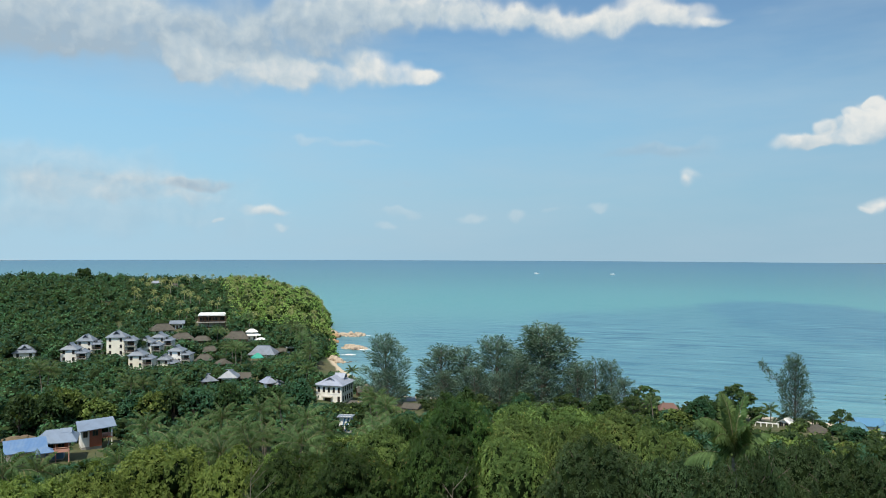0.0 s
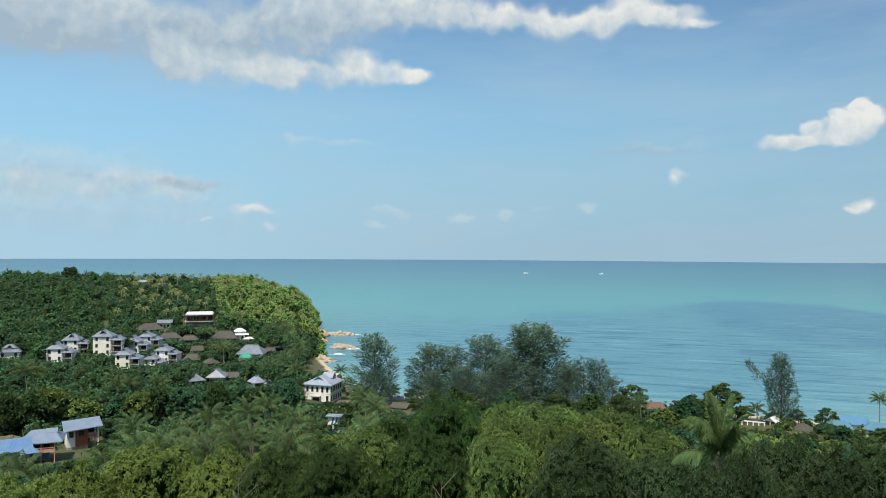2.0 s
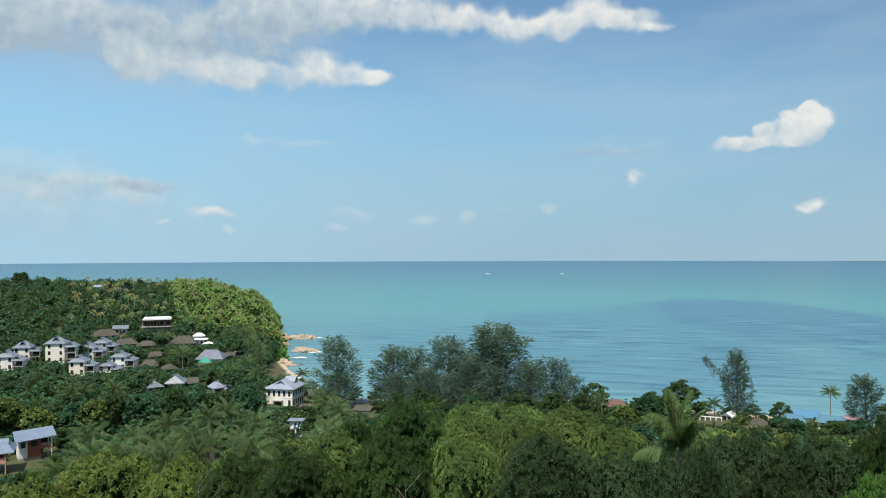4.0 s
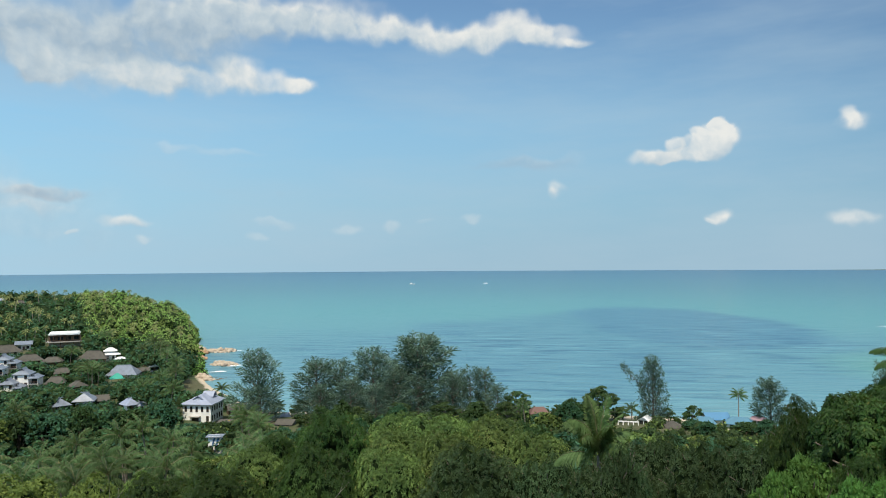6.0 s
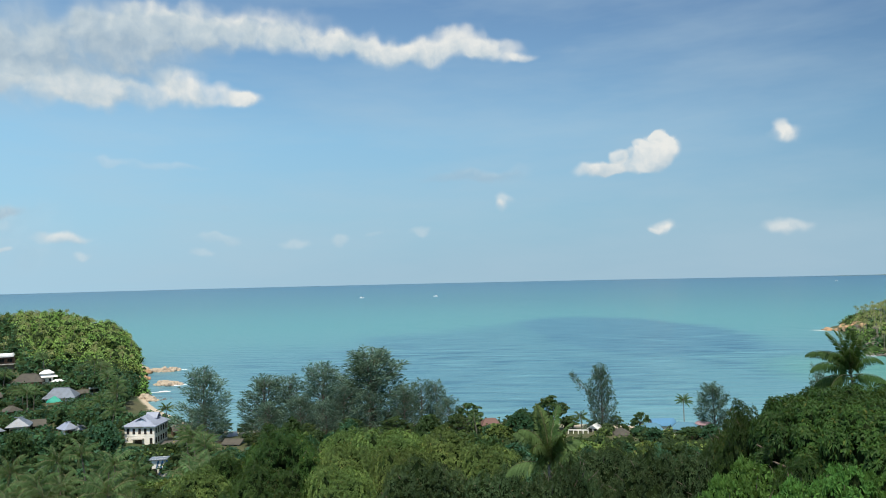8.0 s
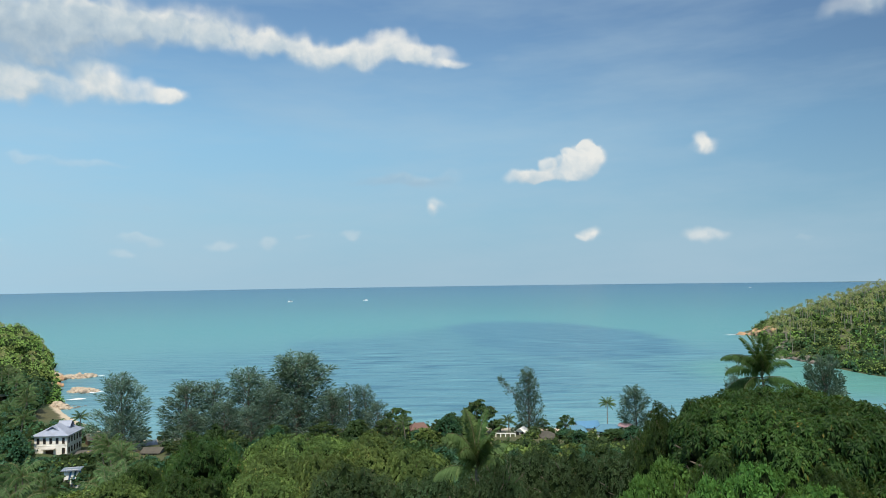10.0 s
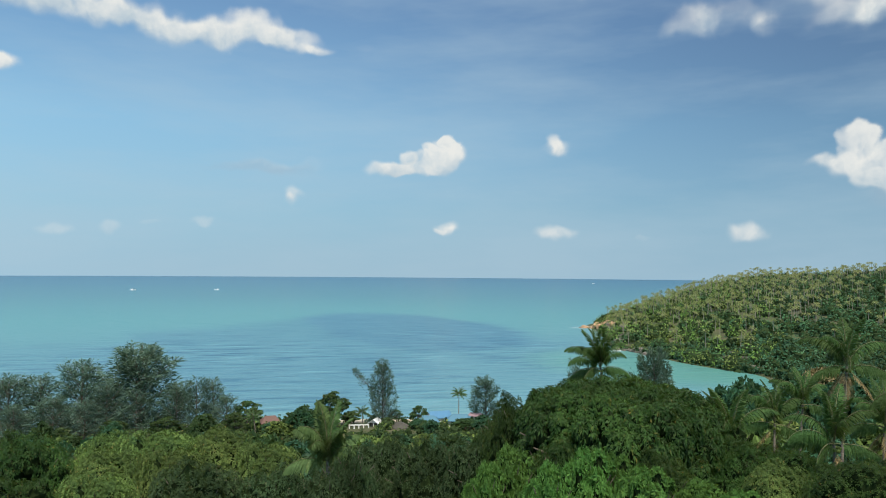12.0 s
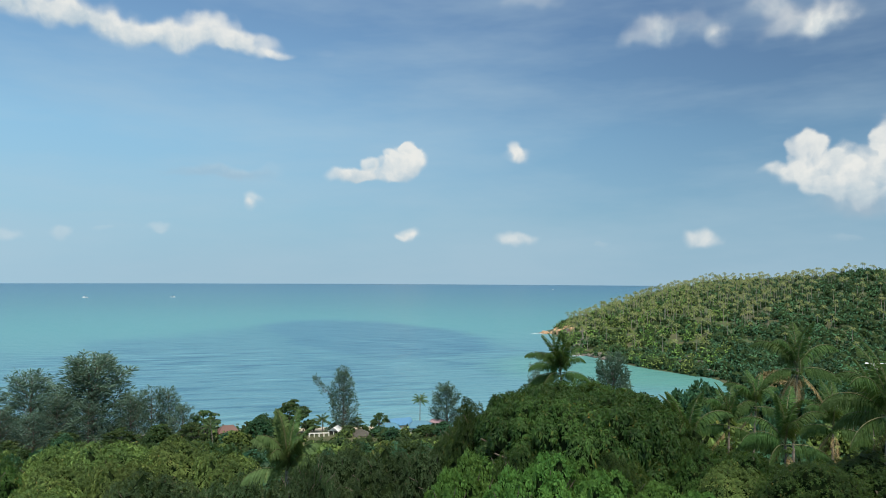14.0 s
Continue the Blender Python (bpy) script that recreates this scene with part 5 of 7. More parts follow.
def villa(az, el_bot, wide, storeys, turn, wall, roof, label, stepped=True, tiers=1):
    """A stepped hillside villa: plastered block, tiled hip roof with a little gable, balconies on the open side."""
    d = seat(az, el_bot)
    w = d * math.tan(radians(wide)) * (0.66 if stepped else 0.84)
    dep = 6.6
    z = elev(d, el_bot)
    ob = site("hillside_villa", label, "house", az + wide * (0.12 if stepped else 0), d, z, turn, "villas on the hillside", w * 0.75)
    h = storeys * 2.9
    part("wall", boxes((-w / 2, w / 2, -dep / 2, dep / 2, 0, h)), wall, ob)
    footing(ob, -w / 2, w / 2, -dep / 2, dep / 2, 5.0)
    e, rise = 0.55, 0.36 * min(w, dep)
    r = part("roof", hip(-w / 2 - e, w / 2 + e, -dep / 2 - e, dep / 2 + e, h - 0.1, rise, 0.34), roof, ob)
    part("gablet", gable(-w * 0.17, w * 0.17, -dep * 0.36, dep * 0.36, h + 0.55 * rise, 0.62 * rise, "y", 0.14), roof, r)
    if tiers > 1:
        part("upper_roof", hip(-w * 0.34, w * 0.34, -dep * 0.34, dep * 0.34, h + 0.22 * min(w, dep), 0.22 * min(w, dep), 0.3), roof, ob)
    for s in range(storeys):
        for k in (-0.3, 0.3) if w < 8 else (-0.33, 0.0, 0.33):
            window(ob, k * w, s * 2.9 + 1.0, -dep / 2, 0.85, 1.35)
        window(ob, 0.0, s * 2.9 + 1.0, w / 2, 1.0, 1.3, "right")
    if stepped:
        # a lower wing on the downhill side: open verandas, one above the other, under a roof of its own
        ww, x0 = 0.62 * w, w / 2
        y0, y1, wh = -dep / 2 - 1.2, dep / 2 - 1.0, h - 1.5
        wing = part("wing", boxes((x0, x0 + ww, y0 + 2.2, y1, -1.0, wh)), wall, ob)
        wr = part("wing_roof", hip(x0 - 0.3, x0 + ww + 0.5, y0 - 0.4, y1 + 0.5, wh - 0.05, 0.34 * ww, 0.36), roof, ob)
        part("wing_gablet", gable(x0 + ww * 0.3, x0 + ww * 0.7, y0 + 0.6, y1 - 0.4, wh + 0.17 * ww, 0.2 * ww, "y", 0.12), roof, wr)
        for s in range(storeys):
            z0 = s * 2.9 - 1.0
            if z0 > wh - 2.0:
                break
            b = part("balcony", boxes((x0, x0 + ww + 0.2, y0, y0 + 2.2, z0 - 0.2, z0)), M_CONCRETE, ob)
            part("railing", boxes((x0, x0 + ww + 0.15, y0 + 0.02, y0 + 0.1, z0 + 0.85, z0 + 0.97), *[(x0 + 0.05 + k * ww / 6, x0 + 0.13 + k * ww / 6, y0 + 0.03, y0 + 0.09, z0, z0 + 0.85) for k in range(7)]), M_TIMBER, b)
            for xx in (x0 + 0.12, x0 + ww):
                part("post", boxes((xx - 0.1, xx + 0.1, y0 + 0.08, y0 + 0.28, z0 - (2.7 if s else 3.5), min(z0 + 2.7, wh))), M_WHITE, b)
            part("veranda_door", boxes((x0 + 0.2 * ww, x0 + 0.8 * ww, y0 + 2.12, y0 + 2.24, z0 + 0.05, z0 + 2.1)), M_GLASS, wing)
        part("terrace_wall", boxes((x0 - 0.4, x0 + ww + 1.6, y0 - 0.4, y0 - 0.1, -4.0, -0.6)), M_CONCRETE, ob)
    keep_clear(az, wide * 0.55, d - 4, el_bot + 0.16)
    return ob


villa(24.42, -7.62, 1.9, 3, -18, M_CREAM, M_SLATE, "tall cream villa with a grey tiled roof and balconies")
villa(22.49, -7.6, 1.5, 2, -18, M_WHITE, M_SLATE, "white villa with a grey tiled roof on the hillside")
villa(21.59, -7.25, 1.35, 2, -18, M_WHITE, M_SLATE, "white villa with grey roof and shaded balconies")
villa(23.07, -8.6, 1.6, 2, -18, M_CREAM, M_SLATE, "cream villa with a grey roof below the others")
villa(21.26, -8.5, 1.3, 1, -18, M_WHITE, M_SLATE, "low white villa with a grey roof")
villa(20.37, -8.4, 1.5, 2, -18, M_WHITE, M_SLATE, "white villa with dark timber balconies")
villa(27.5, -7.9, 1.6, 2, -18, M_WHITE, M_SLATE, "white villa with a stepped grey roof")
villa(26.5, -7.3, 1.6, 2, -18, M_WHITE, M_SLATE, "white villa with a grey roof behind another")
villa(30.55, -7.45, 1.55, 1, -6, M_WHITE, M_SLATE, "small white house with a two-tiered grey roof", False, 2)


def bungalow(az, el_ridge, el_bot, w, dep, rise, turn, wall, roof, label, shape="hip", posts=False, wall_h=2.6):
    d = seat(az, el_bot)
    w = w * d / 420
    z = elev(d, el_bot)
    rise = max(1.2, min(rise, elev(d, el_ridge) - z - 1.6))
    wall_h = elev(d, el_ridge) - rise - z
    ob = site("bungalow", label, "house", az, d, z, turn, "bungalows in the village", w * 0.7)
    part("wall", boxes((-w / 2 + 0.4, w / 2 - 0.4, -dep / 2 + 0.6, dep / 2 - 0.4, 0, wall_h)), wall, ob)
    footing(ob, -w / 2 + 0.4, w / 2 - 0.4, -dep / 2 + 0.6, dep / 2 - 0.4, 4.0)
    e = 0.8
    if shape == "hip":
        r = part("roof", hip(-w / 2 - e, w / 2 + e, -dep / 2 - e, dep / 2 + e, wall_h - 0.1, rise, 0.45), roof, ob)
        part("ridge_cap", boxes((-w * 0.25, w * 0.25, -0.18, 0.18, wall_h + rise - 0.2, wall_h + rise + 0.06)), roof, r)
    else:
        part("roof", gable(-w / 2 - e, w / 2 + e, -dep / 2 - e, dep / 2 + e, wall_h - 0.1, rise, "x"), roof, ob)
    for k in (-0.28, 0.28):
        window(ob, k * w, 0.9, -dep / 2 + 0.6, 1.1, 1.2)
    part("door", boxes((-0.5, 0.5, -dep / 2 + 0.53, -dep / 2 + 0.62, 0.0, 2.05)), M_TIMBER, ob)
    if posts:
        for k in (-1, 1):
            part("post", boxes((k * (w / 2 + 0.3) - 0.1, k * (w / 2 + 0.3) + 0.1, -dep / 2 - 0.5, -dep / 2 - 0.3, -3.0, wall_h)), M_TIMBER, ob)
    keep_clear(az, math.degrees(w * 0.5 / d), d - 4, el_ridge - math.degrees((rise * 0.85 + (1.5 if wall is M_WHITE else 0.4)) / d))
    return ob


for az, el, low, w, dep, rise, turn, wall, roof, label, shape in (
        (21.6, -5.42, -6.22, 12.0, 7.0, 3.2, 10, M_WHITE, M_BROWN, "house with a weathered brown roof and white walls", "hip"),
        (20.55, -5.2, -5.84, 6.6, 5.0, 1.6, -5, M_WHITE, M_SLATE, "small white house with a grey roof", "gable"),
        (20.2, -6.15, -6.78, 10.5, 7.0, 3.0, 8, M_TIMBER, M_BROWN, "timber bungalow with a weathered brown roof", "hip"),
        (18.8, -6.42, -6.96, 8.6, 6.0, 2.8, -12, M_TIMBER, M_BROWN, "timber bungalow with a dark thatched roof", "hip"),
        (18.2, -7.22, -7.79, 7.6, 6.0, 2.6, 12, M_TIMBER, M_BROWN, "dark timber bungalow under a brown roof", "hip"),
        (18.6, -7.8, -8.46, 7.8, 6.0, 2.8, -8, M_TIMBER, M_BROWN, "brown-roofed bungalow among trees", "hip"),
        (17.2, -8.2, -8.81, 6.0, 5.0, 2.6, 20, M_TIMBER, M_BROWN, "small bungalow with a pale thatched roof", "hip"),
        (16.2, -6.15, -6.92, 12.6, 8.0, 3.6, -10, M_RED, M_BROWN, "red-brown pavilion with a wide brown roof", "hip"),
        (14.2, -7.3, -8.2, 14.0, 9.0, 3.8, -14, M_WHITE, M_SLATE, "long hall with a broad grey hipped roof", "hip"),
        (12.15, -7.2, -7.91, 4.4, 4.0, 1.8, 10, M_WHITE, M_WHITEROOF, "small pale hut at the foot of the headland", "hip"),
        (18.35, -9.3, -10.24, 6.8, 6.0, 2.2, 14, M_WHITE, M_SLATE, "low grey-roofed house among palms", "hip"),
        (16.75, -9.05, -10.18, 8.6, 6.0, 2.6, -10, M_WHITE, M_SLATE, "white house with a grey roof in the valley", "hip"),
        (15.6, -9.3, -10.1, 6.4, 5.0, 1.8, -10, M_TIMBER, M_BROWN, "dark-roofed house in the valley", "gable"),
        (13.8, -9.7, -10.59, 5.2, 4.6, 2.0, 25, M_WHITE, M_LILAC, "small hut with a pale grey roof", "hip"),
        (13.1, -9.95, -10.6, 3.6, 3.4, 1.4, -15, M_CREAM, M_SLATE, "tiny grey-roofed hut among palms", "hip"),
        (12.9, -7.55, -8.1, 4.6, 3.4, 1.4, 8, M_WHITE, M_BROWN, "little hut with a buff roof", "gable"),
        (22.03, -2.2, -2.62, 6.4, 5.0, 1.8, 0, M_CONCRETE, M_LILAC, "pale house on the ridge among trees", "hip"),
        (20.77, -2.4, -2.77, 4.0, 4.0, 1.6, 0, M_CONCRETE, M_BROWN, "small brown-roofed hut on the ridge", "hip")):
    bungalow(az, el, low, w, dep, rise, turn, wall, roof, label, shape, roof is M_BROWN)


def white_pavilion():
    az = 15.1
    d = seat(az, -6.9)
    z = elev(d, -6.9)
    ob = site("garden_pavilion", "white two-tiered pavilion catching the sun", "pavilion", az, d, z, 0, "", 6)
    part("body", boxes((-2.6, 2.6, -2.0, 2.0, 0, 3.0)), M_WHITE, ob)
    footing(ob, -2.6, 2.6, -2.0, 2.0)
    part("lower_roof", hip(-4.6, 4.6, -3.4, 3.4, 3.0, 1.3, 0.3), M_WHITEROOF, ob)
    part("drum", boxes((-1.8, 1.8, -1.3, 1.3, 2.9, 4.7)), M_WHITE, ob)
    part("upper_roof", hip(-3.2, 3.2, -2.3, 2.3, 4.7, 1.6, 0.3), M_WHITEROOF, ob)
    part("porch_roof", hip(1.8, 7.4, -5.4, -2.2, 0.9, 1.0, 0.3), M_WHITEROOF, ob)
    for k in (-1, 1):
        window(ob, k * 1.3, 0.9, -2.0, 0.9, 1.3)
    keep_clear(az, 0.8, d - 4, -6.8)


white_pavilion()


def terrace_villa():
    """The long villa with the white flat roof over an open dark storey and a terrace on stilts."""
    az = 18.05
    d = seat(az, -5.75)
    z = elev(d, -5.35)
    ob = site("terrace_villa", "long villa with a white flat roof over an open terrace", "house", az, d, z, -4, "", 11)
    part("wall", boxes((-7.6, 7.6, -1.5, 4.5, 0, 3.0)), M_TIMBER, ob)
    part("roof", boxes((-7.4, 7.4, -5.4, 5.2, 3.6, 4.3), (-7.0, 7.0, -3.0, 5.0, 4.3, 4.8)), M_WHITEROOF, ob)
    part("beam", boxes((-7.2, 7.2, -5.0, -4.7, 3.0, 3.6)), M_TIMBER, ob)
    fl = part("terrace", boxes((-8.4, 10.4, -5.6, 4.5, -0.35, 0)), M_CONCRETE, ob)
    part("railing", boxes((-8.3, 10.3, -5.55, -5.47, 0.85, 0.95), *[(-8.3 + 1.5 * k, -8.2 + 1.5 * k, -5.55, -5.47, 0, 0.9) for k in range(13)]), M_TIMBER, fl)
    for k in range(6):
        part("post", boxes((-8.0 + 3.1 * k, -7.75 + 3.1 * k, -5.2, -4.95, -5.5, 3.1)), M_TIMBER, ob)
    for k in range(4):
        window(ob, -5.6 + 3.7 * k, 0.4, -1.5, 2.4, 2.0)
    footing(ob, -7.6, 7.6, -1.0, 4.5, 6.0)
    keep_clear(az, 1.1, d - 6, -5.55)


terrace_villa()


def awning():
    az = 14.65
    d = seat(az, -8.55)
    z = elev(d, -8.5)
    ob = site("tent_awning", "bright teal green fabric awning beside the hall", "awning", az, d, z, 5, "", 3)
    part("canopy", hip(-2.9, 2.9, -2.4, 2.4, 1.6, 2.2, 0.15, 0.06), M_TEAL, ob)
    for k in (-1, 1):
        for q in (-1, 1):
            part("pole", boxes((k * 2.6 - 0.05, k * 2.6 + 0.05, q * 2.1 - 0.05, q * 2.1 + 0.05, -2.5, 1.7)), M_CONCRETE, ob)
    keep_clear(az, 0.5, d - 3, -8.4)


awning()


def white_house():
    """The two-storey white house above the cove: five windows in front, hipped lilac roof with a dormer, low annexe."""
    az, d = 8.65, 252
    z = 2.9
    ob = site("white_house", "two-storey white house with a pale hipped roof and dormer", "house", az, d, z, -24, "", 11)
    w, dep, h = 9.6, 10.0, 6.3
    part("wall", boxes((-w / 2, w / 2, -dep / 2, dep / 2, 0, h)), M_WHITE, ob)
    footing(ob, -w / 2, w / 2, -dep / 2, dep / 2, 3)
    part("cornice", boxes((-w / 2 - 0.14, w / 2 + 0.14, -dep / 2 - 0.14, dep / 2 + 0.14, h - 0.5, h - 0.25)), M_WHITE, ob)
    part("string_course", boxes((-w / 2 - 0.08, w / 2 + 0.08, -dep / 2 - 0.08, dep / 2 + 0.08, 3.1, 3.24)), M_WHITE, ob)
    r = part("roof", hip(-w / 2 - 0.8, w / 2 + 0.8, -dep / 2 - 0.8, dep / 2 + 0.8, h - 0.1, 2.7, 0.36), M_LILAC, ob)
    part("upper_roof", gable(-0.6, 3.4, 0.2, 3.4, h + 1.5, 1.6, "x", 0.14), M_LILAC, r)
    dm = part("dormer", boxes((-1.1, 1.1, -dep / 2 + 1.2, -1.2, h + 0.6, h + 1.5)), M_WHITE, ob)
    part("dormer_roof", gable(-1.8, 1.8, -dep / 2 + 0.8, -0.2, h + 1.3, 1.2, "y", 0.14), M_LILAC, dm)
    part("dormer_window", boxes((-0.6, 0.6, -dep / 2 + 1.14, -dep / 2 + 1.22, h + 0.75, h + 1.35)), M_GLASS, dm)
    for k in range(5):
        window(ob, -3.7 + 1.85 * k, 3.75, -dep / 2, 0.62, 1.6)
    window(ob, 3.7, 0.7, -dep / 2, 0.7, 1.6)
    part("door", boxes((-1.5, 0.7, -dep / 2 - 0.06, -dep / 2 + 0.05, 0, 2.1)), M_TIMBER, ob)
    part("door_canopy", boxes((-2.2, 1.4, -dep / 2 - 1.5, -dep / 2, 2.15, 2.35)), M_CONCRETE, ob)
    for k in range(5):
        window(ob, -3.8 + 1.9 * k, 3.75, w / 2, 0.7, 1.6, "right")
        window(ob, -3.8 + 1.9 * k, 0.7, w / 2, 0.7, 1.6, "right")
    keep_clear(8.6, 1.5, d - 6, -11.9)


white_house()


def shed(az, d, el_ridge, w, dep, rise, wall_h, turn, wall, roof, label, name="beach_house", shape="gable", group="buildings along the beach", stripes=None, along="x", clear=True):
    z = elev(d, el_ridge) - rise - wall_h
    ob = site(name, label, "house", az, d, z, turn, group, max(w, dep) * 0.55)
    part("wall", boxes((-w / 2, w / 2, -dep / 2, dep / 2, 0, wall_h)), wall, ob)
    footing(ob, -w / 2, w / 2, -dep / 2, dep / 2, 3)
    if shape == "hip":
        part("roof", hip(-w / 2 - 0.7, w / 2 + 0.7, -dep / 2 - 0.7, dep / 2 + 0.7, wall_h - 0.05, rise, 0.5), roof, ob)
    else:
        part("roof", gable(-w / 2 - 0.6, w / 2 + 0.6, -dep / 2 - 0.6, dep / 2 + 0.6, wall_h - 0.05, rise, along), roof, ob)
        pf = bmesh.new()
        if along == "y":
            a = [pf.verts.new(c) for c in ((-w / 2, -dep / 2 - 0.02, wall_h), (w / 2, -dep / 2 - 0.02, wall_h), (0, -dep / 2 - 0.02, wall_h + rise - 0.2))]
            b = [pf.verts.new((v.co.x, v.co.y + 0.15, v.co.z)) for v in a]
            pf.faces.new(a)
            pf.faces.new(b[::-1])
            part("gable_wall", pf, wall, ob)
        else:
            pf.free()
    for k in (-0.27, 0.27):
        window(ob, k * w, 0.9, -dep / 2, 1.0, 1.2)
    if stripes:
        for k in range(stripes):
            bm = bmesh.new()
            slab_of(bm, [[(-w / 2 + 0.5 + k * w / (stripes + 0.2), -dep / 2 - 0.03, 0.5), (-w / 2 + 0.95 + k * w / (stripes + 0.2), -dep / 2 - 0.03, 0.5), (-w / 2 + 1.9 + k * w / (stripes + 0.2), -dep / 2 - 0.03, wall_h - 0.4), (-w / 2 + 1.45 + k * w / (stripes + 0.2), -dep / 2 - 0.03, wall_h - 0.4)]], 0.02)
            part("painted_stripe", bm, M_HULL, ob, "dark blue slanting stripe")
    if clear:
        keep_clear(az, math.degrees(w * 0.45 / d), d - 4, el_ridge - math.degrees(rise * 0.85 / d))
    return ob


shed(6.9, 240, -11.75, 3.6, 5.0, 0.6, 2.4, -20, M_CONCRETE, M_BROWN, "low annexe with a flat brown-grey roof", "annexe")
shed(7.75, 200, -12.85, 3.3, 2.4, 0.12, 4.6, -14, M_WHITE, M_SLATE, "white shed with slanting dark blue stripes", "shed", stripes=3)
shed(2.9, 258, -11.5, 5.0, 5.0, 1.2, 2.2, 10, M_WHITE, M_SILVER, "low beach house with a pale blue-grey roof")
shed(2.4, 238, -12.0, 5.2, 5.0, 1.2, 2.4, -24, M_SILVER, M_BROWN, "beach house with a dark brown roof and pale wall")
shed(3.6, 244, -11.95, 3.6, 4.0, 1.4, 2.2, 14, M_CREAM, M_BROWN, "small buff hut with a brown roof")
shed(6.2, 262, -10.6, 6.0, 5.0, 1.8, 2.4, 12, M_TIMBER, M_BROWN, "dark thatched hut among trees")
shed(-17.7, 236, -11.35, 5.0, 4.6, 1.9, 2.4, 8, M_PINK, M_RUST, "beach house with a red tiled roof", shape="hip")
shed(-25.9, 242, -11.75, 2.6, 3.4, 1.3, 2.2, -20, M_WHITE, M_WHITEROOF, "white gabled house near the beach", along="y")
shed(-28.0, 236, -12.05, 4.8, 5.0, 1.5, 2.2, 18, M_WHITE, M_BROWN, "brown-roofed hut near the beach", shape="hip")
shed(-30.2, 240, -11.55, 5.4, 5.0, 1.7, 2.4, 10, M_CREAM, M_CYAN, "beach restaurant with a light blue roof", shape="hip")
shed(-32.7, 240, -11.4, 7.4, 5.0, 1.9, 2.4, -6, M_CREAM, M_CYAN, "long beach building with a light blue roof", shape="hip")
shed(-34.0, 246, -11.3, 3.2, 3.4, 0.8, 2.2, -24, M_CREAM, M_PINKROOF, "building with a faded pink roof behind a blue one")
shed(-31.0, 254, -11.2, 7.0, 6.0, 1.8, 2.2, 20, M_CREAM, M_BLUE, "hut with a blue sheet roof by the sand")


def balustrade():
    az, d = -24.6, 236
    x, y = spot(az, d)
    z = elev(d, -12.75)
    ob = thing("balustrade", "white terrace balustrade with square posts", "balustrade", x, y, z, az)
    part("terrace", boxes((-3.3, 3.3, -0.4, 3.0, -4.0, 0.25)), M_WHITE, ob)
    part("top_rail", boxes((-3.3, 3.3, -0.2, 0.1, 2.0, 2.3)), M_WHITE, ob)
    for k in range(5):
        part("post", boxes((-3.25 + 1.58 * k, -2.95 + 1.58 * k, -0.18, 0.08, 0.25, 2.0)), M_WHITE, ob)
    keep_clear(az, 0.8, d - 3, -12.5)
    TAKEN.append((x, y, 4))


balustrade()


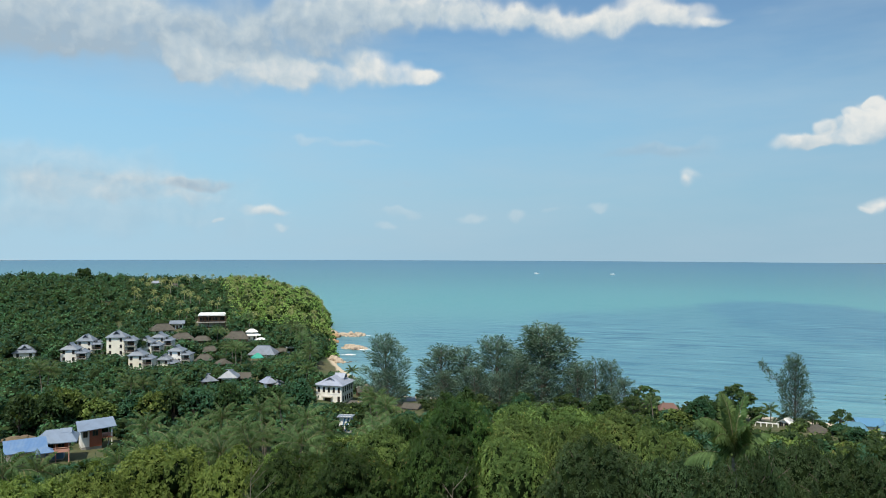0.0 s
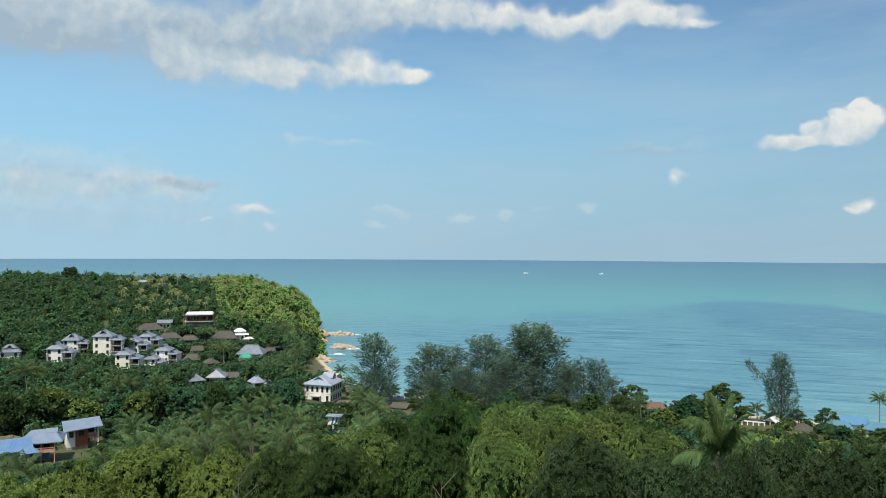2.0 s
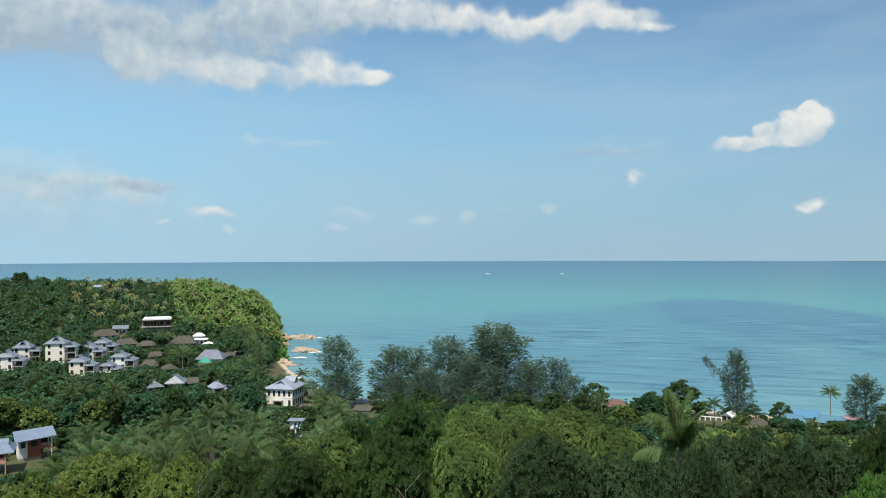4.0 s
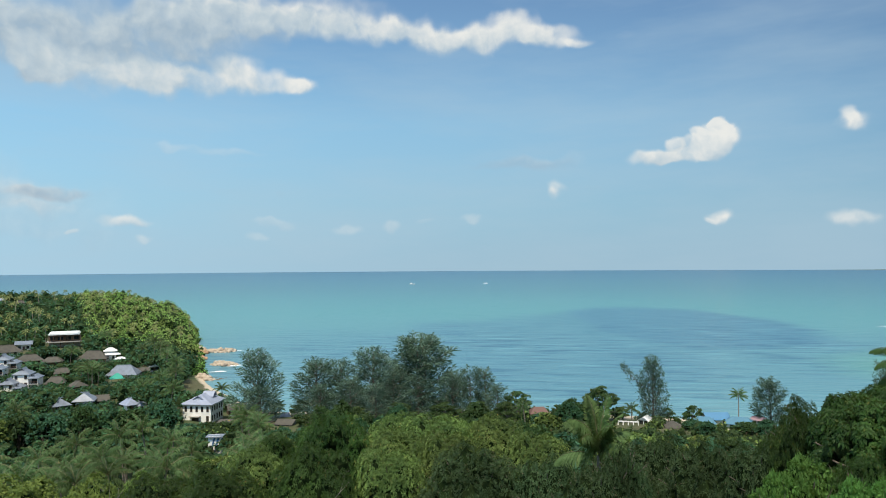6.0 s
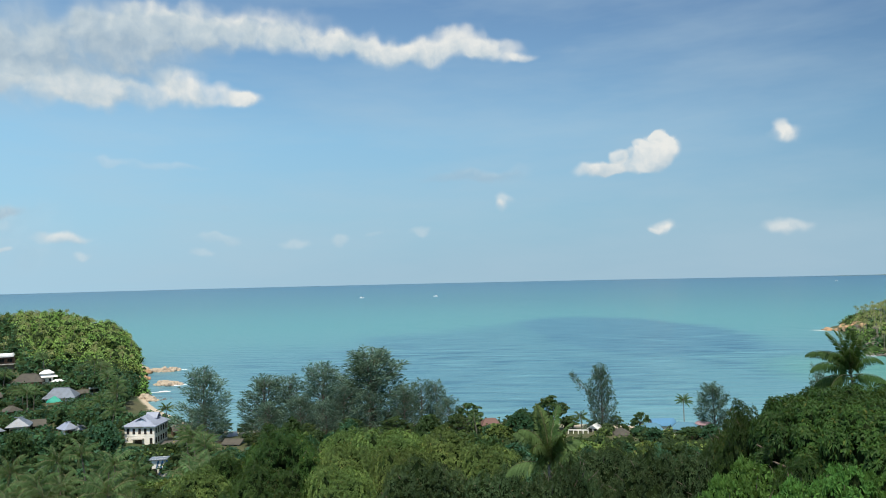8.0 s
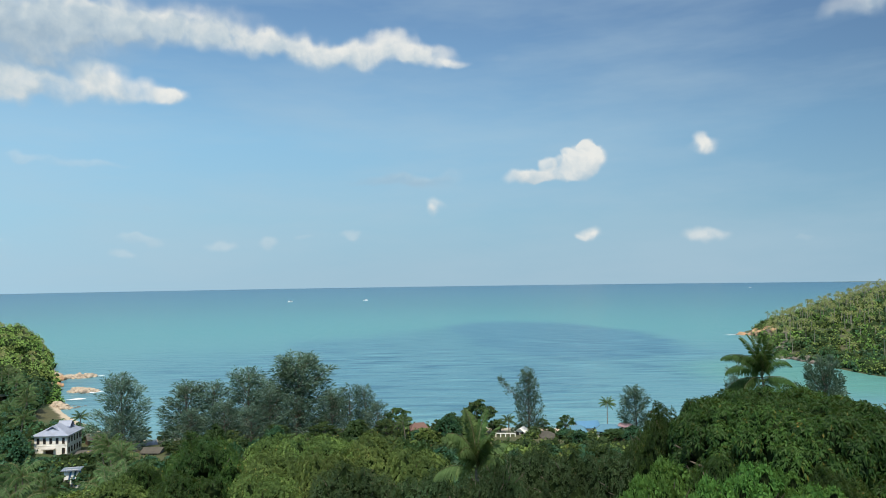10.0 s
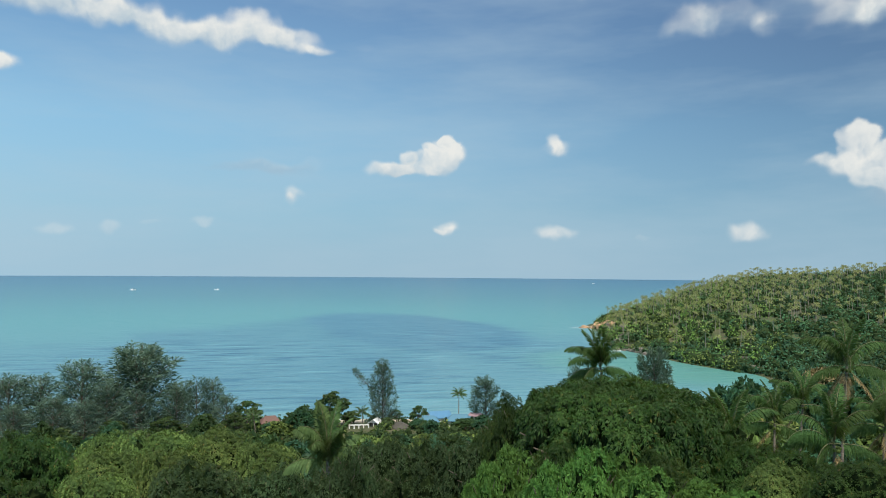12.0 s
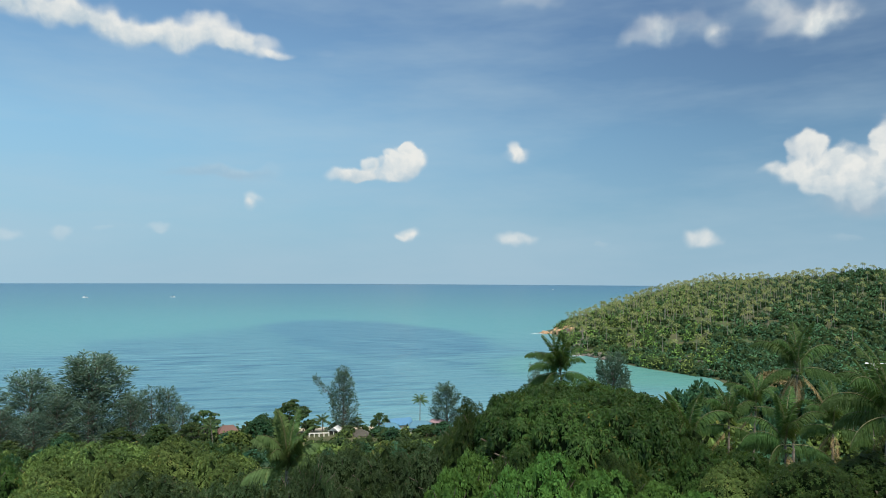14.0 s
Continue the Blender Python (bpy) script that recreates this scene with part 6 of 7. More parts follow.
def red_houses():
    """The timber houses in the valley: blue-grey sheet roofs, red-brown walls, a pink balcony, and a faded blue lean-to."""
    g = "timber houses in the valley"
    d = 198
    az = 26.1
    z = elev(d, -12.5) - 4.6
    ob = site("timber_house", "red-brown timber house with a pale blue-grey sheet roof", "house", az, d, z, 8, g, 6)
    part("wall", boxes((-1.6, 1.2, -2.0, 3.0, 0, 4.6)), M_RED, ob)
    part("white_bay", boxes((-3.4, -1.6, -1.8, 3.0, 0, 4.5)), M_WHITE, ob)
    rf = bmesh.new()
    slab_of(rf, [[(-4.4, -3.4, 4.35), (4.4, -3.0, 4.75), (4.2, 1.0, 6.35), (-4.3, 1.0, 6.05)], [(4.2, 4.2, 4.9), (-4.3, 4.2, 4.8), (-4.3, 1.0, 6.05), (4.2, 1.0, 6.35)]], 0.16)
    part("roof", rf, M_SILVER, ob)
    fl = part("balcony", boxes((1.2, 3.6, -2.4, 2.6, 1.9, 2.1)), M_RED, ob)
    part("railing", boxes((1.25, 3.6, -2.38, -2.28, 2.9, 3.02), *[(1.3 + 0.45 * k, 1.38 + 0.45 * k, -2.37, -2.29, 2.1, 2.9) for k in range(6)]), M_PINK, fl)
    for yy in (-2.2, 2.4):
        part("post", boxes((3.3, 3.55, yy - 0.12, yy + 0.12, -3, 4.7)), M_WHITE, ob)
    window(ob, -0.3, 2.7, -2.0, 1.1, 1.2)
    window(ob, -2.5, 2.5, -1.8, 0.8, 1.3)
    footing(ob, -3.4, 1.2, -1.8, 3.0)
    keep_clear(az, 1.2, d - 3, -13.6)

    d, az = 187, 28.55
    z = elev(d, -13.15) - 4.4
    ob = site("timber_house", "raised timber house with a pink balcony and grey roof", "house", az, d, z, -6, g, 6)
    part("wall", boxes((-2.8, 2.4, -1.4, 3.4, 2.2, 4.6)), M_RED, ob)
    part("lower_room", boxes((-2.4, 1.4, -0.6, 3.2, 0, 2.2)), M_HULL, ob)
    r = part("roof", hip(-4.4, 4.4, -3.2, 4.6, 4.3, 2.3, 0.52), M_SILVER, ob)
    part("gablet", gable(0.6, 3.1, -0.5, 1.9, 5.95, 0.8, "x", 0.12), M_SILVER, r)
    fl = part("balcony", boxes((-3.0, 2.8, -2.9, -1.4, 2.0, 2.2)), M_PINK, ob)
    part("railing", boxes((-3.0, 2.8, -2.9, -2.8, 3.0, 3.12), (-3.0, 2.8, -2.88, -2.82, 2.2, 2.75)), M_PINK, fl)
    for k in (-2.9, -0.1, 2.6):
        part("post", boxes((k, k + 0.2, -2.85, -2.65, -3, 4.4)), M_PINK, ob)
    window(ob, -1.2, 2.9, -1.4, 1.1, 1.1)
    window(ob, 1.0, 2.9, -1.4, 1.1, 1.1)
    footing(ob, -2.4, 1.4, -0.6, 3.2)
    keep_clear(az, 1.2, d - 3, -14.1)

    d, az = 181, 30.3
    z = elev(d, -13.35) - 2.6
    ob = site("open_shed", "open shed with a faded bright blue sheet roof", "shed", az, d, z, 4, g, 6)
    rf = bmesh.new()
    slab_of(rf, [[(-4.8, -3.4, 2.0), (3.6, -3.4, 2.0), (3.6, 2.2, 3.7), (-4.8, 2.2, 3.7)]], 0.1)
    part("roof", rf, M_TARP, ob)
    part("side_roof", hip(0.6, 4.6, -4.4, -1.0, 1.5, 1.0, 0.3, 0.1), M_TARP, ob)
    for k in (-4.5, -0.6, 3.3):
        for q in (-3.1, 1.9):
            part("post", boxes((k - 0.08, k + 0.08, q - 0.08, q + 0.08, -3.5, 2.1 + (q > 0) * 1.4)), M_TIMBER, ob)
    part("back_wall", boxes((-4.5, 3.3, 1.8, 1.9, -1, 3.4)), M_CONCRETE, ob)
    keep_clear(az, 1.4, d - 3, -13.75)
    # the bare bank cut into the slope behind
    x, y = spot(31.0, 204)
    bm = bmesh.new()
    bmesh.ops.create_icosphere(bm, subdivisions=4, radius=1)
    for v in bm.verts:
        n = noise.noise(v.co * 2.2) * 0.22
        v.co = Vector((v.co.x * 3.6, v.co.y * 2.4, v.co.z * 1.1)) * (1 + 1.6 * n)
    ob = new("earth_bank", bpy.data.meshes.new("earth_bank"))
    bm.to_mesh(ob.data)
    bm.free()
    ob.data.materials.append(M_EARTH)
    ob.matrix_basis = pose(x, y, elev(204, -12.95), 0, 0, 30)
    tagged(ob, "bare reddish earth bank behind the timber houses", "earth bank")
    TAKEN.append((x, y, 6))
    keep_clear(31.0, 0.8, 200, -12.4)


red_houses()

# ---- across the bay: huts at the water's edge ----
for az, d, el, w, roof, label in ((-53.0, 452, -6.2, 5.0, M_THATCH, "dark thatched hut at the water's edge"), (-54.3, 446, -6.2, 4.6, M_THATCH, "weathered hut on the rocky shore"), (-53.6, 462, -5.8, 4.0, M_THATCH, "small dark-roofed hut under palms"), (-52.1, 452, -6.35, 2.2, M_WHITEROOF, "tiny white hut on the shore")):
    shed(az, d, el, w, 4.5, 1.4, 2.0, 8, M_TIMBER if roof is not M_WHITEROOF else M_WHITE, roof, label, "shore_hut", "hip", "huts across the bay", clear=False)
shed(-66.0, 420, -5.75, 12.0, 5.0, 1.0, 1.8, 5, M_WHITE, M_WHITEROOF, "long low pale shelter beyond the palms", "shelter", "gable", "huts across the bay")


# ================= boats =================
def fishing_boat(az, d, length, label, turn):
    x, y = spot(az, d)
    ob = thing("fishing_boat", label, "boat", x, y, 0, az + turn, "boats on the sea")
    bm = bmesh.new()
    rows = []
    for k in range(9):
        s = k / 8
        half = length * 0.13 * math.sin(math.pi * min(1.0, 0.16 + 0.6 * s)) * (1 - 0.9 * max(0, s - 0.75) * 4 * max(0, s - 0.75))
        deck = length * (0.085 + 0.11 * s * s)
        px = (s - 0.5) * length
        rows.append([bm.verts.new((px, -half, deck)), bm.verts.new((px, -half * 0.6, -0.6)), bm.verts.new((px, half * 0.6, -0.6)), bm.verts.new((px, half, deck))])
    for a, b in zip(rows, rows[1:]):
        for i in range(3):
            bm.faces.new((a[i], a[i + 1], b[i + 1], b[i]))
        bm.faces.new((a[3], a[0], b[0], b[3]))
    bm.faces.new(rows[0][::-1])
    bm.faces.new(rows[-1])
    part("hull", bm, M_BOAT, ob)
    L = length
    c = part("wheelhouse", boxes((-0.34 * L, 0.02 * L, -0.08 * L, 0.08 * L, 0.06 * L, 0.26 * L)), M_BOAT, ob)
    part("wheelhouse_roof", boxes((-0.38 * L, 0.06 * L, -0.1 * L, 0.1 * L, 0.26 * L, 0.28 * L)), M_BOAT, c)
    part("wheelhouse_window", boxes((0.0, 0.023 * L, -0.06 * L, 0.06 * L, 0.18 * L, 0.23 * L)), M_GLASS, c)
    part("mast", boxes((0.1 * L, 0.112 * L, -0.006 * L, 0.006 * L, 0.1 * L, 0.46 * L)), M_TIMBER, ob)


fishing_boat(-7.55, 1850, 14, "white fishing boat far out on the sea", 12)
fishing_boat(-13.5, 1850, 12, "white fishing boat with a small wheelhouse", 172)
fishing_boat(-43.2, 3100, 10, "small white boat near the horizon", 8)

keep_clear(7.75, 0.5, 195, -14.2)
keep_clear(2.7, 1.2, 232, -12.5)
keep_clear(8.9, 1.1, 330, -9.45)  # the sandy cove stays open to view

# ================= rocks and foam =================
_rockshapes = []
for k in range(6):
    rng = np.random.default_rng(600 + k)
    bv, bf = ball(3)
    off = Vector((k * 7.1, 3.0, 1.0))
    v = []
    for p in bv:
        q = Vector(p)
        n = abs(noise.noise(q * 1.1 + off)) * 0.7 + abs(noise.noise(q * 2.7 + off)) * 0.34 + noise.noise(q * 6.5 + off) * 0.08 - 0.25
        v.append(tuple(q * (1 + n)))
    _rockshapes.append((raw_mesh("boulder", v, bf, M_ROCK), raw_mesh("boulder", v, bf, M_ROCKDARK), raw_mesh("boulder", v, bf, M_ROCKRED)))


def rock(x, y, size, k, dark, label, group, flat=0.7, z=None):
    zz = max(float(land(x, y)), -0.6) if z is None else z
    ob = new("boulder", _rockshapes[k % 6][2 if dark is None else int(dark)])
    ob.matrix_basis = pose(x, y, zz + size * 0.15, 0, 0, k * 71) @ Matrix.Diagonal((size * 1.25, size, size * flat, 1))
    tagged(ob, label, "rock", group)


_r = random.Random(7)


def rocks(n, az0, d0, az1, d1, spread, smin, smax, dark, label, group, flat=0.7):
    for i in range(n):
        s = (i + _r.random()) / n
        x, y = spot(az0 + (az1 - az0) * s, d0 + (d1 - d0) * s)
        rock(x + _r.uniform(-spread, spread), y + _r.uniform(-spread, spread), _r.uniform(smin, smax), _r.randrange(6), dark, label, group, flat)


GL, GR = "boulders at the wooded headland", "boulders along the far shore"
rocks(30, 8.7, 474, 6.8, 466, 4.2, 1.0, 3.0, False, "pale sunlit granite boulder in the sea", GL, 0.9)
rocks(24, 8.1, 412, 6.7, 404, 3.6, 0.9, 2.7, False, "pale tan granite boulder by the water", GL, 0.9)
rocks(9, 8.9, 366, 8.3, 356, 2.2, 1.0, 2.4, False, "pale granite boulder at the cove", GL, 0.9)
rocks(7, 9.2, 420, 9.0, 470, 4.0, 1.4, 3.4, None, "granite boulder on the headland's foot", GL, 0.7)
rocks(16, 8.2, 366, 6.9, 352, 4.0, 0.5, 1.2, True, "dark wet boulder in the shallows", GL)
rocks(12, -42.5, 700, -44.6, 690, 5.0, 1.8, 3.8, None, "orange granite boulder on the point", GR)
# cliff sunlight and shade painted as two rock colours, orange and grey
rocks(14, -43.6, 690, -45.2, 640, 5.0, 2.0, 4.6, None, "sunlit orange cliff boulder on the point", GR, 1.0)
rocks(8, -44.2, 670, -45.2, 600, 4.0, 2.0, 4.2, True, "shaded grey cliff boulder on the point", GR, 1.1)
rocks(18, -44.9, 620, -45.3, 520, 5.0, 1.6, 3.4, True, "grey granite boulder at the water's edge", GR)
rocks(18, -45.2, 512, -47.2, 496, 3.5, 1.1, 2.6, True, "grey-brown granite boulder on the low spit", GR, 0.8)
rocks(60, -47.2, 490, -56.0, 422, 5.0, 1.2, 2.8, True, "dark boulder along the wooded shore", GR)


def foam(az, d, wide, long_, seed, turn=0.0):
    """A ragged lace of foam lying on the water."""
    rng = random.Random(seed)
    bm = bmesh.new()
    x, y = spot(az, d)
    for k in range(12):
        cx, cy = rng.gauss(0, wide * 0.45), rng.gauss(0, long_ * 0.5)
        r = rng.uniform(0.4, 1.5)
        vs = [bm.verts.new((cx + r * 1.9 * (1 + 0.4 * rng.random()) * math.cos(a), cy + r * (0.6 + 0.4 * rng.random()) * math.sin(a), 0.10 + 0.004 * k)) for a in [2 * math.pi * q / 9 for q in range(9)]]
        bm.faces.new(vs)
    ob = new("sea_foam", bpy.data.meshes.new("sea_foam"))
    bm.to_mesh(ob.data)
    bm.free()
    ob.data.materials.append(M_FOAM)
    ob.matrix_basis = pose(x, y, 0, 0, 0, az + turn)
    tagged(ob, "white foam where waves break on the rocks", "foam", "foam round the rocks", "stuff")


for k, (az, d, w, l) in enumerate(((6.3, 470, 3.5, 2), (6.45, 402, 3, 1.6), (7.5, 382, 2.2, 1.2), (-42.0, 696, 5, 3), (-44.3, 640, 4, 3), (-44.9, 508, 5, 1.5), (-43.4, 672, 4, 2))):
    foam(az, d, w, l, 700 + k)

# ================= woods =================
_w = random.Random(12)
_wr = np.random.default_rng(12)


def ceiling_for(az, d, half):
    """The height that a tree at that bearing may reach without hiding a house behind it."""
    lim = 1e9
    for a0, a1, dd, el in SIGHT:
        if d < dd and a0 - half * 0.8 < az < a1 + half * 0.8:
            lim = min(lim, elev(d, el))
    return lim


def crowded(x, y, r):
    return any((x - a) ** 2 + (y - b) ** 2 < (r * 0.6 + c) ** 2 for a, b, c in TAKEN)


# the skyline of the near slope, bearing and degrees: nothing here rises higher
SKYLINE_AZ = np.array([-75, -66, -60, -55, -53, -50, -45, -41, -38, -36.5, -33, -24, -20, -16, -10, -4, 0, 3.5, 6, 15, 24, 28, 36.0])
SKYLINE_EL = np.array([-9, -10, -10, -10.5, -10.5, -9.5, -9, -9.5, -10.5, -11.6, -12.9, -13.1, -13.3, -12.4, -12.1, -11.9, -11.8, -12.8, -13.6, -13.6, -14.4, -15.0, -14.8])

placed = []


def mid_tree(az, d, h, r, pool, name, label, group):
    x, y = spot(az, d)
    if crowded(x, y, r):
        return False
    g = float(land(x, y))
    if g < 1.4:
        return False
    top = g + h
    if d < 215:
        top = min(top, elev(d, float(np.interp(az, SKYLINE_AZ, SKYLINE_EL))))
    top = min(top, ceiling_for(az, d, math.degrees(r / d)))
    if top - g < 2.4:
        return False
    k = _w.randrange(len(pool))
    made, wide = reach(pool[k][1])
    s = (top - g) / made
    tree(name, pool[k], label, "tree", x, y, top, min(2.4, r / (wide * s)), _w.uniform(0, 360), group)
    placed.append((x, y, r))
    return True


def fill(n, az0, az1, d0, d1, hmin, hmax, gap, group, weights=(5, 3, 2)):
    pools = ((MID_WOODS, "broadleaf_tree", "rounded mid-green woodland tree in the valley"), (MID_OLIVE, "broadleaf_tree", "olive green woodland tree in the valley"), (MID_DARK, "broadleaf_tree", "dark green woodland tree in the valley"))
    made, tries = 0, 0
    while made < n and tries < n * 14:
        tries += 1
        az, d = _w.uniform(az0, az1), math.sqrt(_w.uniform(d0 * d0, d1 * d1))
        x, y = spot(az, d)
        r = _w.uniform(0.75, 1.2) * gap
        if any((x - a) ** 2 + (y - b) ** 2 < (0.62 * (r + c)) ** 2 for a, b, c in placed):
            continue
        pool, name, label = _w.choices(pools, weights)[0]
        made += mid_tree(az, d, _w.uniform(hmin, hmax), r, pool, name, label, group)
    return made


# palms of the valley
def grove(n, az0, az1, d0, d1, hmin, hmax, label, group, size=(0.85, 1.05)):
    made, tries = 0, 0
    while made < n and tries < n * 20:
        tries += 1
        az, d = _w.uniform(az0, az1), _w.uniform(d0, d1)
        x, y = spot(az, d)
        g = float(land(x, y))
        if g < 1.4 or any((x - a) ** 2 + (y - b) ** 2 < (2.6 + c * 0.5) ** 2 for a, b, c in TAKEN):
            continue
        top = g + _w.uniform(hmin, hmax)
        lim = ceiling_for(az, d, math.degrees(4.0 / d)) - 4.0
        if d < 215:
            lim = min(lim, elev(d, float(np.interp(az, SKYLINE_AZ, SKYLINE_EL))) - 1.0)
        top = min(top, lim)
        if top - g < 4.5:
            continue
        far_palm(x, y, top, _w.randrange(3), _w.uniform(*size), label, group, _w.uniform(0, 360))
        made += 1


for az, d, el in ((10.8, 150, -13.0), (14.2, 160, -12.3), (17.6, 158, -12.7), (19.6, 150, -13.4), (5.2, 190, -11.6), (31.4, 104, -15.0), (12.6, 170, -12.0), (11.2, 172, -13.3), (16.0, 140, -13.8), (22.4, 166, -12.9), (25.0, 128, -15.2), (4.3, 176, -12.3), (29.4, 140, -15.2), (20.9, 250, -9.9), (26.2, 236, -10.6), (32.6, 230, -10.4)):
    far_palm(*spot(az, d), elev(d, el), int(d) % 3, 1.0, "coconut palm with a full crown in the valley", "coconut palms in the valley", az * 41)
grove(32, 4.0, 25, 100, 215, 9, 14, "coconut palm in the valley grove", "coconut palms in the valley")
grove(16, 10, 34, 215, 330, 8, 12, "coconut palm among the valley trees", "coconut palms in the valley")
grove(18, 11, 19, 290, 400, 8, 12, "coconut palm among the village houses", "coconut palms in the village")

fill(62, -36, 9, 96, 168, 9, 12, 4.6, "trees on the lower slope", (3, 4, 2))
fill(46, -37, 9, 168, 236, 7, 10, 4.2, "trees behind the beach", (4, 2, 4))
fill(44, 19.5, 36, 84, 170, 8, 12, 4.6, "trees in the valley", (4, 4, 2))
fill(52, 8, 36, 170, 225, 8, 12, 4.8, "trees in the valley", (5, 2, 3))
fill(46, -72, -46, 64, 200, 8, 11, 4.6, "trees on the eastern slope", (4, 3, 3))


def wood_mass(name, label, spots, mat, sprigs=34, leaf=1.35):
    """Far woods as one mass: each tree a lumpy crown of leaf clumps over a low core painted shade-dark."""
    bv, bf = ball(1)
    allq, verts, faces = [], [], []
    for x, y, z, h, r in spots:
        n = 5
        w = _wr.uniform(0, 6.28)
        cs = [np.array([x, y, z + h - r * 0.85])] + [np.array([x + r * 0.6 * math.cos(w + 1.57 * k), y + r * 0.6 * math.sin(w + 1.57 * k), z + h - r * _wr.uniform(1.1, 1.5)]) for k in range(n - 1)]
        rr = [r * 0.72] + [r * _wr.uniform(0.42, 0.6) for _ in range(n - 1)]
        for c, q in zip(cs, rr):
            d = unit(_wr.normal(size=(sprigs // n, 3)) + np.array([0, 0, 0.6]))
            b = c + d * q * _wr.uniform(0.85, 1.1, (len(d), 1))
            a = d * 0.25 + _wr.normal(size=d.shape) * 0.7
            allq.append(leaves(b, a, leaf * _wr.uniform(0.6, 1.3, len(d)), leaf * 0.85 * np.ones(len(d)), _wr, 0.1, unit(d + np.array([0, 0, 0.4]))))
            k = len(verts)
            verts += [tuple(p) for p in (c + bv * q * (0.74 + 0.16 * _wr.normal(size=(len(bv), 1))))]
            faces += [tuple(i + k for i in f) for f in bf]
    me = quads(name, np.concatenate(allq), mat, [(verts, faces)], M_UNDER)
    return tagged(new(name, me), label, "woods", kind="stuff")


def mixed_woods(name, label, spots, mats, sprigs, leaf):
    """A wood of several kinds of tree, each kind in its own green."""
    kind = [_w.choices(range(len(mats)), (4, 3, 3, 2)[:len(mats)])[0] for _ in spots]
    for k, (mat, tone) in enumerate(zip(mats, ("mid-green", "deep green", "fresh green", "yellowish"))):
        chosen = [t for t, q in zip(spots, kind) if q == k]
        if chosen:
            wood_mass(name, f"{label}, {tone}", chosen, mat, sprigs, leaf)


def scatter(n, az0, az1, d0, d1, gap, hmin, hmax, rmin, rmax, test, low=2.2):
    out, cell = [], {}
    tries = 0
    while len(out) < n and tries < n * 12:
        tries += 1
        az, d = _w.uniform(az0, az1), math.sqrt(_w.uniform(d0 * d0, d1 * d1))
        if not test(az, d):
            continue
        x, y = spot(az, d)
        z = float(land(x, y))
        if z < low:
            continue
        key = (int(x // gap), int(y // gap))
        if any((x - a) ** 2 + (y - b) ** 2 < gap * gap for i in (-1, 0, 1) for j in (-1, 0, 1) for a, b in cell.get((key[0] + i, key[1] + j), ())):
            continue
        h, r = _w.uniform(hmin, hmax), _w.uniform(rmin, rmax)
        lim = ceiling_for(az, d, math.degrees(r / d))
        h = min(h, lim - z)
        if h < 2.5 or any((x - a) ** 2 + (y - b) ** 2 < (c * 0.9 + 1.0) ** 2 for a, b, c in TAKEN):
            continue
        cell.setdefault(key, []).append((x, y))
        out.append((x, y, z, h, r))
    return out


# the headland's seaward end: sunlight painted in as paler, yellower scrub than the shaded inland hill's
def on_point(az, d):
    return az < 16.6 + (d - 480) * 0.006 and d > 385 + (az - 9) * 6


mixed_woods("valley_woods", "mixed green woods in the valley round the village", scatter(560, 8.2, 37, 222, 400, 4.4, 6.5, 10.5, 3.2, 5.0, lambda az, d: not on_point(az, d)), (M_WOODS, M_WOODDEEP, M_WOODFRESH), 185, 0.98)
mixed_woods("cove_woods", "green woods on the low ground behind the far cove", scatter(220, -74, -44, 195, 430, 5.0, 7, 10, 3.6, 5.2, lambda az, d: True, 0.5), (M_WOODS, M_WOODDEEP, M_WOODFRESH), 110, 1.2)
mixed_woods("beach_scrub", "low green scrub between the huts behind the beach", scatter(420, -39, 9, 165, 262, 2.6, 2.4, 5.0, 1.8, 3.2, lambda az, d: True, 1.3), (M_DARK, M_ALMOND, M_OLIVE), 50, 0.9)
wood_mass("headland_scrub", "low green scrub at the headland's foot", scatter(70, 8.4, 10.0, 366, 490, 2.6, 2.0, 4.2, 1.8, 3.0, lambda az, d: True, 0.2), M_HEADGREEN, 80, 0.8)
mixed_woods("valley_thicket", "dense green thicket between the valley trees", scatter(190, 9, 37, 199, 246, 2.6, 3.5, 7.0, 2.2, 3.6, lambda az, d: True, 1.3), (M_WOODS, M_WOODDEEP, M_WOODFRESH), 110, 0.9)
mixed_woods("valley_scrub", "low green undergrowth beneath the valley palms", scatter(340, 2, 36, 90, 230, 3.0, 2.2, 4.5, 1.8, 3.2, lambda az, d: True, 1.3), (M_WOODS, M_WOODDEEP), 50, 0.9)
wood_mass("cove_scrub", "low green scrub behind the sandy cove", scatter(60, 4.6, 9.0, 258, 300, 2.6, 1.6, 2.8, 1.6, 2.6, lambda az, d: True, 0.5), M_WOODS, 60, 0.7)
wood_mass("shore_thicket", "tangled green thicket along the far shore", scatter(260, -58.5, -46.2, 405, 500, 4.2, 2.6, 5.5, 2.4, 4.0, lambda az, d: True, 0.2), M_WOODS, 80, 1.0)
mixed_woods("hill_woods", "dark green woods covering the hill behind the village", scatter(640, 9.0, 38, 392, 690, 6.0, 6.5, 10.5, 3.8, 6.0, lambda az, d: not on_point(az, d)), (M_WOODS, M_WOODDEEP, M_WOODFRESH), 115, 1.45)
mixed_woods("headland_woods", "headland scrub painted sunlit yellow-green", scatter(460, 8.6, 19, 380, 640, 4.8, 4.0, 11.0, 2.6, 5.2, on_point), (M_HEAD, M_HEADGREEN, M_HEAD, M_SUNNY), 185, 0.95)
far = scatter(1800, -74, -43.6, 418, 900, 4.8, 4.5, 9.0, 3.6, 6.2, lambda az, d: True, 0.3)
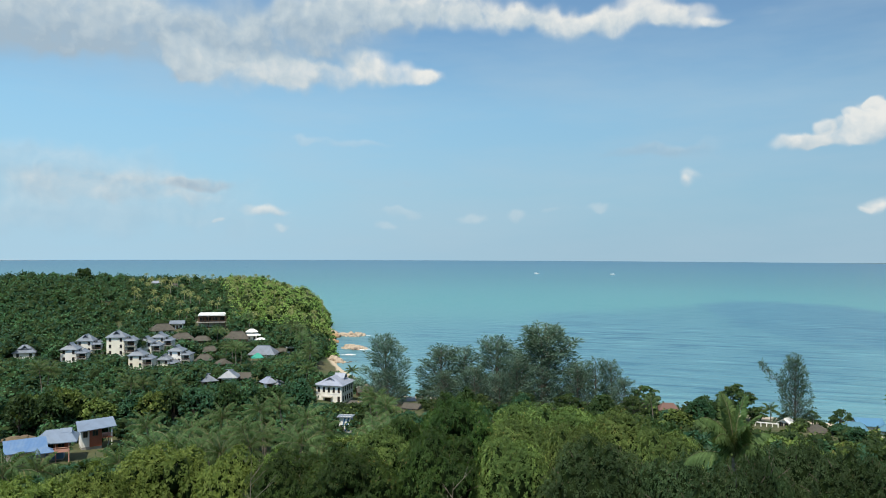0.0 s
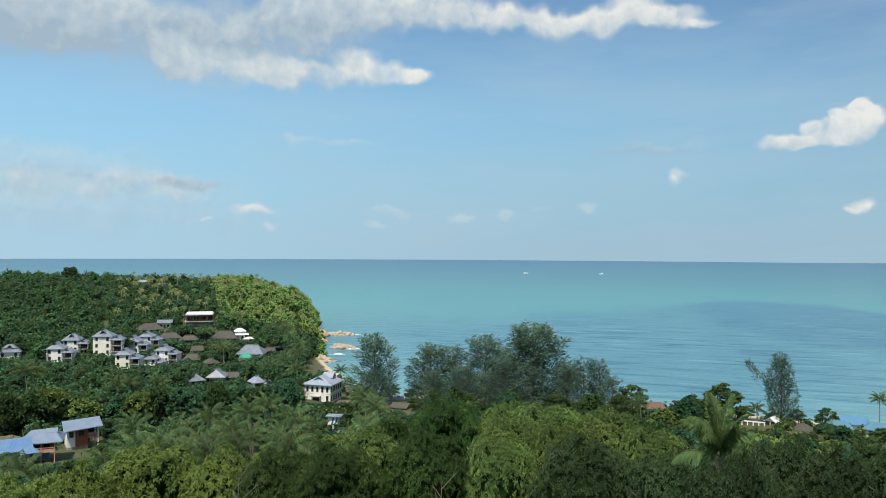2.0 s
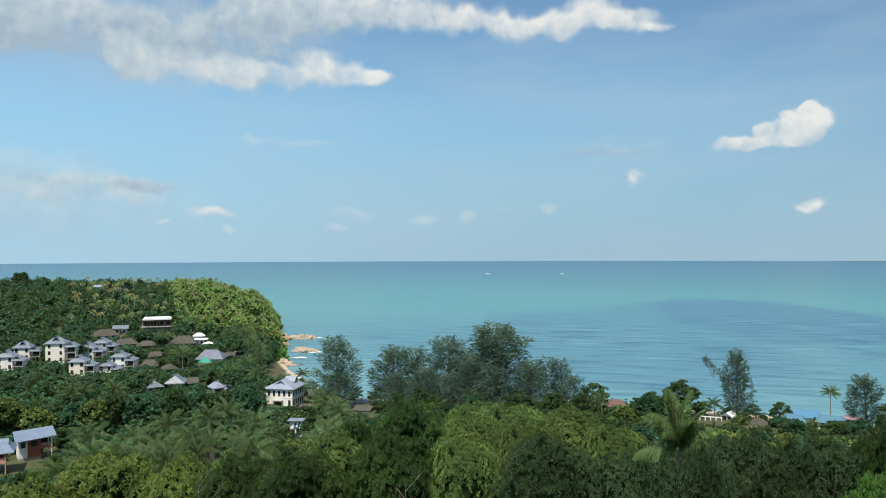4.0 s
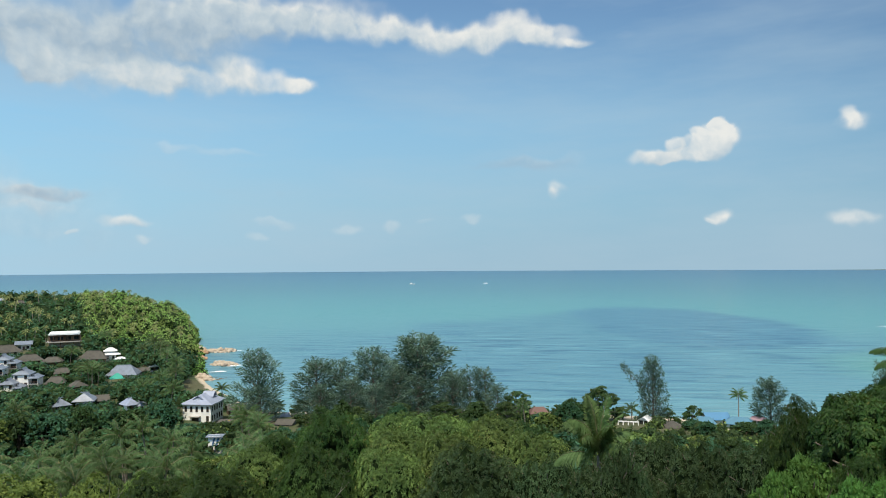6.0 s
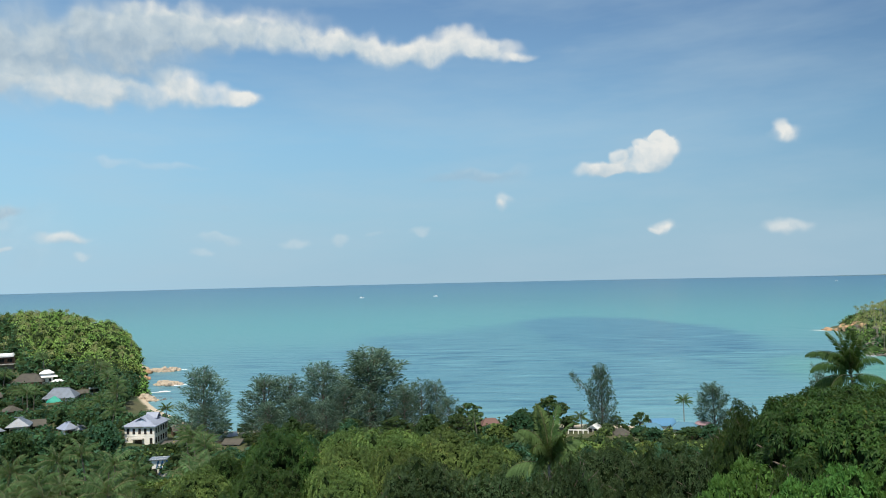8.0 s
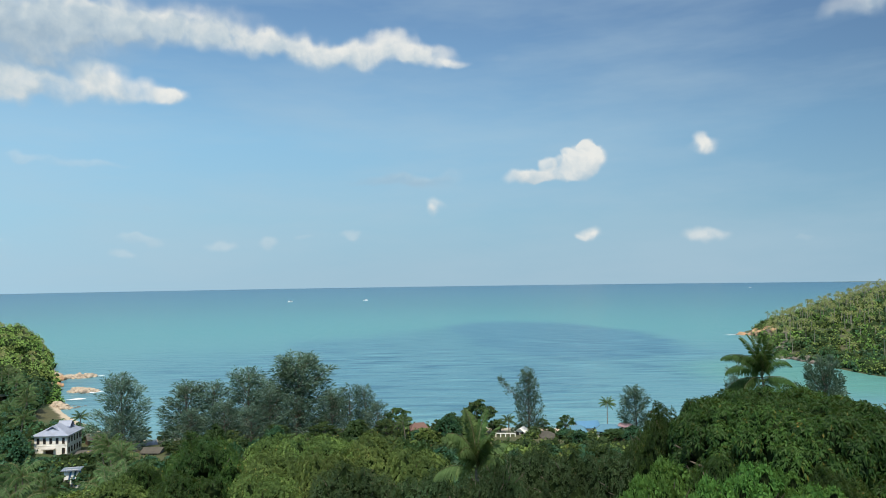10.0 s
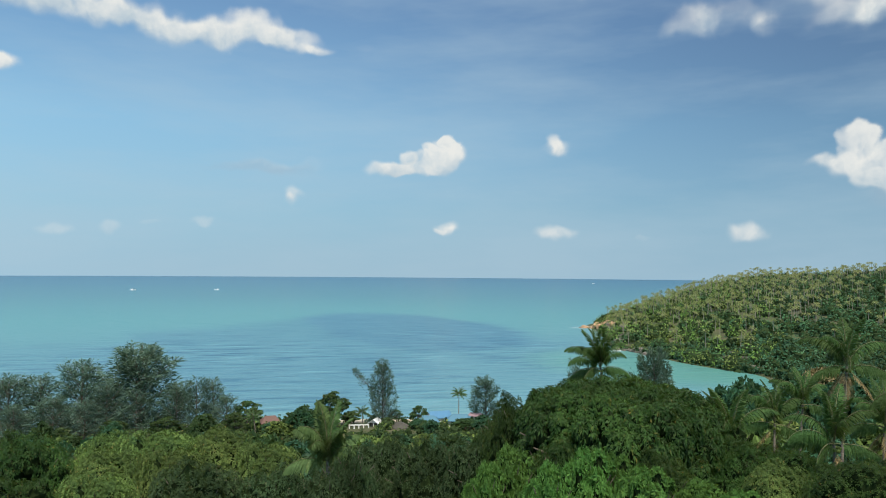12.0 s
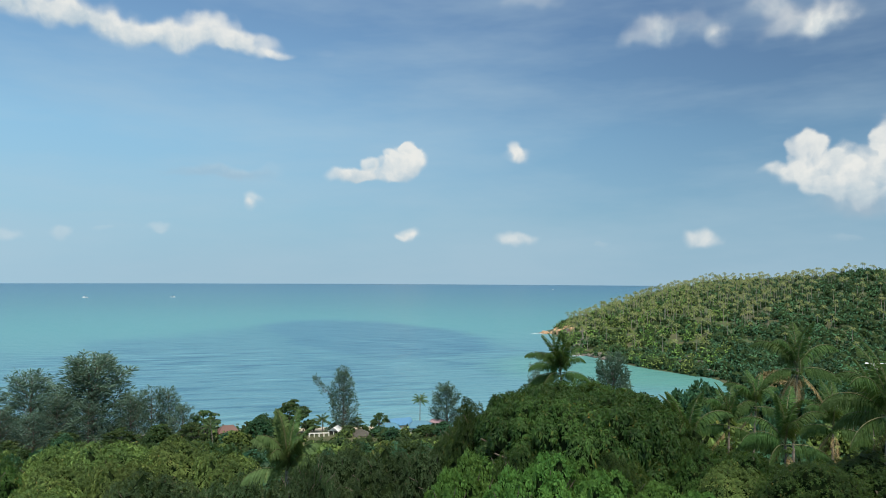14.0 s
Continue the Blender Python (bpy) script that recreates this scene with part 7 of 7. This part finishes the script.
# seaward slope takes the sun-painted greens, inland slope the darker ones
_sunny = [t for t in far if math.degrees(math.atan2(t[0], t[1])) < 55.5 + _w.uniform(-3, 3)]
mixed_woods("sunny_hill_woods", "seaward hill scrub across the bay, painted sunlit yellow", _sunny, (M_SUNNY, M_HEADGREEN, M_WOODFRESH), 105, 1.3)
mixed_woods("far_hill_woods", "green woods covering the inland hill across the bay", [t for t in far if t not in _sunny], (M_WOODS, M_WOODDEEP, M_WOODFRESH), 70, 1.6)


def palm_mass(name, label, spots, mat_leaf):
    """A hillside palm grove: slim trunks and small star-shaped crowns."""
    q, verts, faces = [], [], []
    tv, tf = [], []
    for x, y, z, h, size in spots:
        lx, ly = _wr.normal() * 0.05 * h, _wr.normal() * 0.05 * h
        top = np.array([x + lx, y + ly, z + h])
        v, f = tube([(x, y, z - 1), (x + lx * 0.4, y + ly * 0.4, z + h * 0.5), tuple(top)], [0.26, 0.2, 0.17], 4)
        k = len(tv)
        tv += v
        tf += [tuple(i + k for i in w) for w in f]
        for i in range(11):
            a = i * 2.4 + _wr.uniform(-0.3, 0.3)
            up = math.radians(72 - 100 * (i / 10))
            d1 = np.array([math.cos(a) * math.cos(up), math.sin(a) * math.cos(up), math.sin(up)])
            mid = top + d1 * 2.0 * size
            tip = mid + np.array([math.cos(a) * 1.7, math.sin(a) * 1.7, math.sin(up) * 0.4 - 1.3]) * size
            side = np.array([-math.sin(a), math.cos(a), 0]) * 0.5 * size
            q.append([top, mid + side - np.array([0, 0, 0.3]), mid + np.array([0, 0, 0.1]), top + d1 * 0.2])
            q.append([top, top + d1 * 0.2, mid + np.array([0, 0, 0.1]), mid - side - np.array([0, 0, 0.3])])
            q.append([mid + side - np.array([0, 0, 0.3]), tip, tip, mid + np.array([0, 0, 0.1])])
            q.append([mid + np.array([0, 0, 0.1]), tip + np.array([0, 0, 0.02]), tip, mid - side - np.array([0, 0, 0.3])])
    ob = thing(name, label, "palm grove", 0, 0, 0, kind="stuff")
    linked("trunks", raw_mesh("trunks", tv, tf, M_PALMPALE, True), ob)
    linked("crowns", quads("crowns", np.array(q), mat_leaf), ob)
    return ob


def palms_at(n, az0, az1, d0, d1, gap, hmin, hmax, test):
    return [(x, y, z, h + 4, _w.uniform(0.58, 0.9)) for x, y, z, h, r in scatter(n, az0, az1, d0, d1, gap, hmin, hmax, 1, 1, test, 2.0)]


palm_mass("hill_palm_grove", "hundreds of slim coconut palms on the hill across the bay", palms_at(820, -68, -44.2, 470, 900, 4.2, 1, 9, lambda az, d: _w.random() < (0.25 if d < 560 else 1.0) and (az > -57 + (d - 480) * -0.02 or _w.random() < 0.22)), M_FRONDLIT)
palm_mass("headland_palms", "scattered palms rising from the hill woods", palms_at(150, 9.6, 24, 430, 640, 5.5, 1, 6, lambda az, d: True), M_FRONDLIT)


# ---- single trees that stand out ----
x, y = spot(26.9, 630)
tree("ridge_tree", MID_DARK[0], "tall dark tree standing above the hill's ridge", "tree", x, y, elev(630, -1.2), 0.9)
x, y = spot(20.1, 600)
tree("ridge_tree", MID_WOODS[1], "round tree standing above the hill's ridge", "tree", x, y, elev(600, -1.9), 1.0)
PALE = broadleaf(881, 4.8, 5.2, 3.0, 18, 260, 3, 0.9, 0.5, 0.1, M_BARK, M_DRY, 0.4)
x, y = spot(28.4, 470)
tree("pale_tree", PALE, "half-bare tree with pale dry foliage on the hillside", "tree", x, y, elev(470, -4.5), 1.1)
x, y = spot(58.6 - 118.0, 300)
tree("pale_tree", PALE, "dry brownish tree among green woods", "tree", x, y, elev(300, -6.6), 0.9)


def bare_tree(az, d, el, seed, label):
    """A leafless sapling of pale forking twigs."""
    rng = np.random.default_rng(seed)
    x, y = spot(az, d)
    z = float(land(x, y))
    h = elev(d, el) - z
    ob = thing("bare_tree", label, "tree", x, y, z, 0, "bare saplings on the slope")
    v, f = tube([(0, 0, -1), (0.1, 0, h * 0.4), (0, 0.15, h * 0.72), (0.1, 0.1, h)], [0.07, 0.055, 0.035, 0.01], 5)
    linked("trunk", raw_mesh("trunk", v, f, M_PALMBARK, True), ob)
    for i in range(9):
        s = rng.uniform(0.5, 0.95)
        a = i * 2.4
        r = rng.uniform(0.9, 2.0)
        root = np.array([0.05, 0.1 * s, h * s])
        tip = root + np.array([math.cos(a) * r, math.sin(a) * r, r * 0.9])
        fork = root * 0.45 + tip * 0.55
        side = fork + np.array([math.cos(a + 0.8) * r * 0.5, math.sin(a + 0.8) * r * 0.5, r * 0.45])
        v, f = joined([tube([root, fork, tip], [0.026, 0.018, 0.006], 4), tube([fork, side], [0.015, 0.005], 4)])
        linked("branch", raw_mesh("branch", v, f, M_PALMBARK, True), ob)


bare_tree(15.2, 56, -15.9, 1, "leafless pale sapling among green crowns")
bare_tree(-0.8, 52, -18.0, 2, "leafless pale sapling among green crowns")
